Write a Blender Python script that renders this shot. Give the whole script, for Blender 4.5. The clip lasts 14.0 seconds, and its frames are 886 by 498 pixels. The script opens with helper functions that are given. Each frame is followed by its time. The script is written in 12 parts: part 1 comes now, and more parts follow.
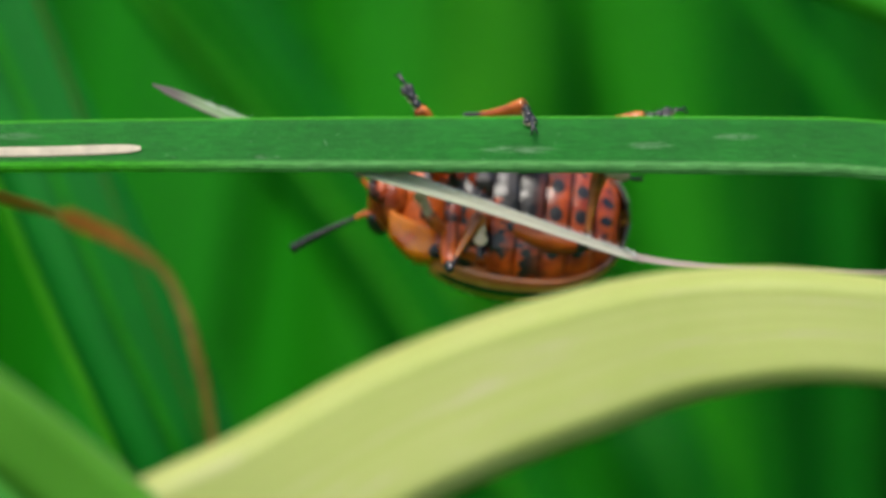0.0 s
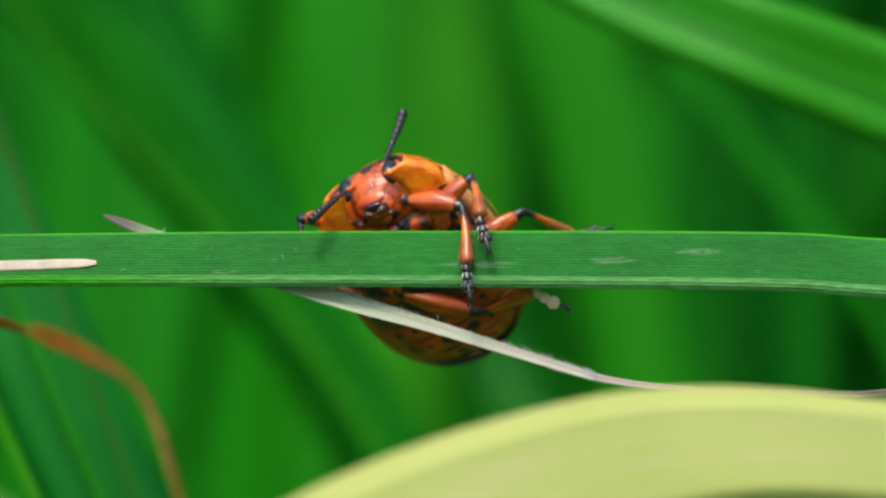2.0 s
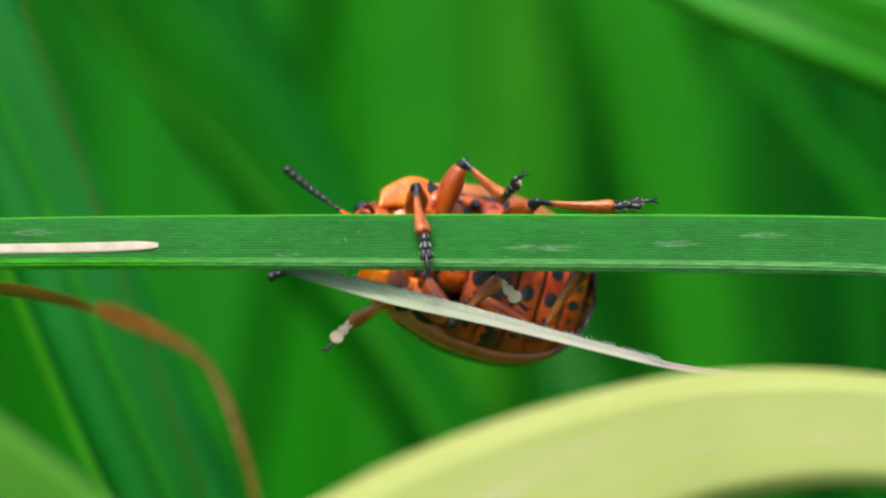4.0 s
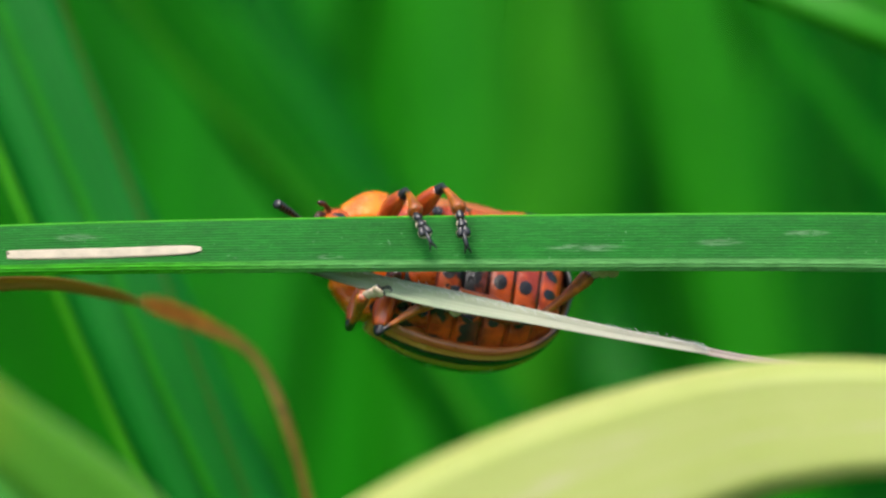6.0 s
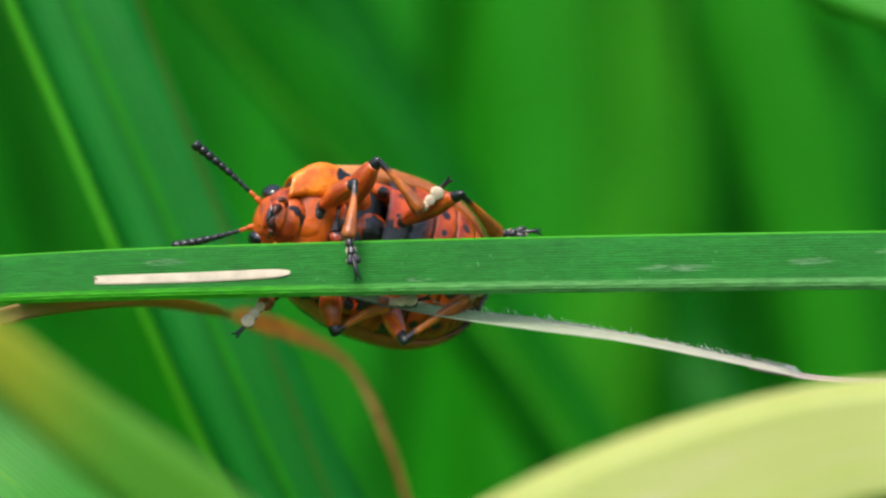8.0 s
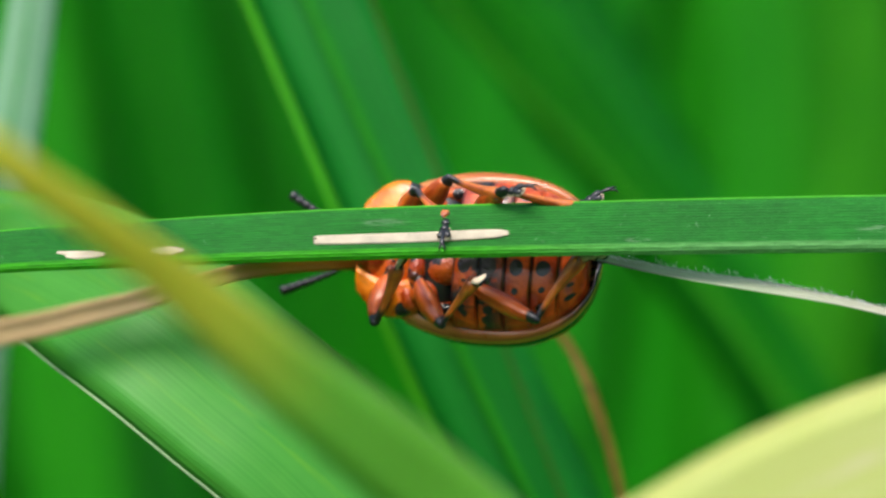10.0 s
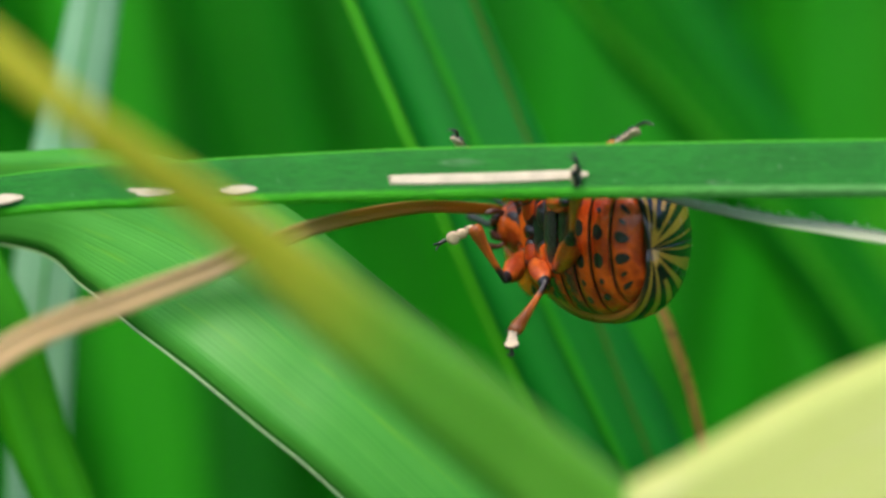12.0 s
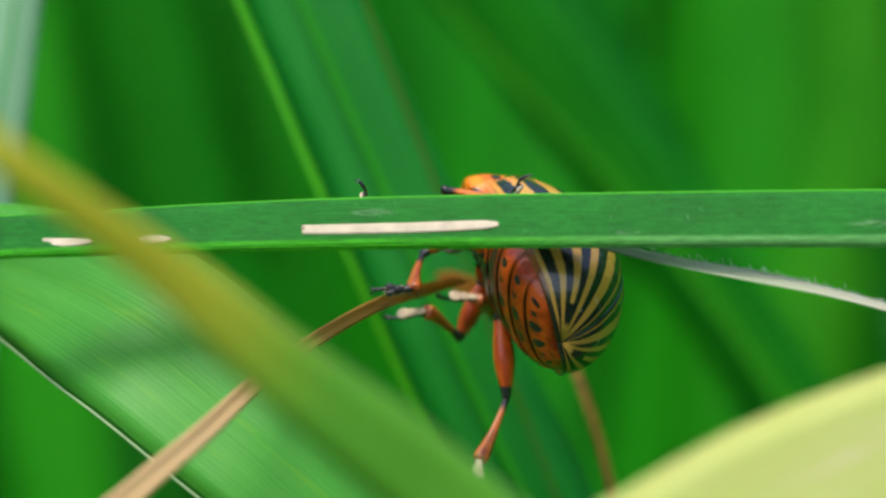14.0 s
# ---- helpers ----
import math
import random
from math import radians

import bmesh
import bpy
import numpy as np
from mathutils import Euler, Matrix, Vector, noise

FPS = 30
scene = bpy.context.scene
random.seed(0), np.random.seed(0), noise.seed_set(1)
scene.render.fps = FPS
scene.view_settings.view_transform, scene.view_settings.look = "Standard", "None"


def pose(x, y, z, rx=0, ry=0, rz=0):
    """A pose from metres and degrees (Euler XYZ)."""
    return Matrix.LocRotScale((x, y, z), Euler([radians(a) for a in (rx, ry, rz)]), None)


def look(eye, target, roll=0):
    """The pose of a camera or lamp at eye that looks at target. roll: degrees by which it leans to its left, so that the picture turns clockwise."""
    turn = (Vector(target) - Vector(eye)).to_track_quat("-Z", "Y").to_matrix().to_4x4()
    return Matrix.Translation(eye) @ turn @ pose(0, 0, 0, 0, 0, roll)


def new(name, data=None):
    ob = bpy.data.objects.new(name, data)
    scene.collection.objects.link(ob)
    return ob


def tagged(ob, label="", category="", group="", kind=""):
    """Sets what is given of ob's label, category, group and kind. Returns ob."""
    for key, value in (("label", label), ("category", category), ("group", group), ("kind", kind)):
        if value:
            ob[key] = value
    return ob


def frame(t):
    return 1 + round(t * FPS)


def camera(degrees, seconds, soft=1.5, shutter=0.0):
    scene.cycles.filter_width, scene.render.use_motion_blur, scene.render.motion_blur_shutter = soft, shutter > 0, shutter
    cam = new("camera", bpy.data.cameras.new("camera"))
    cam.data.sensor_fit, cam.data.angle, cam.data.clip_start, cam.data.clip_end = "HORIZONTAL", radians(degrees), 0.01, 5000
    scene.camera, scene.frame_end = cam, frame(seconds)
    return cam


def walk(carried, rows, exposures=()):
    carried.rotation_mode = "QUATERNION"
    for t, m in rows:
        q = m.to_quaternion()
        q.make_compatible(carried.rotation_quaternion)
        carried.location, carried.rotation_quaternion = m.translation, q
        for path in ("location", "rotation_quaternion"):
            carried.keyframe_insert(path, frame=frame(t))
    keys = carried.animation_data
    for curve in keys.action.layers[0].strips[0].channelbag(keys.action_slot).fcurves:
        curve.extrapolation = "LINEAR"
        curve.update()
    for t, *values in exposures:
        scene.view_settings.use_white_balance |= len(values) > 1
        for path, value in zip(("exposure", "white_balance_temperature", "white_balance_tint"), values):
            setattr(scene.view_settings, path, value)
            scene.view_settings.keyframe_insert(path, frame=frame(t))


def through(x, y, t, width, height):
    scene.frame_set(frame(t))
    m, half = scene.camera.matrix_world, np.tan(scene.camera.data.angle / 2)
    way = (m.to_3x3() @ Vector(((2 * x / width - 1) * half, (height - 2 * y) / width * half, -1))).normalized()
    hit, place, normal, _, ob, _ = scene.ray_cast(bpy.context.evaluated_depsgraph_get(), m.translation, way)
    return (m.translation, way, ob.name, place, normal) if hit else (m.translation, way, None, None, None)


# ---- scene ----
MM = 0.001

# ---- camera: a macro lens held in one place, panning along the blade ----
cam = camera(8.97, 14.0, soft=2.4, shutter=0.5)
cam.data.dof.use_dof = True
cam.data.dof.focus_distance = 0.2005
cam.data.dof.aperture_fstop = 32
EYE = (0.0, -0.2, 0.0)


def aim(left, up, roll=0.0, closer=0.0):
    """The camera's pose from degrees that it turns to the left and up, and mm that it leans in."""
    return pose(EYE[0], EYE[1] + closer * MM, EYE[2], 90 + up, 0, left) @ pose(0, 0, 0, 0, 0, roll)


walk(cam, [
    (0, aim(-0.829, -0.979, 0.31, -3.61)),
    (0.25, aim(-0.790, -0.696, 0.24, -3.28)),
    (0.5, aim(-0.716, -0.495, 0.18, -2.95)),
    (0.8, aim(-0.645, -0.664, 0.17, -2.84)),
    (1, aim(-0.608, -0.614, 0.15, -2.76)),
    (1.2, aim(-0.748, -0.524, 0.21, -2.06)),
    (1.5, aim(-1.031, -0.255, 0.30, -1.01)),
    (2, aim(-1.246, 0.188, 0.39, -1.21)),
    (2.5, aim(-0.890, 0.154, 0.18, -1.80)),
    (3, aim(-0.837, 0.158, -0.00, -0.70)),
    (3.2, aim(-0.822, 0.011, 0.36, -0.52)),
    (5.3, aim(-0.366, 0.033, 0.36, -0.46)),
    (5.5, aim(-0.354, 0.046, 0.26, -0.01)),
    (6, aim(-0.171, 0.023, -0.09, -0.20)),
    (6.5, aim(-0.001, -0.001, 0.02, 0.16)),
    (7, aim(0.183, 0.028, -0.46, 0.13)),
    (7.5, aim(0.515, 0.178, -0.22, 0.99)),
    (8, aim(0.732, 0.250, -0.61, 0.70)),
    (8.5, aim(1.310, 0.177, -0.51, 1.03)),
    (9, aim(2.068, 0.151, -0.52, 0.33)),
    (9.2, aim(2.429, 0.091, -0.46, 0.58)),
    (9.9, aim(2.894, -0.107, -0.53, 0.56)),
    (10.6, aim(3.464, -0.337, -0.57, 1.09)),
    (11.3, aim(3.933, -0.526, -0.60, 1.60)),
    (11.5, aim(3.989, -0.549, -0.60, 1.80)),
    (12, aim(3.804, -0.761, -0.60, 4.20)),
    (12.5, aim(3.671, -0.509, -0.60, 4.30)),
    (13, aim(3.515, -0.535, -0.60, 4.40)),
    (13.5, aim(3.007, -0.452, -0.60, 2.20)),
    (14, aim(2.865, -0.237, -0.60, 2.00)),
], exposures=[(0, 0.58), (1.5, 0.65), (3, 0.76), (5.5, 0.79), (11.5, 0.86), (14, 0.77)])

# ---- light: bright shade under an open, hazy sky ----
world = bpy.data.worlds.new("sky")
scene.world = world
world.use_nodes = True
wt = world.node_tree
sky = wt.nodes.new("ShaderNodeTexSky")
sky.sky_type = "NISHITA"
sky.sun_disc = False
sky.sun_elevation, sky.sun_rotation = radians(58), radians(200)
sky.air_density, sky.dust_density = 1.0, 3.0
wt.links.new(sky.outputs[0], wt.nodes["Background"].inputs[0])
wt.nodes["Background"].inputs[1].default_value = 0.15

sun = new("sun", bpy.data.lights.new("sun", "SUN"))
sun.data.energy, sun.data.angle, sun.data.color = 1.6, radians(22), (1.0, 0.95, 0.86)
sun.matrix_world = look((-0.35, -0.9, 1.6), (0, 0, 0))

# ---- materials ----


class Nodes:
    """A node material under construction."""

    def __init__(self, name):
        self.mat = bpy.data.materials.new(name)
        self.mat.use_nodes = True
        self.tree = self.mat.node_tree
        self.tree.nodes.clear()
        self.out = self.tree.nodes.new("ShaderNodeOutputMaterial")

    def put(self, socket, value):
        if isinstance(value, bpy.types.NodeSocket):
            self.tree.links.new(value, socket)
        else:
            socket.default_value = value

    def math(self, op, a, b=0.0, c=0.0, clamp=False):
        n = self.tree.nodes.new("ShaderNodeMath")
        n.operation, n.use_clamp = op, clamp
        self.put(n.inputs[0], a)
        self.put(n.inputs[1], b)
        self.put(n.inputs[2], c)
        return n.outputs[0]

    def mix(self, fac, a, b):
        n = self.tree.nodes.new("ShaderNodeMix")
        n.data_type = "RGBA"
        self.put(n.inputs[0], fac)
        self.put(n.inputs[6], a if not isinstance(a, tuple) else (*a, 1))
        self.put(n.inputs[7], b if not isinstance(b, tuple) else (*b, 1))
        return n.outputs[2]

    def noise(self, coords, scale, detail=3.0, rough=0.55):
        n = self.tree.nodes.new("ShaderNodeTexNoise")
        self.put(n.inputs["Vector"], coords)
        n.inputs["Scale"].default_value, n.inputs["Detail"].default_value = scale, detail
        n.inputs["Roughness"].default_value = rough
        return n.outputs[0]

    def step(self, value, low, high):
        n = self.tree.nodes.new("ShaderNodeMapRange")
        n.interpolation_type = "SMOOTHSTEP"
        self.put(n.inputs[0], value)
        n.inputs[1].default_value, n.inputs[2].default_value = low, high
        return n.outputs[0]

    def stretch(self, coords, scale):
        n = self.tree.nodes.new("ShaderNodeMapping")
        self.put(n.inputs[0], coords)
        n.inputs["Scale"].default_value = scale
        return n.outputs[0]

    def uv(self):
        n = self.tree.nodes.new("ShaderNodeUVMap")
        n.uv_map = "UVMap"
        s = self.tree.nodes.new("ShaderNodeSeparateXYZ")
        self.tree.links.new(n.outputs[0], s.inputs[0])
        return n.outputs[0], s.outputs[0], s.outputs[1]

    def place(self):
        return self.tree.nodes.new("ShaderNodeTexCoord").outputs["Object"]

    def rand(self):
        return self.tree.nodes.new("ShaderNodeObjectInfo").outputs["Random"]

    def bump(self, height, strength, distance):
        n = self.tree.nodes.new("ShaderNodeBump")
        n.inputs["Strength"].default_value, n.inputs["Distance"].default_value = strength, distance
        self.put(n.inputs["Height"], height)
        return n.outputs[0]

    def surface(self, color, rough, normal=None, coat=0.0, through=None, share=0.0, spec=0.5, subsurface=0.0):
        p = self.tree.nodes.new("ShaderNodeBsdfPrincipled")
        self.put(p.inputs["Base Color"], color if not isinstance(color, tuple) else (*color, 1))
        self.put(p.inputs["Roughness"], rough)
        p.inputs["Coat Weight"].default_value = coat
        p.inputs["Coat Roughness"].default_value = 0.1
        p.inputs["Specular IOR Level"].default_value = spec
        if subsurface:
            p.inputs["Subsurface Weight"].default_value = subsurface
            p.inputs["Subsurface Radius"].default_value = (1.0, 0.35, 0.12)
            p.inputs["Subsurface Scale"].default_value = 0.0004
        if normal is not None:
            self.put(p.inputs["Normal"], normal)
        shader = p.outputs[0]
        if share:
            t = self.tree.nodes.new("ShaderNodeBsdfTranslucent")
            self.put(t.inputs[0], through if not isinstance(through, tuple) else (*through, 1))
            m = self.tree.nodes.new("ShaderNodeMixShader")
            m.inputs[0].default_value = share
            self.tree.links.new(shader, m.inputs[1])
            self.tree.links.new(t.outputs[0], m.inputs[2])
            shader = m.outputs[0]
        self.tree.links.new(shader, self.out.inputs[0])
        return self.mat


def leaf_material(name, dark, light, veins, edge=None, rough=0.42, share=0.35, blotch=None, vary=0.25, spec=0.4, ribs=0.22, tip=None, tip_end=0.2):
    """A grass blade: veins along it (v runs across), mottling, an edge tint."""
    k = Nodes(name)
    uv, u, v = k.uv()
    streak = k.noise(k.stretch(uv, (2.0, veins, 1.0)), 1.0, 3.0, 0.6)
    wave = k.math("SINE", k.math("MULTIPLY", v, veins * 6.283))
    ridge = k.math("MULTIPLY_ADD", wave, 0.5, 0.5)
    mott = k.noise(k.place(), 260.0, 4.0)
    f = k.math("ADD", k.math("MULTIPLY", streak, 0.7), k.math("MULTIPLY", ridge, ribs))
    f = k.math("ADD", f, k.math("MULTIPLY_ADD", mott, 0.6, -0.42), clamp=True)
    f = k.math("ADD", f, k.math("MULTIPLY_ADD", k.rand(), vary, -vary / 2), clamp=True)
    col = k.mix(f, dark, light)
    if edge:
        rim = k.step(k.math("ABSOLUTE", k.math("SUBTRACT", v, 0.5)), 0.44, 0.5)
        col = k.mix(k.math("MULTIPLY", rim, 0.8), col, edge)
    if blotch:
        spot = k.step(k.noise(k.stretch(uv, (3.0, 5.0, 1.0)), 2.0, 4.0), 0.56, 0.72)
        col = k.mix(k.math("MULTIPLY", spot, 0.7), col, blotch)
    if tip:
        col = k.mix(k.math("MULTIPLY", k.step(u, tip_end, tip_end * 0.25), 0.85), col, tip)
        col = k.mix(k.math("MULTIPLY", k.step(u, 0.2, 0.1), 0.8), col, (0.17, 0.10, 0.13))
        col = k.mix(k.math("MULTIPLY", k.math("MULTIPLY", k.step(v, 0.70, 0.9), k.step(u, 0.45, 0.2)), 0.8), col, (0.16, 0.09, 0.11))
    n = k.bump(k.math("ADD", k.math("MULTIPLY", ridge, ribs * 4.0), k.math("MULTIPLY", streak, 1.4)), 0.35, 0.00006)
    return k.surface(col, k.math("MULTIPLY_ADD", mott, 0.25, rough - 0.12), n, through=col, share=share, spec=spec)

RUSSET = leaf_material("russet stripe", (0.05, 0.15, 0.012), (0.12, 0.20, 0.02), 3, spec=0.2)
MEADOW = leaf_material("meadow green", (0.004, 0.16, 0.005), (0.022, 0.42, 0.008), 8, share=0.45, vary=0.6, spec=0.15)
DEEP = leaf_material("deep green", (0.003, 0.115, 0.007), (0.010, 0.27, 0.010), 10, share=0.4, spec=0.08)
BLUISH = leaf_material("bluish green", (0.004, 0.165, 0.014), (0.014, 0.36, 0.026), 12, share=0.4, spec=0.25)
LIME = leaf_material("lime green", (0.03, 0.34, 0.006), (0.10, 0.56, 0.012), 10, share=0.5, spec=0.25)
LIME2 = leaf_material("fresh green", (0.014, 0.29, 0.005), (0.05, 0.56, 0.010), 9, share=0.45, spec=0.25)
BROAD = leaf_material("broad blade green", (0.050, 0.32, 0.028), (0.14, 0.52, 0.070), 38, blotch=(0.14, 0.44, 0.025), spec=0.3, ribs=0.05)
MARGIN = leaf_material("white margin", (0.26, 0.46, 0.18), (0.44, 0.60, 0.32), 2, share=0.4)
YELLOWING = leaf_material("yellowing blade", (0.515, 0.60, 0.14), (0.70, 0.715, 0.30), 9, share=0.4, blotch=(0.72, 0.64, 0.44), spec=0.3, ribs=0.1)
PALE_BASE = leaf_material("pale hairy underside base", (0.38, 0.31, 0.26), (0.66, 0.57, 0.48), 5, share=0.2, rough=0.7, edge=(0.36, 0.26, 0.28))
PALE = leaf_material("pale hairy underside", (0.58, 0.56, 0.43), (0.88, 0.84, 0.72), 5, share=0.42, rough=0.7, edge=(0.70, 0.63, 0.55), tip=(0.30, 0.48, 0.22), tip_end=0.82)
DRY_EDGE = leaf_material("tan dried edge", (0.42, 0.34, 0.12), (0.62, 0.54, 0.24), 3, share=0.2)
SHEEN = leaf_material("waxy grey green", (0.20, 0.48, 0.25), (0.43, 0.67, 0.45), 10, share=0.3)


def two_tone(name, first, second, at_u, veins, share, dim=(0.05, 0.3, 0.01), mottle=0.25):
    """A blade that turns from one colour to another along its length."""
    k = Nodes(name)
    uv, u, v = k.uv()
    streak = k.noise(k.stretch(uv, (3.0, veins, 1.0)), 1.0, 3.0)
    wob = k.math("ADD", u, k.math("MULTIPLY_ADD", streak, 0.12, -0.06))
    col = k.mix(k.step(wob, at_u - 0.1, at_u + 0.1), first, second)
    col = k.mix(k.math("MULTIPLY", streak, 0.25), col, dim)
    if mottle > 0.25:
        spots = k.step(k.noise(k.stretch(uv, (60.0, 3.0, 1.0)), 1.0, 4.0), 0.50, 0.62)
        col = k.mix(k.math("MULTIPLY", spots, mottle), col, dim)
    return k.surface(col, 0.45, k.bump(streak, 0.3, 0.00005), through=col, share=share)


DRY = two_tone("orange to olive dry blade", (0.54, 0.21, 0.012), (0.28, 0.20, 0.02), 0.3, 9, 0.4, (0.06, 0.02, 0.006), 0.75)
STRAW = two_tone("dry straw", (0.78, 0.55, 0.27), (0.60, 0.35, 0.08), 0.60, 9, 0.35, (0.22, 0.10, 0.02), 0.2)
FRONT = two_tone("yellow to green blade", (0.84, 0.76, 0.07), (0.20, 0.58, 0.05), 0.46, 14, 0.45)


def main_blade_material():
    """The level blade: dark green upper face, fine veins, a bright fold along its lower edge."""
    k = Nodes("level blade green")
    uv, u, v = k.uv()
    ridge = k.math("MULTIPLY_ADD", k.math("SINE", k.math("MULTIPLY", v, 125.0)), 0.5, 0.5)
    streak = k.noise(k.stretch(uv, (14.0, 40.0, 1.0)), 1.0, 3.0, 0.6)
    mott = k.noise(k.place(), 420.0, 4.0)
    f = k.math("ADD", k.math("MULTIPLY", streak, 0.65), k.math("MULTIPLY", ridge, 0.3))
    f = k.math("ADD", f, k.math("MULTIPLY_ADD", mott, 0.8, -0.55), clamp=True)
    col = k.mix(f, (0.006, 0.13, 0.010), (0.03, 0.36, 0.035))
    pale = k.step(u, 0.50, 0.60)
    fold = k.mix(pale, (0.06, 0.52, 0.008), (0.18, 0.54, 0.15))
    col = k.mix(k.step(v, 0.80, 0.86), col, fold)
    here = k.place()
    sep = k.tree.nodes.new("ShaderNodeSeparateXYZ")
    k.put(sep.inputs[0], here)
    scuff = None
    for x, z, long, tall in ((5.7, 0.12, 1.5, 0.15), (10.4, 0.30, 0.9, 0.13), (13.5, 0.62, 0.9, 0.12), (-3.4, -0.2, 0.5, 0.1), (-12.3, 0.5, 0.9, 0.14)):
        a = k.math("DIVIDE", k.math("SUBTRACT", sep.outputs[0], x * MM), long * MM)
        b = k.math("DIVIDE", k.math("SUBTRACT", sep.outputs[2], z * MM), tall * MM)
        m = k.step(k.math("ADD", k.math("MULTIPLY", a, a), k.math("MULTIPLY", b, b)), 1.2, 0.2)
        scuff = m if scuff is None else k.math("MAXIMUM", scuff, m)
    dashes = k.step(k.noise(k.stretch(here, (1400.0, 1400.0, 11000.0)), 1.0, 4.0, 0.7), 0.40, 0.58)
    col = k.mix(k.math("MULTIPLY", k.math("MULTIPLY", scuff, dashes), 0.3), col, (0.46, 0.60, 0.42))
    specks = k.step(k.noise(here, 4200.0, 2.0), 0.70, 0.76)
    col = k.mix(k.math("MULTIPLY", specks, 0.3), col, (0.34, 0.58, 0.34))
    weave = k.noise(k.stretch(here, (1500.0, 3000.0, 16000.0)), 1.0, 3.0, 0.7)
    col = k.mix(k.math("MULTIPLY", k.step(weave, 0.42, 0.6), 0.42), col, (0.004, 0.085, 0.006))
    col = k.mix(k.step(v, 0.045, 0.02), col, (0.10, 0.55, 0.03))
    worn = k.step(k.noise(k.stretch(uv, (110.0, 16.0, 1.0)), 1.0, 5.0, 0.7), 0.66, 0.76)
    col = k.mix(k.math("MULTIPLY", worn, 0.5), col, (0.36, 0.55, 0.36))
    grain = k.noise(k.stretch(uv, (900.0, 60.0, 1.0)), 1.0, 2.0)
    col = k.mix(k.math("MULTIPLY", k.step(grain, 0.55, 0.75), 0.3), col, (0.10, 0.48, 0.10))
    n = k.bump(k.math("ADD", k.math("ADD", ridge, streak), k.math("ADD", grain, weave)), 0.45, 0.00005)
    return k.surface(col, k.math("MULTIPLY_ADD", mott, 0.3, 0.38), n, through=col, share=0.3, spec=0.22)


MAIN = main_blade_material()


def plain(name, color, rough, coat=0.0, scale=900.0, vary=0.25, bump=0.15, sub=0.0):
    k = Nodes(name)
    n = k.noise(k.place(), scale, 4.0)
    dark = tuple(c * (1 - vary) for c in color)
    light = tuple(min(1.0, c * (1 + vary)) for c in color)
    return k.surface(k.mix(n, dark, light), k.math("MULTIPLY_ADD", n, 0.2, rough - 0.1), k.bump(n, bump, 0.00003), coat=coat, subsurface=sub, spec=0.5)


def limb_material(name, dark, light, tinge, knee=False):
    """Amber limb chitin: streaks along the limb (its x axis), pits, a dusky tinge in patches, a black knee end."""
    k = Nodes(name)
    here = k.place()
    streak = k.noise(k.stretch(here, (260.0, 3000.0, 3000.0)), 1.0, 4.0, 0.6)
    pits = k.noise(here, 5200.0, 3.0)
    patch = k.step(k.noise(here, 900.0, 3.0), 0.52, 0.72)
    col = k.mix(k.step(streak, 0.36, 0.6), dark, light)
    col = k.mix(k.math("MULTIPLY", patch, 0.45), col, tinge)
    if knee:
        sep = k.tree.nodes.new("ShaderNodeSeparateXYZ")
        k.put(sep.inputs[0], here)
        along = k.math("MULTIPLY_ADD", streak, 0.0004, sep.outputs[0])
        col = k.mix(k.step(along, 0.00095, 0.0006), col, (0.011, 0.010, 0.012))
        stain = k.math("MULTIPLY", k.step(k.noise(here, 1500.0, 3.0), 0.5, 0.6), k.step(sep.outputs[0], 0.0017, 0.0024))
        col = k.mix(k.math("MULTIPLY", stain, 0.5), col, (0.05, 0.016, 0.008))
    n = k.bump(k.math("ADD", k.math("MULTIPLY", pits, 0.6), streak), 0.8, 0.00008)
    return k.surface(col, k.math("MULTIPLY_ADD", pits, 0.25, 0.2), n, coat=0.35, subsurface=0.2, spec=0.5)


ORANGE = plain("orange chitin", (0.62, 0.105, 0.004), 0.36, 0.4, 1800.0, 0.6, 1.0)
REDDISH = plain("red brown chitin", (0.40, 0.04, 0.008), 0.34, 0.4, 1800.0, 0.6, 1.0)
BLACK = plain("black chitin", (0.010, 0.010, 0.012), 0.34, 0.3, 1800.0, 0.4, 0.2)
EYE_BLACK = plain("eye black", (0.008, 0.008, 0.010), 0.15, 0.8, 3000.0)
CREAM = plain("cream bristle pad", (0.66, 0.52, 0.36), 0.85, 0.0, 5000.0, 0.35, 0.3)
def turf_material():
    """Soil under short grass: brown earth showing between green tufts."""
    k = Nodes("mossy soil")
    here = k.place()
    tuft = k.step(k.noise(here, 9.0, 6.0, 0.7), 0.40, 0.56)
    fine = k.noise(here, 140.0, 4.0)
    soil = k.mix(fine, (0.02, 0.014, 0.009), (0.05, 0.034, 0.02))
    green = k.mix(fine, (0.012, 0.06, 0.006), (0.035, 0.14, 0.012))
    return k.surface(k.mix(tuft, soil, green), 0.9, k.bump(fine, 0.8, 0.004), spec=0.2)


SOIL = turf_material()
HAIR = plain("white hair", (0.88, 0.88, 0.82), 0.5)
HIP = plain("dark hip joint", (0.07, 0.014, 0.006), 0.3, 0.5, 1800.0, 0.9, 0.6)
DARKRED = plain("dark mouthparts", (0.06, 0.014, 0.008), 0.36, 0.2)
LEG = limb_material("amber leg", (0.36, 0.042, 0.004), (0.64, 0.125, 0.012), (0.24, 0.028, 0.005))
SHIN = limb_material("dusky amber shin", (0.30, 0.05, 0.006), (0.62, 0.17, 0.02), (0.10, 0.022, 0.008), knee=True)


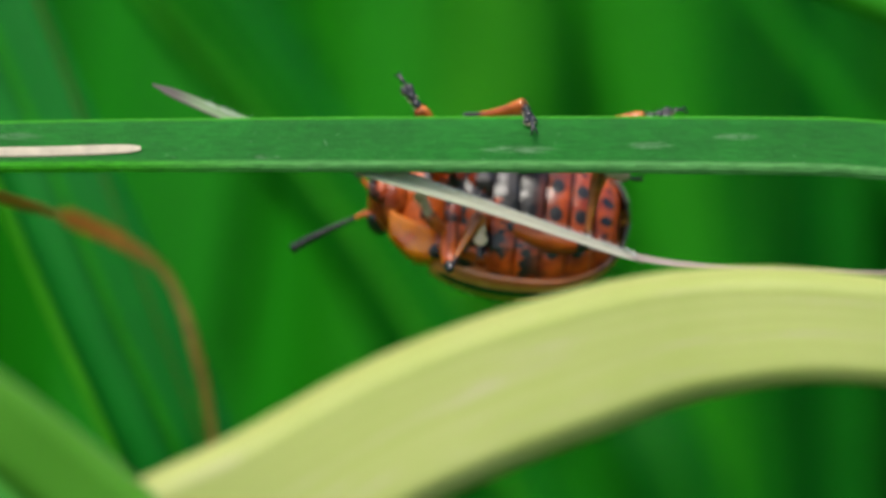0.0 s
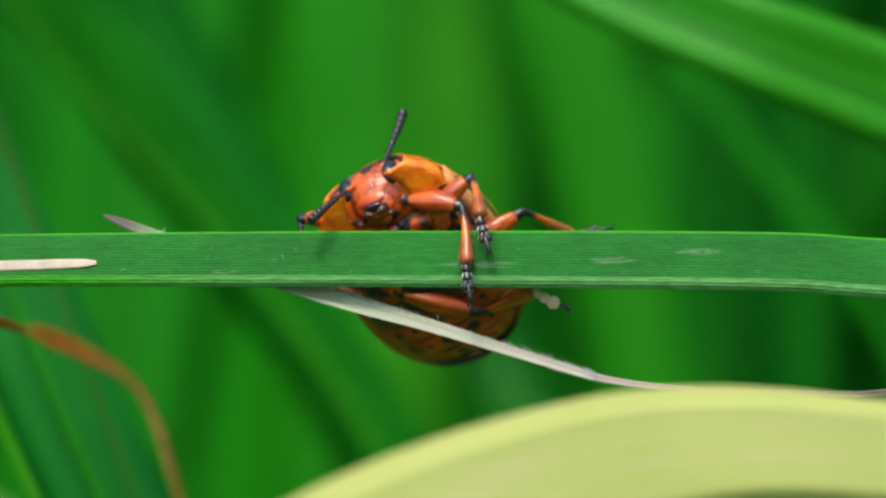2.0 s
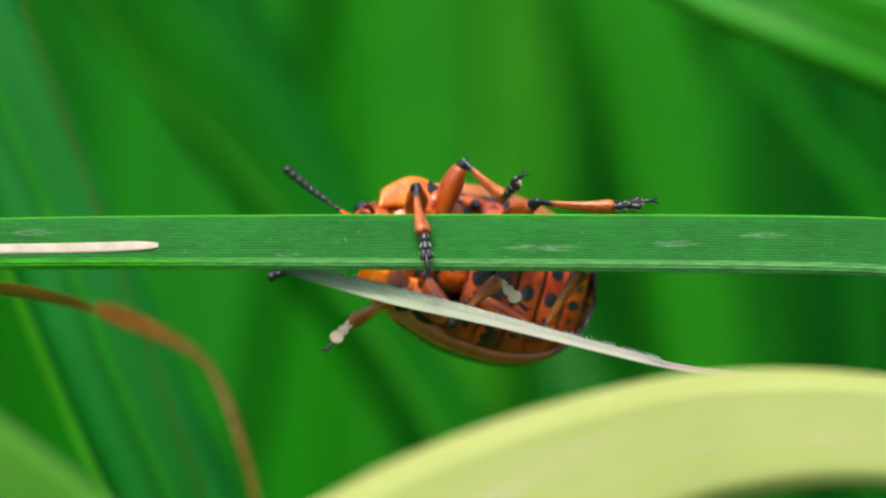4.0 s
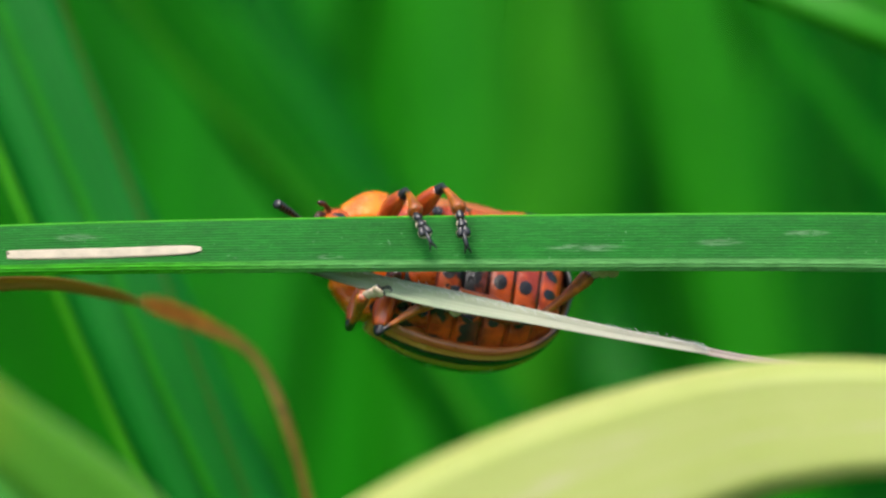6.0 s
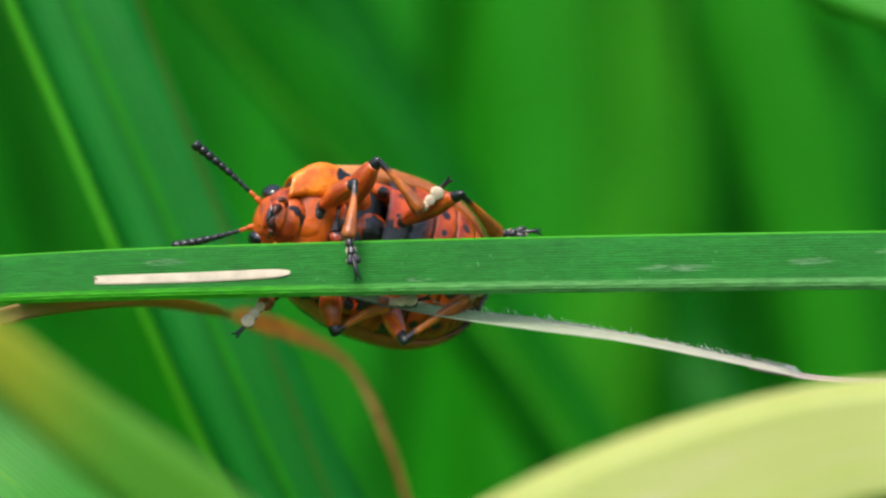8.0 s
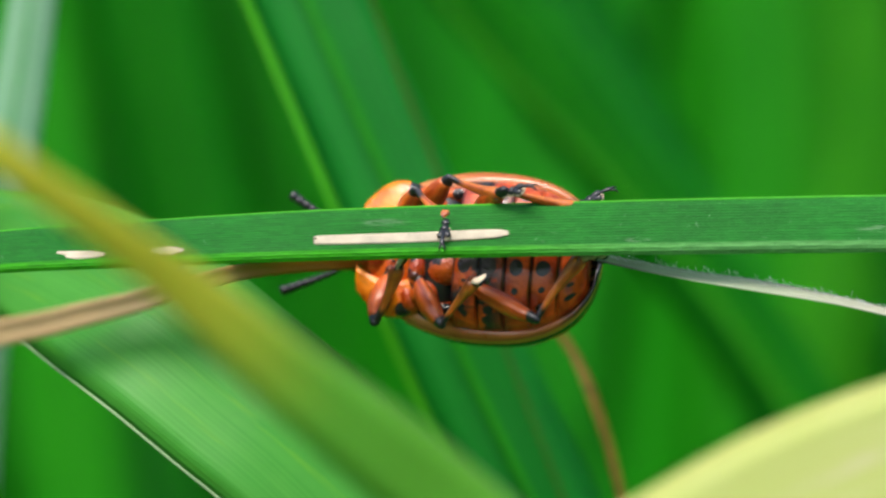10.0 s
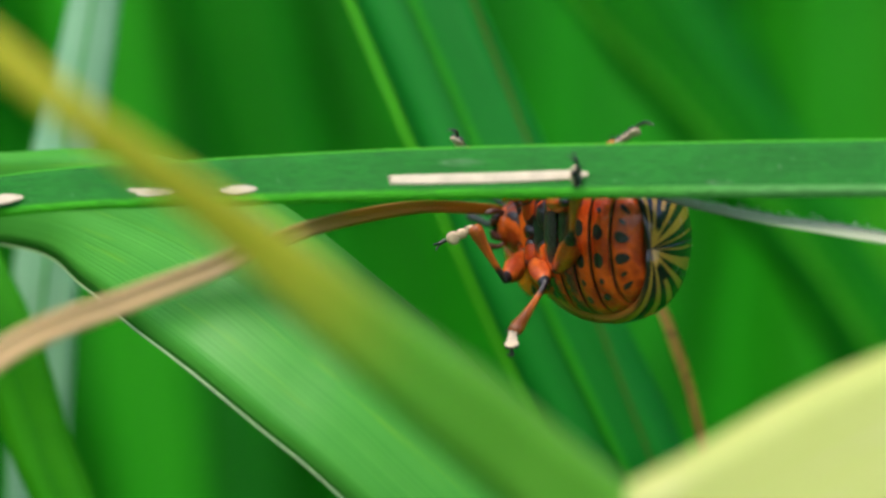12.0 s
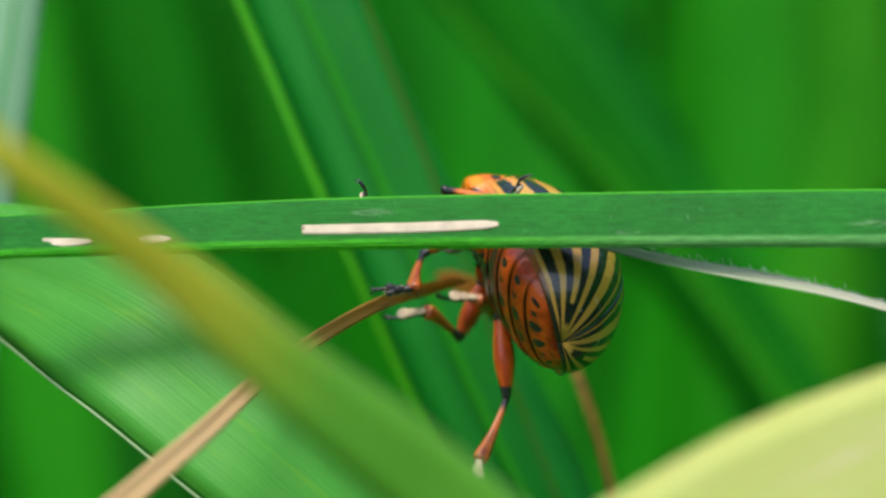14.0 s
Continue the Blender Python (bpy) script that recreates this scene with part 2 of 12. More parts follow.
def rim_material():
    """The folded rim of a wing case: glossy peach at the shoulder, black toward the tail."""
    k = Nodes("wing case rim")
    here = k.place()
    fine = k.noise(here, 1500.0, 4.0)
    sep = k.tree.nodes.new("ShaderNodeSeparateXYZ")
    k.put(sep.inputs[0], here)
    col = k.mix(k.step(sep.outputs[0], 0.0002, 0.0016), k.mix(fine, (0.30, 0.070, 0.012), (0.58, 0.18, 0.035)), k.mix(fine, (0.50, 0.16, 0.04), (0.80, 0.32, 0.10)))
    col = k.mix(k.step(k.math("MULTIPLY_ADD", fine, 0.001, sep.outputs[0]), -0.0026, -0.0040), col, (0.014, 0.011, 0.011))
    return k.surface(col, k.math("MULTIPLY_ADD", fine, 0.2, 0.2), k.bump(fine, 0.35, 0.00003), coat=0.5)


RIM = rim_material()
MEADOW2 = leaf_material("arching green", (0.02, 0.30, 0.006), (0.08, 0.52, 0.015), 12, share=0.45, spec=0.25)
SCAR = plain("bleached scar", (0.48, 0.41, 0.30), 0.7, 0.0, 2200.0, 0.4, 0.5)
BACK = plain("far meadow", (0.004, 0.16, 0.006), 0.8, 0.0, 6.0, 0.5)


def elytra_material():
    """Straw-yellow wing cases, black stripes along them; the two outer ones meet before the tip (v runs from the seam to the rim)."""
    k = Nodes("striped wing case")
    uv, u, v = k.uv()
    wob = k.math("MULTIPLY_ADD", k.noise(k.place(), 900.0, 2.0), 0.03, -0.015)
    w = k.math("ADD", v, wob)
    mask = k.math("MULTIPLY", k.step(w, 0.775, 0.79), k.step(w, 0.89, 0.875))
    mask = k.math("MAXIMUM", mask, k.step(v, 0.975, 0.985))
    # broad dark band along the seam, with a thin pale line in it
    band = k.math("MULTIPLY", k.step(w, 0.165, 0.148), k.math("SUBTRACT", 1.0, k.math("MULTIPLY", k.step(k.math("ABSOLUTE", k.math("SUBTRACT", w, 0.062)), 0.02, 0.008), 0.75)))
    mask = k.math("MAXIMUM", mask, band)
    stripe = k.math("MULTIPLY", k.step(k.math("ABSOLUTE", k.math("SUBTRACT", w, 0.315)), 0.056, 0.040), k.step(u, 1.0, 0.975))
    mask = k.math("MAXIMUM", mask, stripe)
    span = k.math("SMOOTH_MIN", k.math("SUBTRACT", w, 0.44), k.math("SUBTRACT", 0.715, w), 0.03)
    span = k.math("SMOOTH_MIN", span, k.math("MULTIPLY", k.math("SUBTRACT", 0.985, u), 2.6), 0.03)
    pair = k.math("MULTIPLY", k.step(span, -0.006, 0.010), k.step(span, 0.104, 0.088))
    mask = k.math("MAXIMUM", mask, pair)
    mask = k.math("MULTIPLY", mask, k.math("MAXIMUM", k.step(u, 0.02, 0.06), k.step(v, 0.035, 0.02)))
    dust = k.math("MULTIPLY", k.step(k.noise(k.place(), 2600.0, 3.0), 0.66, 0.74), k.step(u, 0.7, 0.95))
    pits = k.noise(k.place(), 3500.0, 2.0)
    fine = k.noise(k.place(), 700.0, 4.0)
    col = k.mix(fine, (0.42, 0.21, 0.025), (0.64, 0.37, 0.07))
    col = k.mix(k.step(u, 0.25, 0.0), col, (0.72, 0.27, 0.06))
    col = k.mix(mask, col, (0.010, 0.010, 0.012))
    col = k.mix(k.math("MULTIPLY", dust, 0.6), col, (0.62, 0.56, 0.44))
    return k.surface(col, k.math("MULTIPLY_ADD", fine, 0.2, 0.16), k.bump(pits, 0.4, 0.00004), coat=0.5, spec=0.5)


def belly_material():
    """Orange-red belly plates with rows of black bars and dots."""
    k = Nodes("spotted belly")
    uv, u, v = k.uv()
    s = k.math("FRACT", k.math("MULTIPLY", u, 5.0))
    wob = k.math("MULTIPLY_ADD", k.noise(k.place(), 1400.0, 2.0), 0.3, -0.15)
    mask = None
    for at_v, wide, tall in ((0.43, 0.038, 0.27), (0.57, 0.038, 0.27), (0.215, 0.028, 0.20), (0.785, 0.028, 0.20), (0.32, 0.018, 0.13), (0.68, 0.018, 0.13)):
        a = k.math("DIVIDE", k.math("SUBTRACT", v, at_v), wide)
        b = k.math("DIVIDE", k.math("SUBTRACT", s, 0.45), tall)
        d = k.math("ADD", k.math("ADD", k.math("MULTIPLY", a, a), k.math("MULTIPLY", b, b)), wob)
        m = k.step(d, 1.15, 0.85)
        mask = m if mask is None else k.math("MAXIMUM", mask, m)
    mask = k.math("MULTIPLY", mask, k.step(k.noise(k.place(), 450.0, 1.0), 0.33, 0.38))
    sooty = k.math("MULTIPLY", k.step(k.noise(k.place(), 620.0, 3.0), 0.42, 0.48), k.step(u, 0.55, 0.28))
    mask = k.math("MAXIMUM", mask, sooty)
    fine = k.noise(k.place(), 1300.0, 5.0)
    pits = k.noise(k.place(), 5200.0, 3.0)
    col = k.mix(k.step(fine, 0.36, 0.62), (0.34, 0.029, 0.002), (0.68, 0.094, 0.005))
    seam = k.math("MAXIMUM", k.step(s, 0.12, 0.02), k.step(s, 0.92, 0.99))
    seam = k.math("MULTIPLY", seam, k.step(k.math("ABSOLUTE", k.math("SUBTRACT", v, 0.5)), 0.34, 0.22))
    col = k.mix(k.math("MULTIPLY", seam, 0.85), col, (0.035, 0.008, 0.005))
    col = k.mix(mask, col, (0.012, 0.011, 0.014))
    groove = k.math("MINIMUM", k.step(s, 0.0, 0.12), k.step(s, 1.0, 0.9))
    height = k.math("ADD", groove, k.math("ADD", k.math("MULTIPLY", fine, 0.7), k.math("MULTIPLY", pits, 0.35)))
    return k.surface(col, k.math("MULTIPLY_ADD", fine, 0.3, 0.18), k.bump(height, 0.9, 0.00013), coat=0.4, spec=0.5)


def spotted(name, light, dark, spots, scale=700.0, soft=0.05, rough=0.28, blotches=0.0):
    """Glossy chitin with black spots at places (x, y, z, radius in mm) of the part's own space."""
    k = Nodes(name)
    here = k.place()
    fine = k.noise(here, scale * 1.7, 5.0)
    pits = k.noise(here, 5200.0, 3.0)
    wob = k.math("MULTIPLY_ADD", k.noise(here, 1600.0, 2.0), 0.3, -0.15)
    mask = k.step(k.noise(here, 620.0, 3.0), 0.70 - blotches, 0.73 - blotches) if blotches else None
    for x, y, z, r in spots:
        d = k.tree.nodes.new("ShaderNodeVectorMath")
        d.operation = "DISTANCE"
        k.put(d.inputs[0], here)
        d.inputs[1].default_value = (x * MM, y * MM, z * MM)
        q = k.math("ADD", k.math("DIVIDE", d.outputs["Value"], r * MM), wob)
        m = k.step(q, 1.0 + soft, 1.0 - soft)
        mask = m if mask is None else k.math("MAXIMUM", mask, m)
    col = k.mix(mask, k.mix(k.step(fine, 0.36, 0.62), dark, light), (0.012, 0.011, 0.013))
    return k.surface(col, k.math("MULTIPLY_ADD", fine, 0.2, rough - 0.1), k.bump(k.math("ADD", fine, k.math("MULTIPLY", pits, 0.45)), 0.9, 0.00013), coat=0.28, spec=0.5)


ELYTRA = elytra_material()
BELLY = belly_material()
SHIELD = spotted("spotted neck shield", (0.92, 0.25, 0.004), (0.66, 0.115, 0.003),
                 [(3.0, 0.5, 2.3, 0.42), (3.0, -0.5, 2.3, 0.42), (2.5, 1.5, 1.9, 0.28), (2.5, -1.5, 1.9, 0.28), (3.2, 1.9, 1.1, 0.22), (3.2, -1.9, 1.1, 0.22), (2.7, 2.3, 0.5, 0.2), (2.7, -2.3, 0.5, 0.2), (2.2, 2.25, -0.5, 0.3), (2.2, -2.25, -0.5, 0.3)], blotches=0.0)
FACE = spotted("orange face", (0.66, 0.115, 0.010), (0.26, 0.028, 0.004), [(0.66, 0.05, 0.84, 0.24), (0.5, 0.30, 0.98, 0.15), (0.5, -0.26, 0.98, 0.15), (0.85, 0.45, -0.95, 0.25), (0.85, -0.45, -0.95, 0.25), (0.86, 0.0, -0.95, 0.2)], blotches=0.07)
CHEST = spotted("blotched chest", (0.66, 0.115, 0.010), (0.38, 0.040, 0.003),
                [(1.3, 2.0, -0.6, 0.22), (1.3, -2.0, -0.6, 0.22), (0.1, 0.5, -1.0, 0.3), (0.1, -0.5, -1.0, 0.3), (-0.2, 2.42, 0.0, 0.52), (-0.2, -2.42, 0.0, 0.52), (1.25, 2.4, 0.0, 0.30), (1.25, -2.4, 0.0, 0.30), (0.6, 2.1, -0.62, 0.22), (0.6, -2.1, -0.62, 0.22)], blotches=0.23)

# ---- mesh helpers ----


def mesh_object(name, bm, materials, parent=None, label=""):
    bm.normal_update()
    data = bpy.data.meshes.new(name)
    bm.to_mesh(data)
    bm.free()
    for m in materials if isinstance(materials, (list, tuple)) else [materials]:
        data.materials.append(m)
    data.polygons.foreach_set("use_smooth", [True] * len(data.polygons))
    ob = new(name, data)
    if parent is not None:
        ob.parent = parent
    if label:
        tagged(ob, label)
    return ob


def part(name, bm, material, parent, label=""):
    return mesh_object(name, bm, material, parent, label)


def spline(points, count):
    """count points on a smooth curve through the given ones (tuples of any length)."""
    pts = [np.array(p, float) for p in points]
    pts = [2 * pts[0] - pts[1]] + pts + [2 * pts[-1] - pts[-2]]
    spans = len(pts) - 3
    out = []
    for i in range(count):
        s = i / (count - 1) * spans
        j = min(int(s), spans - 1)
        f = s - j
        a, b, c, d = pts[j:j + 4]
        out.append(0.5 * (2 * b + (c - a) * f + (2 * a - 5 * b + 4 * c - d) * f * f + (3 * b - a - 3 * c + d) * f ** 3))
    return out


FLAT = [(-1, 0.0), (-0.5, 0.03), (0, 0.0), (0.5, 0.03), (1, 0.0)]
KEEL = [(-1, 0.22), (-0.6, 0.16), (-0.25, 0.07), (0, 0.0), (0.25, 0.07), (0.6, 0.16), (1, 0.22)]
EVEN = [(-1, 0.0), (-0.7, 0.02), (-0.35, 0.03), (-0.1, 0.02), (0, 0.0), (0.1, 0.02), (0.35, 0.03), (0.7, 0.02), (1, 0.0)]
SMOOTH = [(-1, 0.012), (-0.6, 0.005), (-0.2, 0.0), (0.2, 0.0), (0.6, 0.005), (1, 0.012)]
FOLD = [(-1, -0.02), (-0.7, 0.03), (-0.4, 0.05), (-0.1, 0.06), (0.2, 0.07), (0.45, 0.08), (0.6, 0.09), (0.72, 0.08), (1, -0.08)]


def ribbon(bm, points, profile=KEEL, count=48, thick=0.12):
    """A leaf blade in mm: points are (x, y, z, half width, tilt in degrees). v runs across it, u along it."""
    uvs = bm.loops.layers.uv.new("UVMap")
    pts = spline(points, count)
    rows = []
    n = len(profile)
    for i, p in enumerate(pts):
        c = Vector(p[:3])
        t = (Vector(pts[min(i + 1, count - 1)][:3]) - Vector(pts[max(i - 1, 0)][:3])).normalized()
        w = t.cross(Vector((0, -1, 0)))
        w = w.normalized() if w.length > 1e-4 else Vector((1, 0, 0))
        face = w.cross(t)
        turn = Matrix.Rotation(radians(p[4]), 3, t)
        w, face = turn @ w, turn @ face
        half = max(p[3], 0.01)
        top = [bm.verts.new((c + w * s * half + face * o * half) * MM) for s, o in profile]
        low = [bm.verts.new((c + w * s * half * 0.985 + face * (o * half - thick * (1.02 - abs(s) * 0.8))) * MM) for s, o in profile]
        rows.append(top + low[::-1])
    m = 2 * n
    for i in range(count - 1):
        for j in range(m):
            k = (j + 1) % m
            f = bm.faces.new((rows[i][j], rows[i + 1][j], rows[i + 1][k], rows[i][k]))
            vj = [(profile[q][0] + 1) / 2 if q < n else (profile[m - 1 - q][0] + 1) / 2 for q in (j, j, k, k)]
            for loop, vv, ii in zip(f.loops, vj, (i, i + 1, i + 1, i)):
                loop[uvs].uv = (ii / (count - 1), vv)
    for end in (rows[0], rows[-1]):
        bm.faces.new(end)
    return bm


def tube(bm, points, count=14, sides=10, mat=0):
    """A round limb in mm through (x, y, z, radius)."""
    pts = spline(points, count)
    rings = []
    side = None
    for i, p in enumerate(pts):
        t = (Vector(pts[min(i + 1, count - 1)][:3]) - Vector(pts[max(i - 1, 0)][:3])).normalized()
        if side is None:
            side = t.orthogonal().normalized()
        side = (side - t * side.dot(t)).normalized()
        other = t.cross(side)
        r = max(p[3], 0.005)
        rings.append([bm.verts.new((Vector(p[:3]) + (side * math.cos(a) + other * math.sin(a)) * r) * MM) for a in [6.28318 * q / sides for q in range(sides)]])
    for a, b in zip(rings, rings[1:]):
        for q in range(sides):
            f = bm.faces.new((a[q], a[(q + 1) % sides], b[(q + 1) % sides], b[q]))
            f.material_index = mat
    for ring, flip in ((rings[0], True), (rings[-1], False)):
        f = bm.faces.new(ring[::-1] if flip else ring)
        f.material_index = mat
    return bm


def blob(bm, centre, size, mat=0, u=16, v=10, turn=(0, 0, 0)):
    """A rounded lump in mm."""
    m = pose(*[c * MM for c in centre], *turn) @ Matrix.Diagonal((*[s * MM for s in size], 1))
    made = bmesh.ops.create_uvsphere(bm, u_segments=u, v_segments=v, radius=1.0, matrix=m)
    for f in {f for vert in made["verts"] for f in vert.link_faces}:
        f.material_index = mat
    return bm


# ---- ground and far meadow ----
bm = bmesh.new()
bmesh.ops.create_grid(bm, x_segments=60, y_segments=60, size=80.0)
for v in bm.verts:
    v.co.z = -0.22 + 0.012 * noise.noise(v.co * 1.7)
ground = tagged(mesh_object("ground", bm, SOIL), "dark mossy soil under the meadow grass", "ground", kind="structure")

bm = bmesh.new()
rows = []
for i in range(41):
    a = math.pi * i / 40
    rows.append([bm.verts.new((-3.2 * math.cos(a), 3.2 * math.sin(a) - 0.4, z)) for z in (-0.3, 0.5, 1.1)])
for a, b in zip(rows, rows[1:]):
    for q in range(2):
        bm.faces.new((a[q], b[q], b[q + 1], a[q + 1]))
tagged(mesh_object("backdrop", bm, BACK), "blurred green distance of the meadow", "backdrop", kind="structure")


def meadow(name, count, near, far, wide, seed, low, high, half, clear=0):
    """Many blades that nobody could count, in one mesh."""
    rng = random.Random(seed)
    bm = bmesh.new()
    uvs = bm.loops.layers.uv.new("UVMap")
    for _ in range(count):
        y = near + (far - near) * rng.random() ** (1.0 if clear else 1.3)
        x = rng.uniform(-1, 1) * (wide + 0.12 * max(y, 0))
        if clear and abs(x) < clear * 0.6 and -clear < y < clear * 2.4:
            continue
        tall, w = rng.uniform(low, high), rng.uniform(0.6, 1.3) * half
        lean, bend = rng.uniform(-0.45, 0.5), rng.uniform(-0.5, 0.7)
        spin = rng.uniform(-0.9, 0.9)
        side = Vector((math.cos(spin), math.sin(spin), 0))
        rows = []
        for i in range(10):
            s = i / 9
            c = Vector((x + tall * (lean * s + bend * s * s * 0.6), y + tall * 0.1 * s, -215 + tall * (s - 0.15 * abs(bend) * s * s)))
            ww = w * (1 - s ** 2.5) * min(1, 0.5 + s * 2) + 0.05
            rows.append([bm.verts.new((c + side * q * ww + Vector((0, -1, 0)) * (0.25 * ww * (1 - abs(q)))) * MM) for q in (-1, 0, 1)])
        for i in range(9):
            for q in range(2):
                f = bm.faces.new((rows[i][q], rows[i][q + 1], rows[i + 1][q + 1], rows[i + 1][q]))
                for loop, (uu, vv) in zip(f.loops, ((i, q), (i, q + 1), (i + 1, q + 1), (i + 1, q))):
                    loop[uvs].uv = (uu / 9, vv / 2)
    return bm


def island_leaf(name, dark, light, share):
    k = Nodes(name)
    uv, u, v = k.uv()
    rnd = k.tree.nodes.new("ShaderNodeNewGeometry").outputs["Random Per Island"]
    streak = k.noise(k.stretch(uv, (2.0, 9.0, 1.0)), 1.0, 3.0)
    f = k.math("ADD", k.math("MULTIPLY", rnd, 0.75), k.math("MULTIPLY", streak, 0.35), clamp=True)
    col = k.mix(f, dark, light)
    return k.surface(col, 0.45, through=col, share=share, spec=0.2)


FAR_GRASS = island_leaf("far grass", (0.003, 0.13, 0.004), (0.025, 0.46, 0.008), 0.45)
tagged(mesh_object("meadow_grass", meadow("meadow_grass", 900, 75, 330, 55, 3, 220, 420, 5.5), FAR_GRASS), "dense green meadow grass, far out of focus", "grass", kind="stuff")
tagged(mesh_object("distant_grass", meadow("distant_grass", 1500, 330, 1500, 90, 5, 300, 600, 9), FAR_GRASS), "distant green meadow grass in a haze of blur", "grass", kind="stuff")
tagged(mesh_object("surrounding_grass", meadow("surrounding_grass", 20000, -2600, 2700, 2700, 9, 180, 330, 7, 650), FAR_GRASS), "open meadow of green grass all around", "grass", kind="stuff")


def grass_blade(label, points, material, profile=KEEL, name="grass_blade", category="grass blade", group="", count=48, thick=0.12):
    ob = mesh_object(name, ribbon(bmesh.new(), points, profile, count, thick), material)
    return tagged(ob, label, category, group)


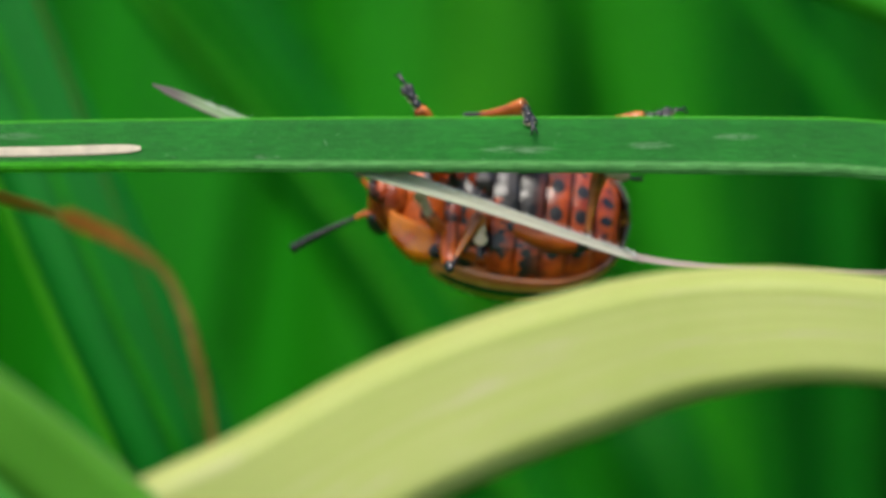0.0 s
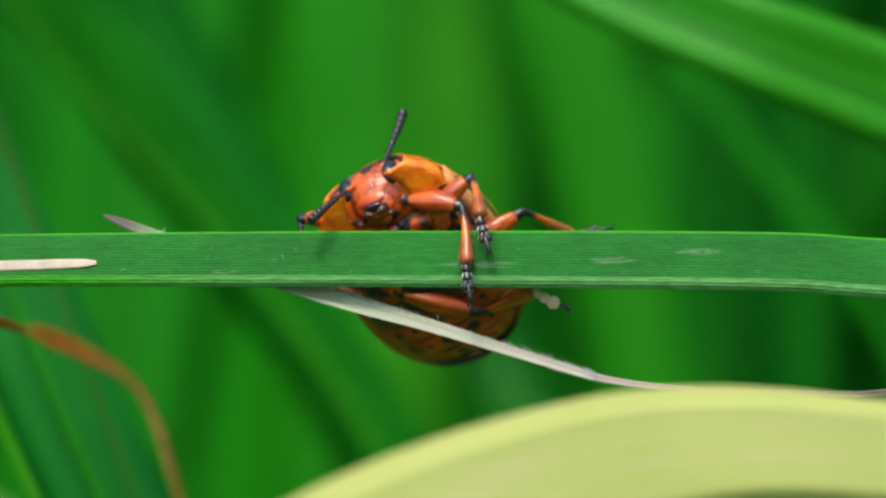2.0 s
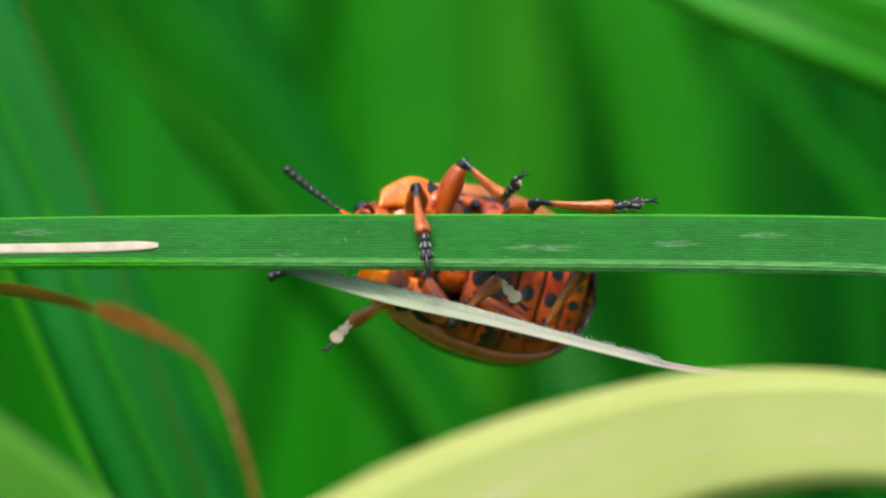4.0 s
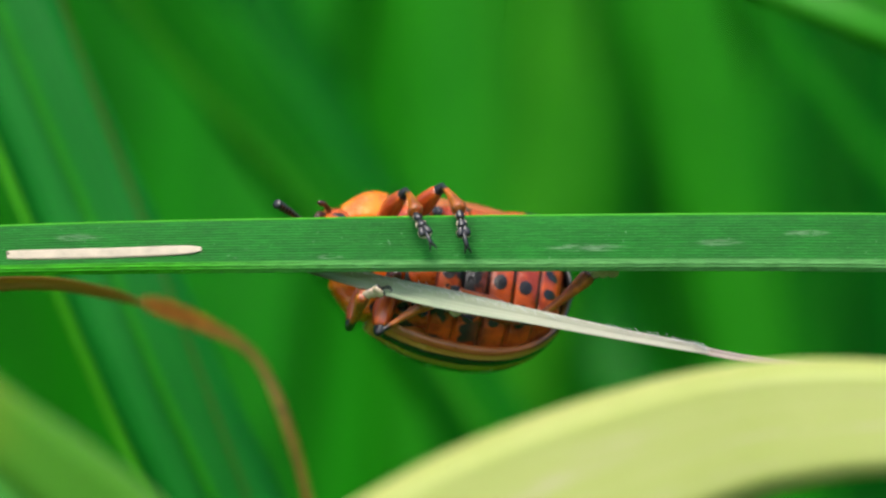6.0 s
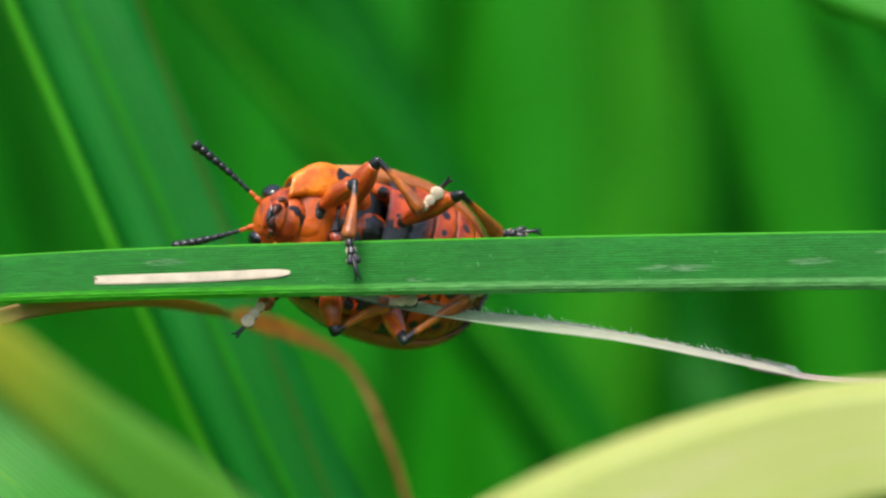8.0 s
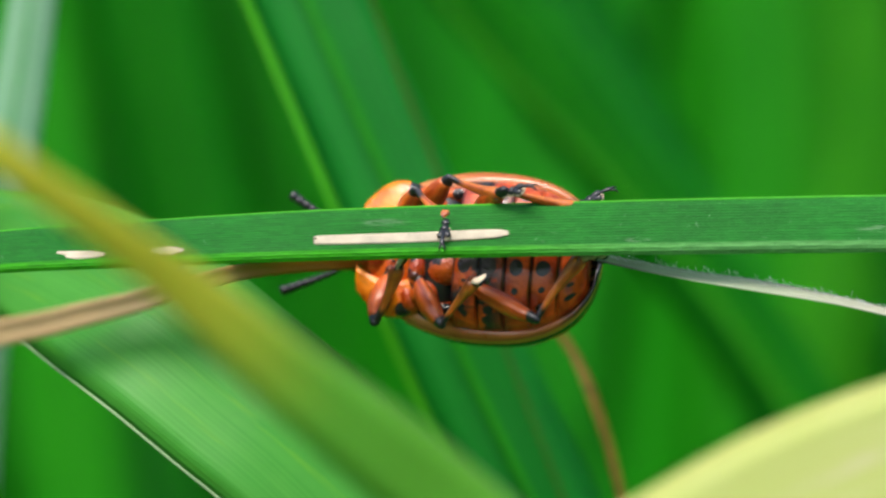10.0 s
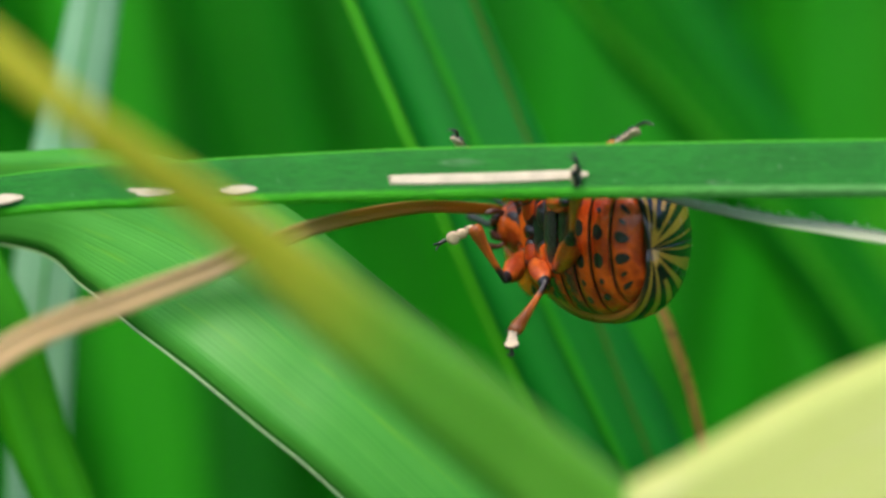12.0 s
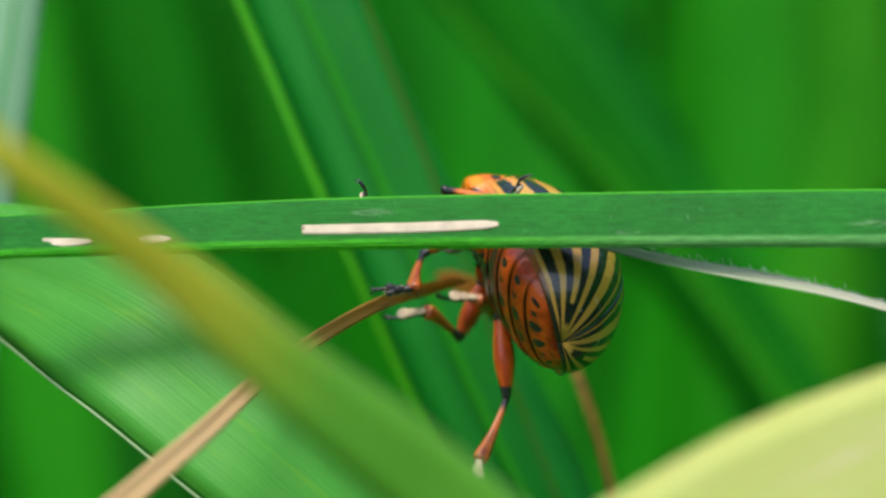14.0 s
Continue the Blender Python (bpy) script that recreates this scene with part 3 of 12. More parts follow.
# ---- blades behind the beetle, out of focus ----
BG = "blurred blades behind"
behind, BLADE_LINES = [], []
for label, mat, pts in (
    ("broad bluish green blade leaning over, out of focus", BLUISH, [(-24.95, 24, 27.80, 2.02, 5), (-19.85, 22, 16.89, 2.22, 5), (-15.93, 20, 7.94, 2.38, 5), (-13.12, 19, 1.55, 2.41, 3), (-9.79, 18, -6.08, 2.44, 0), (-6.19, 18, -13.93, 2.40, 0), (0.35, 20, -29.90, 2.20, 0), (7.08, 24, -46.12, 1.79, 0)]),
    ("tall green blade leaning across, out of focus", MEADOW, [(-24.11, 45, 25.50, 1.72, 10), (-11.00, 45, 10.80, 1.84, 10), (-6.10, 45, 4.43, 1.91, 5), (-2.06, 45, -0.96, 1.91, 5), (4.31, 45, -10.27, 1.72, 0), (22.44, 45, -43.10, 1.23, 0)]),
    ("narrow lime blade, out of focus", LIME, [(-22.84, 42, 25.19, 0.19, 0), (-13.04, 42, 11.25, 0.19, 0), (-8.45, 42, 5.69, 0.19, 0), (-4.45, 42, 1.31, 0.19, 0), (2.32, 42, -7.72, 0.19, 0), (19.75, 42, -37.73, 0.15, 0)]),
    # dark strip added where a hollow between the blades lies in shade
    ("leaning deep green strip for a shaded hollow, out of focus", DEEP, [(-17.40, 62, 32.51, 1.57, 0), (-7.96, 62, 11.55, 1.97, 0), (-4.56, 62, 5.00, 1.97, 0), (-1.15, 62, -2.07, 1.83, 0), (3.04, 62, -10.98, 1.57, 0), (16.14, 62, -46.09, 1.31, 0)]),
    ("narrow bluish green blade, out of focus", BLUISH, [(-15.58, 58, 26.86, 0.57, 10), (-8.10, 58, 11.38, 0.67, 10), (-3.07, 58, 2.97, 0.67, 5), (2.99, 58, -6.68, 0.62, 0), (18.47, 58, -40.22, 0.52, 0)]),
    ("wide bright green blade, far out of focus", LIME2, [(1.00, 93, 39.29, 4.69, 0), (3.63, 93, 15.85, 6.30, 0), (4.22, 93, 4.13, 6.30, 0), (3.34, 93, -13.45, 5.57, 0), (2.17, 93, -54.47, 2.64, 0)]),
    ("wide lime blade, far out of focus", LIME, [(5.02, 86, 38.35, 1.14, 0), (6.73, 86, 12.61, 1.72, 0), (7.02, 86, 2.60, 2.43, 0), (3.87, 86, -10.27, 2.29, 0), (1.59, 86, -53.17, 1.72, 0)]),
    ("green upright blade, out of focus", MEADOW, [(8.29, 80, 37.55, 0.28, 0), (9.27, 80, 12.35, 0.34, 0), (9.35, 80, 1.15, 0.39, 0), (8.57, 80, -10.05, 0.84, 0), (7.73, 80, -52.05, 1.12, 0)]),
    ("wide fresh green blade leaning, out of focus", LIME2, [(3.34, 88, 38.62, 2.30, 0), (12.41, 88, 12.70, 2.74, 0), (14.57, 88, 5.50, 2.88, 0), (16.30, 88, -1.70, 2.88, 0), (18.03, 88, -13.22, 2.59, 0), (23.50, 88, -53.54, 1.73, 0)]),
    ("green narrow blade, out of focus", MEADOW, [(16.33, 74, 36.74, 0.82, 0), (17.02, 74, 9.34, 0.99, 0), (17.70, 74, 1.12, 0.99, 0), (19.62, 74, -12.58, 0.99, 0), (22.36, 74, -50.94, 0.82, 0)]),
    ("dim green blade leaning, out of focus", MEADOW, [(7.55, 55, 24.00, 0.46, 0), (14.94, 55, 11.25, 0.48, 0), (19.99, 55, 4.74, 0.48, 0), (26.67, 55, -4.56, 0.46, 0), (43.76, 55, -39.75, 0.41, 0)]),
    # dark strip added to give the shade of a gap low between the blades
    ("dark green strip for the shade in a gap between blades, out of focus", DEEP, [(6.96, 72, 0.57, 0.82, 0), (8.46, 72, -3.24, 1.25, 0), (9.61, 70, -6.99, 1.49, 0), (14.26, 66, -13.81, 2.00, 0), (16.92, 66, -22.85, 1.86, 0), (19.05, 66, -46.79, 1.33, 0)]),
    ("wide green blade, far out of focus", DEEP, [(22.08, 92, 39.16, 2.34, 0), (21.49, 92, 12.88, 2.63, 0), (21.20, 92, 1.20, 2.63, 0), (21.49, 92, -13.40, 2.34, 0), (22.66, 92, -54.28, 1.75, 0)]),
    ("deep green blade, far out of focus", DEEP, [(23.01, 82, 37.82, 1.41, 0), (24.00, 82, 12.44, 1.41, 0), (24.28, 82, 1.16, 1.41, 0), (24.70, 82, -12.94, 1.41, 0), (25.83, 82, -52.42, 1.13, 0)]),
    ("fresh green blade, far out of focus", LIME2, [(-42.29, 85, 38.22, 2.56, 0), (-36.59, 85, 12.57, 3.13, 0), (-34.31, 85, -4.53, 2.85, 0), (-32.32, 85, -21.63, 2.28, 0), (-30.89, 85, -52.98, 1.71, 0)]),
    ("wide green blade, far out of focus", MEADOW, [(-36.12, 100, 40.23, 2.70, 0), (-31.32, 100, 13.23, 3.30, 0), (-27.12, 100, -4.77, 3.30, 0), (-22.02, 100, -22.77, 2.40, 0), (-17.52, 100, -55.77, 1.80, 0)]),
    ("waxy grey green upright blade in soft focus", SHEEN, [(-25.60, 20, 22.90, 0.70, 0), (-27.50, 20, 7.72, 0.98, 0), (-29.25, 20, -1.30, 1.36, 0), (-30.05, 20, -10.10, 1.22, 0), (-31.20, 20, -40.90, 0.80, 0)]),
    ("lime green blade, out of focus", LIME, [(-36.21, 15, 7.33, 0.43, 0), (-33.20, 15, -0.41, 1.07, 0), (-30.69, 14, -5.54, 1.33, 0), (-29.19, 14, -9.82, 1.20, 0), (-27.48, 14, -16.24, 1.07, 0), (-25.34, 14, -39.78, 0.86, 0)]),
):
    behind.append(grass_blade(label, pts, mat, FLAT, group=BG))
    BLADE_LINES.append(pts)

# ---- blades about the beetle ----
# bright edge of the broad bluish blade
part("margin", ribbon(bmesh.new(), [(-26.44, 16, 26.81, 0.19, 0), (-21.48, 15, 15.93, 0.21, 0), (-17.78, 14, 7.51, 0.21, 0), (-15.14, 13, 1.30, 0.21, 0), (-11.95, 13, -6.16, 0.23, 0), (-8.61, 13, -13.61, 0.23, 0), (-2.25, 16, -29.35, 0.22, 0), (4.75, 20, -45.30, 0.18, 0)], KEEL, 48, 0.1), LIME, behind[0], "bright lime margin")
part("stripe", ribbon(bmesh.new(), [(-18.97, 17, 24.76, 0.07, 0), (-13.76, 17, 8.92, 0.09, 0), (-11.59, 17, 3.06, 0.09, 0), (-8.33, 17, -5.62, 0.07, 0), (-1.82, 17, -22.98, 0.04, 0)], KEEL, 40, 0.1), RUSSET, behind[0], "faint russet stripe")

# pale midribs of the two nearest leaning blades
part("midrib", ribbon(bmesh.new(), [(-23.77, 44, 25.40, 0.10, 10), (-10.83, 44, 10.76, 0.12, 10), (-5.95, 44, 4.42, 0.12, 5), (-1.93, 44, -0.95, 0.12, 5), (4.42, 44, -10.22, 0.10, 0), (22.35, 44, -42.92, 0.07, 0)], KEEL, 40, 0.1), LIME2, behind[1], "pale green midrib")
part("midrib", ribbon(bmesh.new(), [(-15.52, 57, 26.75, 0.08, 10), (-8.07, 57, 11.33, 0.10, 10), (-3.06, 57, 2.96, 0.10, 5), (2.98, 57, -6.66, 0.08, 0), (18.40, 57, -40.07, 0.08, 0)], KEEL, 40, 0.1), LIME2, behind[4], "pale green midrib")

# soft midribs of the blades farther back
for blade, (half, mat, skip) in zip(behind, ((0.07, LIME2, False), (0, None, True), (0, None, True), (0.10, MEADOW, False), (0, None, True)) + ((0.06, MEADOW2, False),) * 13):
    if not skip:
        line = BLADE_LINES[behind.index(blade)]
        part("midrib", ribbon(bmesh.new(), [(x, y - 0.6, z, w * half, a) for x, y, z, w, a in line], FLAT, 40, 0.1), mat, blade, "soft pale midrib")

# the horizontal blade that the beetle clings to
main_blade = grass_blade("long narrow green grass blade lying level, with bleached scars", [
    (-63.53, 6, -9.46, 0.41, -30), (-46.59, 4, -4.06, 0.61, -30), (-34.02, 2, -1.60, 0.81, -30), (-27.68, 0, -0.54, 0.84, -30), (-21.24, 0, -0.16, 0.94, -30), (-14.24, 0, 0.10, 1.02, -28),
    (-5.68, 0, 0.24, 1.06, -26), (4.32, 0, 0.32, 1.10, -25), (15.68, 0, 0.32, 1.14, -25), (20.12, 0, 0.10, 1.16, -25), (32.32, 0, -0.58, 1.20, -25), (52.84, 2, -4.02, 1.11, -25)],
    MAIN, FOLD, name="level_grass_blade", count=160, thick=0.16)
for pts in (
    [(-14.75, -0.2, -0.08, 0.10, -26), (-14.54, -0.22, -0.10, 0.18, -26), (-11.27, -0.22, -0.04, 0.20, -26), (-8.67, -0.22, 0.06, 0.18, -26), (-7.95, -0.21, 0.10, 0.08, -26)],
    [(-25.44, -0.34, -0.58, 0.04, -30), (-24.84, -0.34, -0.58, 0.16, -30), (-23.84, -0.34, -0.56, 0.18, -30), (-22.64, -0.34, -0.54, 0.14, -30), (-22.24, -0.34, -0.52, 0.04, -30)],
    [(-20.74, -0.34, -0.44, 0.04, -30), (-20.35, -0.34, -0.44, 0.16, -30), (-19.85, -0.34, -0.42, 0.16, -30), (-19.45, -0.34, -0.40, 0.04, -30)],
    [(-30.03, -0.34, -0.98, 0.04, -30), (-29.43, -0.34, -0.94, 0.20, -30), (-28.23, -0.34, -0.74, 0.20, -30), (-27.63, -0.34, -0.68, 0.04, -30)]):
    part("scar", ribbon(bmesh.new(), pts, FLAT, 24, 0.05), SCAR, main_blade, "bleached cream feeding scar")

# pale blade, twisted, that crosses under the level one
thin_blade = new("pale_grass_blade")
thin_blade.location = (0.00936, 0.00090, -0.00360)
tagged(thin_blade, "thin twisted pale grass blade with fine hairs and purple tip", "grass blade")
pale_base = part("blade_base", ribbon(bmesh.new(), [(-1.11, -0.02, 0.28, 0.12, -28), (-0.30, -0.02, 0.08, 0.16, -28), (1.60, -0.20, -0.34, 0.14, -20), (3.98, -0.60, -0.65, 0.11, -10), (6.32, -0.90, -0.78, 0.10, 0), (9.31, -1.40, -0.93, 0.11, 30), (14.71, -2.90, -1.33, 0.16, 60), (26.05, -5.90, -5.35, 0.16, 60)], KEEL, 50, 0.1), PALE_BASE, thin_blade)
pale = part("blade", ribbon(bmesh.new(), [(-17.48, 0.00, 4.32, 0.05, -30), (-16.47, 0.00, 3.98, 0.24, -30), (-14.06, -0.10, 3.21, 0.32, -32), (-11.25, -0.45, 2.37, 0.40, -34), (-8.64, -0.80, 1.72, 0.46, -34), (-5.64, -0.90, 1.10, 0.34, -34), (-2.43, -0.60, 0.45, 0.24, -30), (-0.01, -0.20, 0.00, 0.19, -28), (0.90, -0.08, -0.22, 0.05, -26)], KEEL, 90, 0.1), PALE, thin_blade)
rng = random.Random(11)
bm = bmesh.new()
line = spline([(-17.48, 0.00, 4.32, 0.05, -30), (-16.47, 0.00, 3.98, 0.24, -30), (-14.06, -0.10, 3.21, 0.32, -32), (-11.25, -0.45, 2.37, 0.40, -34), (-8.64, -0.80, 1.72, 0.46, -34), (-5.64, -0.90, 1.10, 0.34, -34), (-2.43, -0.60, 0.45, 0.24, -30), (-0.01, -0.20, 0.00, 0.19, -28), (0.90, -0.08, -0.22, 0.05, -26)], 160)
for p in line[30:-4]:
    for _ in range(rng.choice((1, 2, 2, 3))):
        a = rng.uniform(-0.5, 0.5)
        b = Vector((p[0] + rng.uniform(-0.1, 0.1), p[1] - 0.05, p[2] + p[3] * rng.uniform(0.3, 0.9)))
        e = b + Vector((-0.1 + a * 0.3, rng.uniform(-0.2, 0.1), rng.uniform(0.06, 0.2)))
        tube(bm, [(*b, 0.009), (*((b + e) / 2), 0.007), (*e, 0.003)], 3, 3)
tagged(part("hairs", bm, HAIR, pale, "fine white hairs"), kind="stuff")

# dry straw blade: the part behind bends down, the tip part is stood on
dry = new("dry_grass_blade")
tagged(dry, "dry curled orange-brown grass blade arching behind the level blade", "grass blade")
dry.location = (-0.01012, 0.00900, -0.00155)
part("stalk", ribbon(bmesh.new(), [(-0.80, 5.80, -0.30, 0.06, 0), (-0.20, 6.00, -0.50, 0.33, 0), (1.40, 6.40, -1.13, 0.32, 0), (3.12, 6.50, -2.04, 0.21, 0), (3.98, 6.40, -3.10, 0.19, 0), (4.85, 6.00, -5.20, 0.22, 0), (5.80, 6.00, -8.80, 0.19, 0), (8.31, 6.00, -21.22, 0.24, 0), (9.60, 6.00, -42.72, 0.19, 0)], KEEL, 60, 0.12), DRY, dry)
straw_tip = part("tip", ribbon(bmesh.new(), [(-31.92, -25.00, -11.45, 0.40, 10), (-22.94, -23.00, -6.18, 0.43, 10), (-16.72, -21.00, -2.30, 0.46, 5), (-12.70, -18.00, -1.22, 0.44, 5), (-10.10, -15.00, -0.62, 0.38, 10), (-7.33, -9.00, 0.22, 0.31, 20), (-3.72, -5.00, 0.44, 0.28, 30), (-1.40, -1.00, -0.02, 0.24, 30), (-0.40, 0.00, -0.38, 0.10, 20)], KEEL, 60, 0.12), STRAW, dry)

# broad blade before and behind the level one
broad = new("broad_grass_blade")
tagged(broad, "broad fresh green grass blade with pale margin, sloping down", "grass blade")
broad.location = (-0.02468, 0.00500, -0.00080)
part("blade", ribbon(bmesh.new(), [(-42.16, 19.00, -9.48, 0.90, 20), (-25.11, 13.00, -2.67, 1.31, 20), (-11.02, 7.00, 0.35, 1.61, 15), (-4.94, 3.00, 0.57, 1.83, 10), (-1.36, 1.00, -0.21, 2.72, -10), (2.47, -2.00, -2.02, 3.49, -22), (6.06, -3.50, -4.72, 3.59, -24), (9.53, -4.00, -7.72, 3.54, -24), (16.93, -3.00, -15.54, 3.23, -20), (29.09, -1.00, -33.04, 2.45, 0)], EVEN, 90, 0.15), BROAD, broad)
for low, high in ((0.984, 1.004),):
    part("margin", ribbon(bmesh.new(), [(-42.16, 19.00, -9.48, 0.90, 20), (-25.11, 13.00, -2.67, 1.31, 20), (-11.02, 7.00, 0.35, 1.61, 15), (-4.94, 3.00, 0.57, 1.83, 10), (-1.36, 1.00, -0.21, 2.72, -10), (2.47, -2.00, -2.02, 3.49, -22), (6.06, -3.50, -4.72, 3.59, -24), (9.53, -4.00, -7.72, 3.54, -24), (16.93, -3.00, -15.54, 3.23, -20), (29.09, -1.00, -33.04, 2.45, 0)], [(low, 0.012), ((low + high) / 2, 0.016), (high, 0.012)], 90, 0.08), MARGIN, broad, "thin translucent white margin")
front = new("front_grass_blade")
tagged(front, "yellow to green grass blade close to the lens, blurred", "grass blade")
front.location = (-0.01390, -0.02600, -0.00311)
part("blade", ribbon(bmesh.new(), [(-14.05, -8.00, 11.43, 0.50, 0), (-10.88, -7.00, 9.14, 0.53, 0), (-7.67, -6.00, 6.49, 0.57, 0), (-4.53, -4.00, 4.07, 0.68, 0), (-2.16, -2.00, 2.10, 0.89, -15), (0.26, 0.00, -0.25, 1.20, -20), (2.83, 2.00, -2.44, 1.45, -20), (5.43, 4.00, -4.80, 1.52, -20), (8.97, 6.00, -8.20, 1.58, -20), (15.99, 6.00, -15.95, 1.44, 0), (26.79, 6.00, -33.95, 1.08, 0)], FLAT, 70, 0.15), FRONT, front)
part("margin", ribbon(bmesh.new(), [(-14.05, -8.00, 11.43, 0.50, 0), (-10.88, -7.00, 9.14, 0.53, 0), (-7.67, -6.00, 6.49, 0.57, 0), (-4.53, -4.00, 4.07, 0.68, 0), (-2.16, -2.00, 2.10, 0.89, -15), (0.26, 0.00, -0.25, 1.20, -20), (2.83, 2.00, -2.44, 1.45, -20), (5.43, 4.00, -4.80, 1.52, -20), (8.97, 6.00, -8.20, 1.58, -20), (15.99, 6.00, -15.95, 1.44, 0), (26.79, 6.00, -33.95, 1.08, 0)], [(-1.004, 0.004), (-0.985, 0.008), (-0.965, 0.01)], 70, 0.05), MARGIN, front, "pale worn margin")

# large yellowing blade below, close to the lens
yellowing = grass_blade("large pale yellow-green arching grass blade, softly out of focus", [(-48.00, -13.00, -28.50, 1.80, 0), (-36.21, -10.00, -16.80, 1.94, 0), (-29.31, -8.00, -11.55, 2.14, 0), (-24.90, -7.00, -8.00, 2.26, 0), (-20.08, -6.00, -5.90, 2.56, -5), (-15.38, -4.00, -3.45, 2.62, -10), (-10.49, -2.00, -1.65, 2.54, -12), (-5.67, 0.00, -0.46, 2.23, -12), (0.00, 0.00, -0.32, 1.86, -10), (9.21, 0.00, -1.95, 1.77, -5), (24.09, 0.00, -8.84, 1.67, 0)],
    YELLOWING, SMOOTH, name="yellowing_grass_blade", count=80, thick=0.12)
yellowing.location = (0.01713, -0.01400, -0.00528)
part("dry_margin", ribbon(bmesh.new(), [(-48.00, -13.00, -28.50, 1.80, 0), (-36.21, -10.00, -16.80, 1.94, 0), (-29.31, -8.00, -11.55, 2.14, 0), (-24.90, -7.00, -8.00, 2.26, 0), (-20.08, -6.00, -5.90, 2.56, -5), (-15.38, -4.00, -3.45, 2.62, -10), (-10.49, -2.00, -1.65, 2.54, -12), (-5.67, 0.00, -0.46, 2.23, -12), (0.00, 0.00, -0.32, 1.86, -10), (9.21, 0.00, -1.95, 1.77, -5), (24.09, 0.00, -8.84, 1.67, 0)], [(-1.004, 0.006), (-0.992, 0.01), (-0.98, 0.01)], 80, 0.05), DRY_EDGE, yellowing, "thin tan dried margin")
arching = grass_blade("green grass blade arching in from above, out of focus", [(-16.71, 4.00, 10.02, 0.67, 0), (-9.99, 4.00, 4.87, 1.34, 0), (-4.95, 2.00, 2.08, 1.73, 0), (0.00, 0.00, 0.00, 1.87, 0), (7.48, 0.00, -2.86, 2.09, 0), (20.34, -2.00, -8.80, 2.07, 0), (37.78, -2.00, -19.27, 1.74, 0)],
    MEADOW2, KEEL, name="arching_grass_blade")
arching.location = (0.01707, 0.02000, 0.00926)
part("midrib", ribbon(bmesh.new(), [(-16.71, 3.70, 10.02, 0.05, 0), (-9.99, 3.70, 4.87, 0.09, 0), (-4.95, 1.70, 2.08, 0.11, 0), (0.00, -0.30, 0.00, 0.12, 0), (7.48, -0.30, -2.86, 0.13, 0), (20.34, -2.30, -8.80, 0.13, 0), (37.78, -2.30, -19.27, 0.10, 0)], FLAT, 48, 0.1), LIME2, arching, "soft pale midrib")

# ---- the beetle: x forward, z to its back, y to its left, in mm ----
FEMUR, TIBIA = (2.3, 2.4, 3.1), (2.3, 2.4, 2.8)
beetle = new("leaf_beetle")
tagged(beetle, "orange-red leaf beetle with black-striped yellow wing cases clinging to a blade", "beetle")


def half_width(s):
    """Half width of the wing cases; s runs from the shoulders to the tip."""
    return 3.1 * max(0.0, 1 - abs((s - 0.40) / 0.6) ** 2.6) ** 0.5 if s > 0.4 else 2.4 + 0.7 * math.sin(s / 0.4 * math.pi / 2) ** 0.8


def dome(s):
    return 2.2 + 1.2 * math.sin(s / 0.42 * math.pi / 2) if s < 0.42 else 3.4 * max(0.0, 1 - ((s - 0.42) / 0.58) ** 2.3) ** 0.62


BACK_X, FRONT_X = -4.75, 2.15
for sign in (1, -1):
    bm = bmesh.new()
    uvs = bm.loops.layers.uv.new("UVMap")
    rows = []
    NU, NV = 48, 26
    for i in range(NU + 1):
        s = (i / NU) ** 0.9
        x = FRONT_X + (BACK_X - FRONT_X) * s
        w, h = half_width(min(s, 1.0)), dome(min(s, 1.0))
        row = []
        for j in range(NV + 1):
            a = radians(110) * j / NV
            mid = 0.45 * min(1.0, h / 2)
            c = math.cos(a)
            y, z = w * math.sin(a), mid + (h - mid) * c ** 0.85 if c > 0 else mid - 2 * mid * (-c) ** 0.85
            row.append(bm.verts.new(Vector((x + 0.25 * math.sin(a) * (1 - s), sign * max(y, 0.012), z)) * MM))
        # folded rim beneath
        low = mid * 0.2 - 0.04
        near = 0.17 * (1 - s) ** 1.5
        for inset, drop in ((0.975, -0.05), (0.94 - near * 0.5, -0.08), (0.90 - near, -0.05), (0.865 - near, 0.1)):
            row.append(bm.verts.new(Vector((x + 0.25 * (1 - s), sign * max(w * inset, 0.012), low + drop)) * MM))
        rows.append(row)
    last = NV + 4
    for i in range(NU):
        for j in range(last):
            q = (rows[i][j], rows[i][j + 1], rows[i + 1][j + 1], rows[i + 1][j])
            f = bm.faces.new(q if sign < 0 else q[::-1])
            data = [(i, j), (i, j + 1), (i + 1, j + 1), (i + 1, j)]
            for loop, (a, b) in zip(f.loops, data if sign < 0 else data[::-1]):
                loop[uvs].uv = (a / NU, b / NV if b <= NV else 1.0)
            f.material_index = 0 if j < NV else 1 if j < NV + 3 else 2
    shell = mesh_object("wing_case", bm, [ELYTRA, RIM, BLACK], beetle, "yellow wing case with black stripes")
    shell.modifiers.new("thickness", "SOLIDIFY").thickness = 0.00006

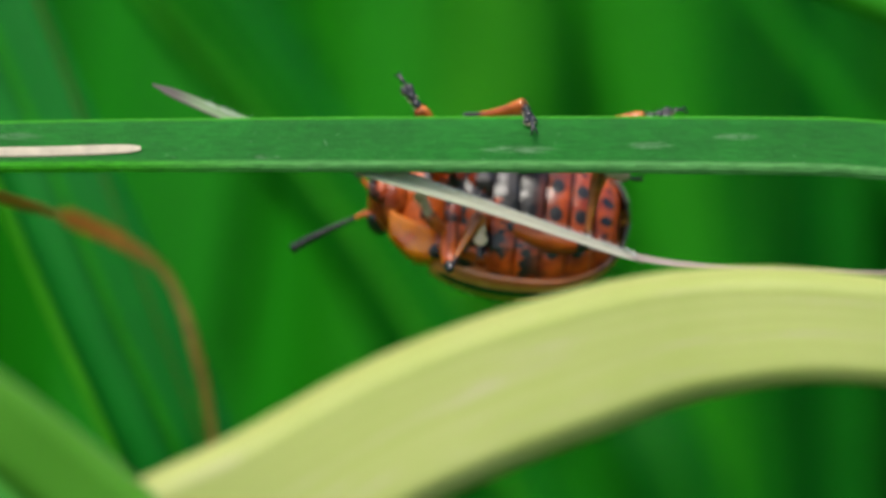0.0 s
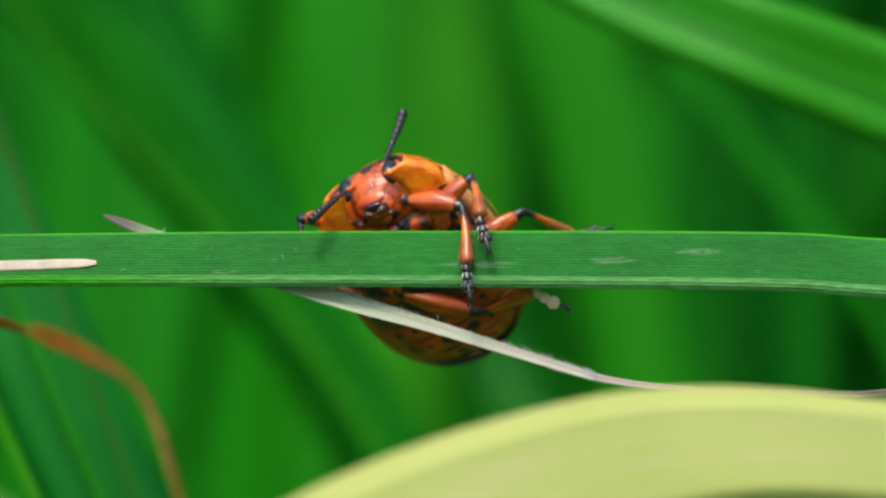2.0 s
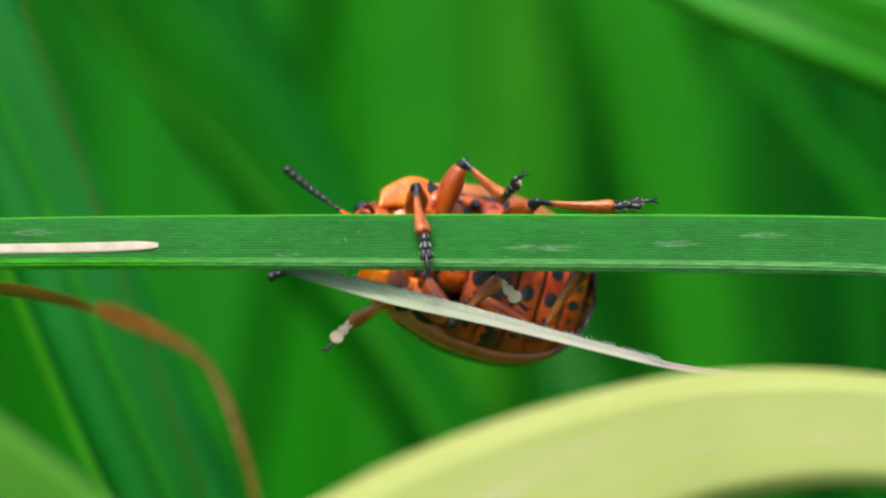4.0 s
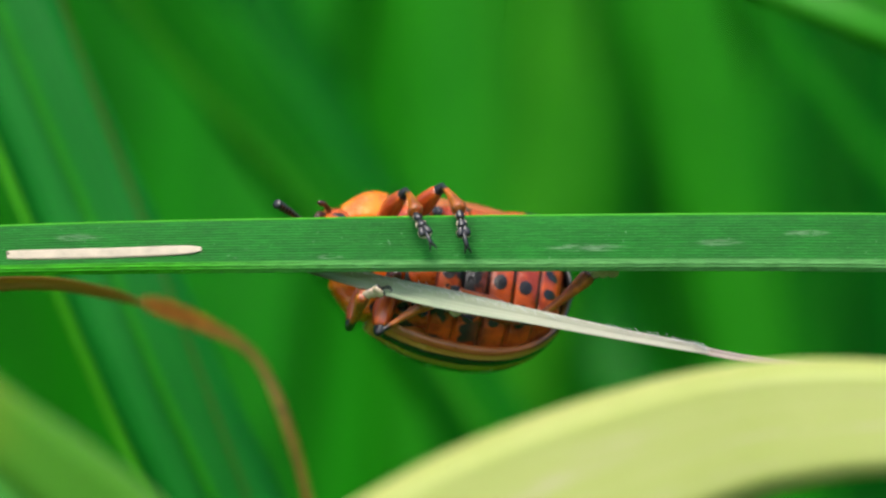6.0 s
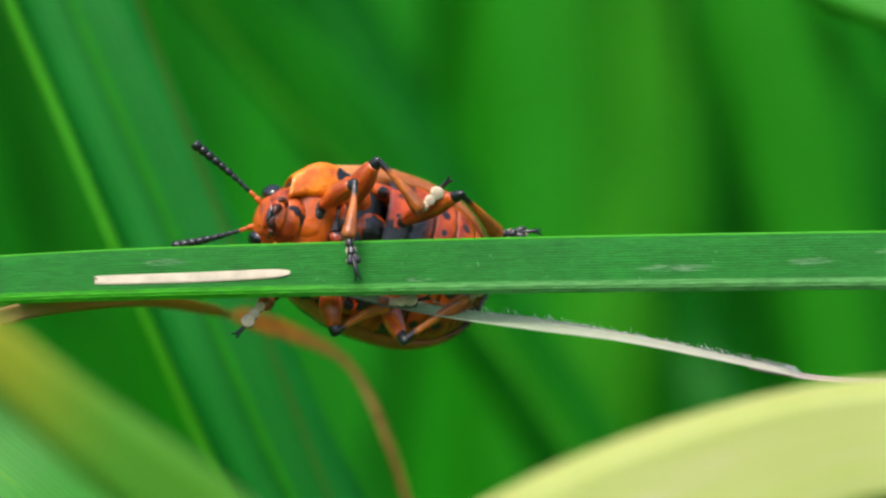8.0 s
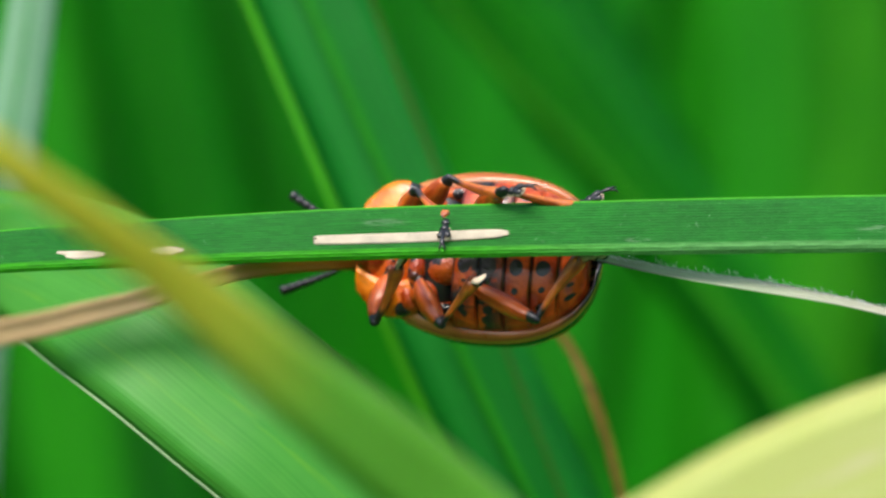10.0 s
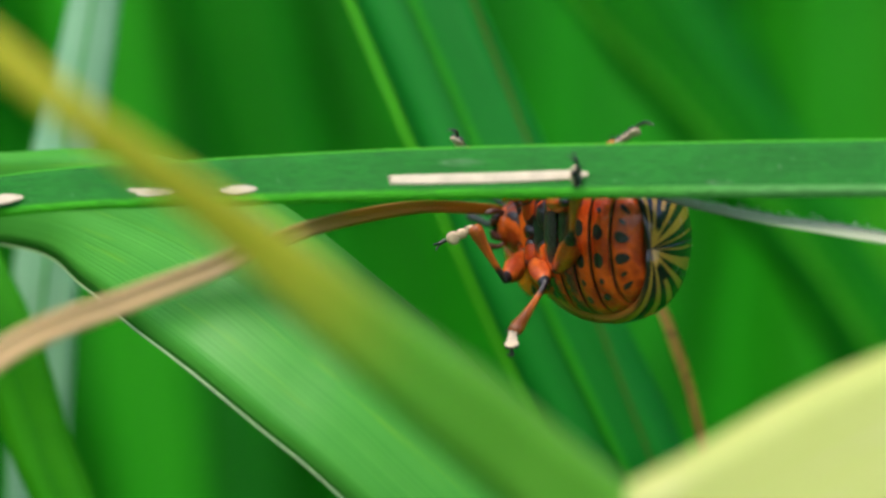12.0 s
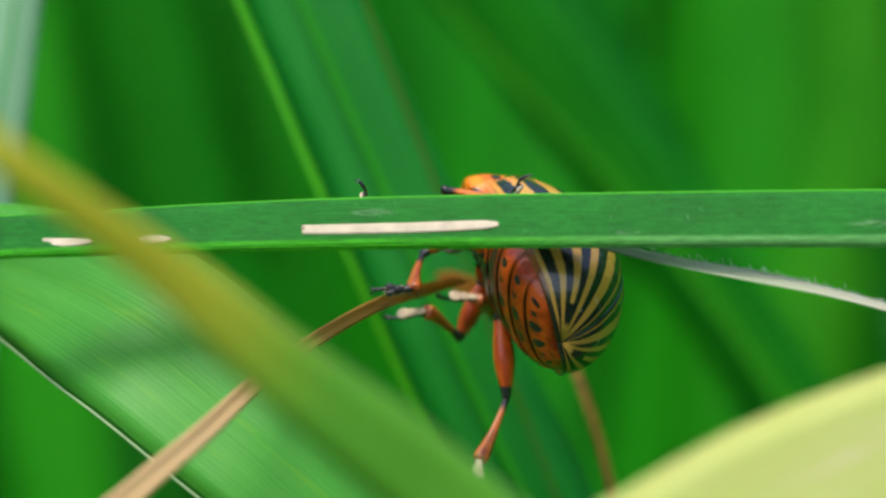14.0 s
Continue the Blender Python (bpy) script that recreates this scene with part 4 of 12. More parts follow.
# neck shield: domed above, folded in beneath
bm = bmesh.new()
rows = []
for i in range(21):
    s = i / 20
    w = 2.5 * (0.60 + 0.40 * math.sin(min(1.0, 0.08 + s * 1.6) * math.pi / 2)) * (1 - 0.07 * max(0.0, s - 0.7) / 0.3)
    h = 2.4 * (0.78 + 0.22 * math.sin(s * math.pi / 2))
    row = []
    for q in range(45):
        k = (q / 44 * 2 - 1)
        sign = -1 if k < 0 else 1
        if abs(k) < 0.78:
            a = k / 0.78 * radians(97)
            y, z, c = w * math.sin(a), h * max(math.cos(a), -0.1) - 0.25, max(math.cos(a), 0.0)
        else:
            f = (abs(k) - 0.78) / 0.22
            y, z, c = sign * w * (0.993 - 0.5 * f), -0.5 - 0.22 * math.sin(f * math.pi / 2), 0.0
        row.append(bm.verts.new(Vector((4.05 - 0.55 * c * (1 - s) - 2.2 * s, y, z)) * MM))
    rows.append(row)
for a, b in zip(rows, rows[1:]):
    for q in range(44):
        bm.faces.new((a[q], a[q + 1], b[q + 1], b[q]))
shield = part("neck_shield", bm, SHIELD, beetle, "glossy orange neck shield with black spots")
shield.modifiers.new("thickness", "SOLIDIFY").thickness = 0.00015

# belly plates: five rings, each a mesh
NV = 28
for ring in range(5):
    bm = bmesh.new()
    uvs = bm.loops.layers.uv.new("UVMap")
    rows = []
    for i in range(9):
        s = (ring + i / 8) / 5
        x = 0.35 - 4.75 * s
        lip = 0.07 * math.sin(i / 8 * math.pi) + 0.05 * i / 8
        w = max(0.02, 0.885 * half_width(min(1.0, (FRONT_X - x) / (FRONT_X - BACK_X) + 0.02 * s)))
        d = (1.35 + lip) * max(0.001, 1 - s ** 3.0) ** 0.5
        rows.append([bm.verts.new(Vector((x, -w * math.cos(a), 0.1 - d * math.sin(a) ** 0.8)) * MM) for a in [math.pi * q / NV for q in range(NV + 1)]])
    for i in range(8):
        for q in range(NV):
            f = bm.faces.new((rows[i][q], rows[i + 1][q], rows[i + 1][q + 1], rows[i][q + 1]))
            for loop, (a, b) in zip(f.loops, ((i, q), (i + 1, q), (i + 1, q + 1), (i, q + 1))):
                loop[uvs].uv = ((ring + 0.001 + a / 8 * 0.998) / 5, b / NV)
    part("belly_plate", bm, BELLY, beetle, "orange-red belly plate with black bars")

# chest: a dark core with orange plates on it
chest = part("chest", blob(bmesh.new(), (1.15, 0, 0.15), (1.3, 2.6, 1.18), 0, 28, 16), BLACK, beetle, "black chest core")
for sign in (1, -1):
    part("breast_plate", blob(bmesh.new(), (0.72, 0.66 * sign, -0.62), (0.80, 0.66, 0.56), 0, 20, 12, (0, 0, 12 * sign)), CHEST, chest, "orange breast plate with black blotches")
    part("side_plate", blob(bmesh.new(), (0.45, 2.12 * sign, -0.20), (1.45, 0.34, 0.50), 0, 24, 14, (8 * sign, 0, -6 * sign)), CHEST, chest, "orange side plate with a black patch")
    part("flank_plate", blob(bmesh.new(), (1.45, 1.55 * sign, -0.56), (0.62, 0.52, 0.42), 0, 20, 12, (0, 0, 24 * sign)), CHEST, chest, "orange flank plate")
    part("shoulder_plate", blob(bmesh.new(), (2.05, 1.75 * sign, -0.35), (0.38, 0.62, 0.4), 0, 18, 10, (0, 0, 20 * sign)), CHEST, chest, "orange shoulder plate")
    part("hip_plate", blob(bmesh.new(), (-0.42, 1.62 * sign, -0.70), (0.62, 0.5, 0.28), 0, 20, 12, (20 * sign, 0, -20 * sign)), BLACK, chest, "glossy black hip plate")
part("keel_plate", blob(bmesh.new(), (1.75, 0, -0.8), (0.45, 0.34, 0.35), 0, 16, 10), CHEST, chest, "orange keel plate")
bm = bmesh.new()
blob(bm, (2.75, 0, 0.20), (1.22, 2.32, 1.05), 0, 32, 18)
blob(bm, (3.0, 0, -0.5), (0.8, 0.55, 0.4), 0)
part("throat_plate", bm, ORANGE, beetle)
# hips lie across the chest; each ends in a small black joint
for x, y, z, r in ((2.75, 0.75, -0.62, 0.36), (1.75, 0.95, -0.95, 0.38), (-0.1, 1.0, -1.0, 0.42)):
    for sign in (1, -1):
        hip = part("hip", blob(bmesh.new(), (x, (y - 0.12) * sign, z + 0.03), (r * 0.85, r * 1.7, r * 0.72), 0, 18, 12), CHEST, beetle, "orange and black hip")
        part("hip_joint", blob(bmesh.new(), (x, (y + 0.12) * sign, z - 0.02), (0.24, 0.26, 0.24), 0, 14, 10), HIP, hip, "dark hip joint")

# black tube added as the shade in the gap between head and neck shield
bm = bmesh.new()
tube(bm, [(3.40 + 0.26 * abs(math.sin(a)), 1.42 * math.sin(a), 0.02 + 1.42 * math.cos(a), 0.12) for a in [radians(-118 + 236 * q / 24) for q in range(25)]], 60, 8)
part("gap_shade", bm, BLACK, beetle, "narrow black tube for the shade in the gap behind the head")

# head
head = part("head", blob(blob(bmesh.new(), (0, 0, 0.1), (0.9, 1.22, 1.2), 0, 32, 20), (0.42, 0, -0.42), (0.44, 0.82, 0.66), 0, 24, 14), FACE, beetle, "orange face with dark blotches")
head.location = (3.0 * MM, 0, -0.1 * MM)
for sign in (1, -1):
    bm = bmesh.new()
    blob(bm, (0.44, 0.90 * sign, 0.42), (0.42, 0.32, 0.56), 0, 20, 12, (0, -20, -28 * sign))
    part("eye", bm, EYE_BLACK, head, "glossy black eye")
    bm = bmesh.new()
    tube(bm, [(0.6, 0.36 * sign, -0.85, 0.16), (0.78, 0.28 * sign, -1.02, 0.15), (0.84, 0.06 * sign, -1.14, 0.05)], 8, 8)
    part("mandible", bm, DARKRED, head)
    bm = bmesh.new()
    tube(bm, [(0.4, 0.55 * sign, -0.95, 0.09), (0.62, 0.66 * sign, -1.15, 0.1), (0.82, 0.6 * sign, -1.32, 0.11), (0.92, 0.56 * sign, -1.4, 0.06)], 9, 8)
    part("palp", bm, HIP, head)
bm = bmesh.new()
blob(bm, (0.80, 0, -0.60), (0.13, 0.48, 0.15), 0)
part("face_plate", bm, REDDISH, head, "red-brown plate over the mouth")
bm = bmesh.new()
blob(bm, (0.82, 0, -0.80), (0.13, 0.34, 0.11), 0)
part("lip", bm, EYE_BLACK, head, "glossy black lip")


def antenna(name):
    bm = bmesh.new()
    x = 0.0
    for i in range(11):
        step = 0.36 if i == 0 else 0.30
        r = 0.075 + 0.013 * max(0, i - 2) + (0.03 if i == 0 else 0)
        bend = 0.012 * x ** 2
        tube(bm, [(x, bend * 2, 0, r * 0.72), (x + step * 0.3, bend * 2, 0, r), (x + step * 0.75, bend * 2, 0, r * 1.08), (x + step, bend * 2, 0, r * 0.78)], 7, 8, 0 if i > 1 else 1)
        x += step * 0.97
    return mesh_object(name, bm, [BLACK, ORANGE], beetle, "black beaded antenna with orange base")


def femur(length):
    """A spindle-shaped thigh: thin dark root, thick middle, slender dark knee."""
    bm = bmesh.new()
    tube(bm, [(-0.1, 0, 0, 0.13), (0.12, 0, 0, 0.19), (length * 0.28, 0, 0.03, 0.34), (length * 0.55, 0, 0.05, 0.43), (length * 0.76, 0, 0.03, 0.35), (length * 0.90, 0, 0, 0.245)], 18, 14, 0)
    tube(bm, [(length * 0.885, 0, 0, 0.25), (length * 0.94, 0, -0.01, 0.225), (length * 1.0, 0, -0.03, 0.19), (length * 1.04, 0, -0.05, 0.12), (length * 1.055, 0, -0.06, 0.03)], 9, 12, 1)
    tube(bm, [(-0.22, 0, 0, 0.12), (-0.05, 0, 0, 0.20), (0.12, 0, 0, 0.225), (0.30, 0, 0.01, 0.255), (0.36, 0, 0.01, 0.20)], 8, 12, 1)
    for v in bm.verts:
        v.co.y *= 0.80
        # keel along the upper side, shallow groove beneath
        if 0.1 * length * MM < v.co.x < 0.88 * length * MM:
            if v.co.z > 0:
                v.co.z *= 1.0 + 0.12 * max(0.0, 1 - abs(v.co.y) / (0.14 * MM))
            else:
                v.co.z *= 1.0 - 0.2 * max(0.0, 1 - abs(v.co.y) / (0.16 * MM))
    return mesh_object("femur", bm, [LEG, BLACK], beetle, "orange thigh with black knee")


def tibia(length):
    """A shin that widens from a thin black knee end to a club-shaped ankle, slightly bowed."""
    bm = bmesh.new()
    tube(bm, [(-0.04, 0, 0, 0.10), (0.08, 0, 0.01, 0.135), (length * 0.12, 0, 0.04, 0.125), (length * 0.24, 0, 0.07, 0.13), (length * 0.45, 0, 0.09, 0.165), (length * 0.7, 0, 0.07, 0.23), (length * 0.88, 0, 0.03, 0.30), (length * 0.97, 0, 0.01, 0.26), (length, 0, 0, 0.12)], 26, 12, 0)
    for v in bm.verts:
        v.co.y *= 0.85
        # two ridges on the outer side
        if v.co.z > 0 and v.co.x > 0.25 * length * MM:
            v.co.z *= 0.84 + 0.26 * min(1.0, abs(v.co.y) / (0.16 * MM))
    # spurs at the ankle
    for a in range(6):
        y, z = 0.22 * math.cos(a * 1.05), 0.22 * math.sin(a * 1.05)
        tube(bm, [(length * 0.94, y, z, 0.025), (length * 1.02, y * 1.15, z * 1.15, 0.012), (length * 1.06, y * 1.2, z * 1.2, 0.004)], 4, 5, 1)
    return mesh_object("tibia", bm, [SHIN, BLACK], beetle, "amber shin with black knee end")


def tarsus():
    """Three black lobes on pale pads and a hooked, clawed last joint; +z is the upper side."""
    bm = bmesh.new()
    tube(bm, [(-0.06, 0, 0.02, 0.07), (0.06, 0, 0.04, 0.10), (0.26, 0, 0.04, 0.17), (0.36, 0, 0.02, 0.12)], 8, 10)
    tube(bm, [(0.30, 0, 0.04, 0.08), (0.42, 0, 0.05, 0.11), (0.58, 0, 0.04, 0.19), (0.66, 0, 0.02, 0.13)], 8, 10)
    for sign in (1, -1):
        tube(bm, [(0.60, 0.03 * sign, 0.04, 0.08), (0.74, 0.08 * sign, 0.05, 0.11), (0.92, 0.13 * sign, 0.04, 0.13), (1.02, 0.15 * sign, 0.02, 0.07)], 8, 8)
    tube(bm, [(0.78, 0, 0.08, 0.05), (0.98, 0, 0.15, 0.055), (1.22, 0, 0.17, 0.075), (1.40, 0, 0.10, 0.085), (1.46, 0, 0.05, 0.06)], 10, 8)
    for v in bm.verts:
        v.co.z *= 0.75
    foot = mesh_object("tarsus", bm, BLACK, beetle, "black foot")
    for x, r, long in ((0.20, 0.17, 0.21), (0.52, 0.20, 0.22), (0.86, 0.26, 0.24)):
        bm = bmesh.new()
        blob(bm, (x, 0, -0.055), (long, r, 0.075), 0, 18, 8)
        part("pad", bm, CREAM, foot, "cream bristly sole pad")
    for sign in (1, -1):
        bm = bmesh.new()
        tube(bm, [(1.42, 0.03 * sign, 0.05, 0.045), (1.53, 0.08 * sign, 0.02, 0.038), (1.60, 0.11 * sign, -0.08, 0.024), (1.58, 0.11 * sign, -0.17, 0.006)], 7, 6)
        part("claw", bm, BLACK, foot)
    return foot


antennae = {side: antenna("antenna") for side in "LR"}
legs = {key: (femur(FEMUR[int(key[1]) - 1]), tibia(TIBIA[int(key[1]) - 1]), tarsus()) for key in ("L1", "L2", "L3", "R1", "R2", "R3")}


def motions():
    """All that moves: the beetle, its limbs and the blades that give way under it."""
    walk(beetle, [
        (0, pose(0.005116, 0.003600, -0.002086, 117.7, -5.7, 180.0)),
        (0.5, pose(0.003974, 0.003800, -0.000611, 109.2, -26.4, -173.5)),
        (1, pose(0.003558, 0.003189, -0.000006, 63.9, -37.4, -154.0)),
        (1.5, pose(0.003608, 0.003292, 0.000548, 44.4, -48.6, -134.7)),
        (2, pose(0.003599, 0.003196, 0.000317, 43.2, -47.2, -138.8)),
        (2.5, pose(0.003216, 0.003191, 0.000404, 56.6, -36.1, -152.4)),
        (3, pose(0.003289, 0.003800, -0.000633, 90.6, -24.9, -150.9)),
        (3.2, pose(0.003431, 0.004200, -0.000653, 87.0, -24.0, -154.3)),
        (5.3, pose(0.001692, 0.003200, -0.000534, 119.7, -5.7, 180.0)),
        (5.5, pose(0.001325, 0.003200, -0.000575, 119.7, -5.7, 180.0)),
        (6, pose(0.000590, 0.003300, -0.000775, 118.4, -11.8, -174.0)),
        (6.5, pose(-0.000756, 0.003600, 0.000163, 104.2, -19.3, -170.8)),
        (7, pose(-0.002270, 0.003800, -0.000053, 90.2, -20.4, -158.8)),
        (7.5, pose(-0.003497, 0.003800, 0.000254, 86.9, -21.6, -160.8)),
        (8, pose(-0.005111, 0.003800, 0.000778, 86.8, -17.9, -154.5)),
        (8.5, pose(-0.006807, 0.003600, -0.000186, 117.0, -14.7, -164.8)),
        (9, pose(-0.008345, 0.003200, -0.000424, 117.7, -4.6, 180.0)),
        (9.2, pose(-0.009239, 0.003200, -0.000345, 115.7, -5.7, 180.0)),
        (11.3, pose(-0.009474, 0.004800, -0.002296, 84.0, -5.8, 131.3)),
        (11.5, pose(-0.008526, 0.005000, -0.002473, 84.2, -5.8, 127.6)),
        (12, pose(-0.008529, 0.005400, -0.002194, 84.3, -5.9, 124.5)),
        (12.5, pose(-0.008453, 0.005800, -0.002174, 90.3, -7.1, 117.9)),
        (13, pose(-0.008211, 0.006200, -0.002772, 93.1, -16.3, 97.2)),
        (13.5, pose(-0.007504, 0.005802, -0.003200, 79.0, -20.1, 95.4)),
        (14, pose(-0.007474, 0.005402, -0.001698, 68.3, -31.1, 113.8)),
    ])
    walk(head, [
        (0, pose(0.004000, 0.000000, 0.000050, 0.0, 2.0, 0.0)),
        (0.5, pose(0.003900, 0.000000, 0.000050, 0.0, 2.0, 0.0)),
        (1, pose(0.003050, 0.000000, -0.000100, -32.0, 30.0, 0.0)),
        (1.5, pose(0.003050, 0.000000, -0.000100, -5.0, 30.0, 0.0)),
        (2, pose(0.003050, 0.000000, -0.000100, -5.0, 30.0, 0.0)),
        (2.5, pose(0.003050, 0.000000, -0.000100, -34.0, 30.0, 0.0)),
        (3, pose(0.003500, 0.000000, 0.000000, -8.0, 6.0, 0.0)),
        (3.2, pose(0.003600, 0.000000, 0.000050, 0.0, 2.0, 0.0)),
        (5.3, pose(0.004000, 0.000200, 0.000050, 0.0, 2.0, 0.0)),
        (5.5, pose(0.004000, 0.000200, 0.000050, 0.0, 2.0, 0.0)),
        (6, pose(0.004100, 0.000450, 0.000050, 0.0, 2.0, 0.0)),
        (6.5, pose(0.003800, 0.000100, 0.000050, 0.0, 2.0, 0.0)),
        (7, pose(0.003600, 0.000000, 0.000050, 0.0, 2.0, 0.0)),
        (7.5, pose(0.003600, 0.000000, 0.000050, 0.0, 2.0, 0.0)),
        (8, pose(0.003750, 0.000000, 0.000050, 0.0, 2.0, 0.0)),
        (8.5, pose(0.004000, -0.000250, 0.000050, 0.0, 2.0, 0.0)),
        (9, pose(0.003900, 0.000000, 0.000050, 0.0, 2.0, 0.0)),
        (9.2, pose(0.003600, 0.000000, 0.000050, 0.0, 2.0, 0.0)),
        (11.3, pose(0.0034, 0, -0.0001, 0.0, 30, 0)),
        (11.5, pose(0.0034, 0, -0.0001, 0.0, 30, 0)),
        (12, pose(0.0034, 0, -0.0001, 0.0, 30, 0)),
        (12.5, pose(0.0034, 0, -0.0001, 0.0, 30, 0)),
        (13, pose(0.0034, 0, -0.0001, 0.0, 30, 0)),
        (13.5, pose(0.0034, 0, -0.0001, 0.0, 30, 0)),
        (14, pose(0.0034, 0, -0.0001, 0.0, 30, 0)),
    ])
    walk(antennae["L"], [
        (0, pose(0.004714, 0.000400, 0.000445, 170.1, 19.5, 39.4)),
        (0.5, pose(0.004614, 0.000400, 0.000445, 0.0, 8.5, 60.8)),
        (1, pose(0.003728, 0.000562, -0.000325, -151.5, 42.7, 26.8)),
        (1.5, pose(0.003848, 0.000435, -0.000118, 147.8, -42.1, 68.9)),
        (2, pose(0.003848, 0.000435, -0.000118, 139.4, -59.6, 84.0)),
        (2.5, pose(0.003718, 0.000566, -0.000342, -163.9, 25.8, 31.4)),
        (3, pose(0.004234, 0.000455, 0.000285, 168.9, 17.8, 19.1)),
        (3.2, pose(0.004314, 0.000400, 0.000445, 0.0, -35.3, 3.9)),
        (5.3, pose(0.004714, 0.000600, 0.000445, 0.0, 10.0, 25.0)),
        (5.5, pose(0.004714, 0.000600, 0.000445, 159.0, 50.7, -3.0)),
        (6, pose(0.004814, 0.000850, 0.000445, 153.6, 57.4, -17.3)),
        (6.5, pose(0.004514, 0.000500, 0.000445, -179.2, 38.6, -6.4)),
        (7, pose(0.004314, 0.000400, 0.000445, 174.8, -11.2, 30.1)),
        (7.5, pose(0.004314, 0.000400, 0.000445, -178.5, -12.0, 23.3)),
        (8, pose(0.004464, 0.000400, 0.000445, 176.1, -15.8, 29.3)),
        (8.5, pose(0.004714, 0.000150, 0.000445, 157.7, 8.5, 33.6)),
        (9, pose(0.004614, 0.000400, 0.000445, 169.7, 20.2, 33.0)),
        (9.2, pose(0.004314, 0.000400, 0.000445, 0.0, 10.7, 30.1)),
        (11.3, pose(0.004216, 0.000400, -0.000086, 0.0, -7.6, 10.8)),
        (11.5, pose(0.004216, 0.000400, -0.000086, 0.0, -4.1, 11.0)),
        (12, pose(0.004216, 0.000400, -0.000086, 0.0, -1.1, 11.2)),
        (12.5, pose(0.004216, 0.000400, -0.000086, 0.0, 6.4, 10.1)),
        (13, pose(0.004216, 0.000400, -0.000086, 0.0, 26.1, 1.3)),
        (13.5, pose(0.004216, 0.000400, -0.000086, 0.0, 4.5, -56.2)),
        (14, pose(0.004216, 0.000400, -0.000086, 0.0, 2.7, -55.1)),
    ])
    walk(antennae["R"], [
        (0, pose(0.004714, -0.000400, 0.000445, 170.6, -11.3, -25.0)),
        (0.5, pose(0.004614, -0.000400, 0.000445, 0.0, -29.7, -69.0)),
        (1, pose(0.003940, -0.000117, 0.000042, -141.7, -3.5, -55.1)),
        (1.5, pose(0.003883, -0.000362, -0.000057, -121.9, 39.5, -55.0)),
        (2, pose(0.003883, -0.000362, -0.000057, -115.4, 53.1, -54.7)),
        (2.5, pose(0.003942, -0.000097, 0.000045, 0.0, -18.4, -72.1)),
        (3, pose(0.004245, -0.000338, 0.000396, 0.0, -19.6, -34.5)),
        (3.2, pose(0.004314, -0.000400, 0.000445, 0.0, -32.1, -46.3)),
        (5.3, pose(0.004714, -0.000200, 0.000445, 0.0, -11.6, -41.0)),
        (5.5, pose(0.004714, -0.000200, 0.000445, 172.2, -20.7, -47.2)),
        (6, pose(0.004814, 0.000050, 0.000445, 0.0, -11.9, -15.3)),
        (6.5, pose(0.004514, -0.000300, 0.000445, 0.0, -25.6, -31.3)),
        (7, pose(0.004314, -0.000400, 0.000445, 0.0, -55.1, -27.1)),
        (7.5, pose(0.004314, -0.000400, 0.000445, 0.0, -32.4, -45.1)),
        (8, pose(0.004464, -0.000400, 0.000445, 0.0, -41.3, -42.6)),
        (8.5, pose(0.004714, -0.000650, 0.000445, 0.0, -29.0, -49.8)),
        (9, pose(0.004614, -0.000400, 0.000445, 172.7, -15.1, -42.1)),
        (9.2, pose(0.004314, -0.000400, 0.000445, 0.0, -14.6, -39.0)),
        (11.3, pose(0.004216, -0.000400, -0.000086, 0.0, -6.8, 0.6)),
        (11.5, pose(0.004216, -0.000400, -0.000086, 0.0, -3.1, 0.9)),
        (12, pose(0.004216, -0.000400, -0.000086, 0.0, -0.1, 1.2)),
        (12.5, pose(0.004216, -0.000400, -0.000086, 0.0, 6.6, -0.1)),
        (13, pose(0.004216, -0.000400, -0.000086, 0.0, 26.6, -9.9)),
        (13.5, pose(0.004216, -0.000400, -0.000086, 0.0, 4.5, -56.2)),
        (14, pose(0.004216, -0.000400, -0.000086, 0.0, 2.7, -55.1)),
    ])
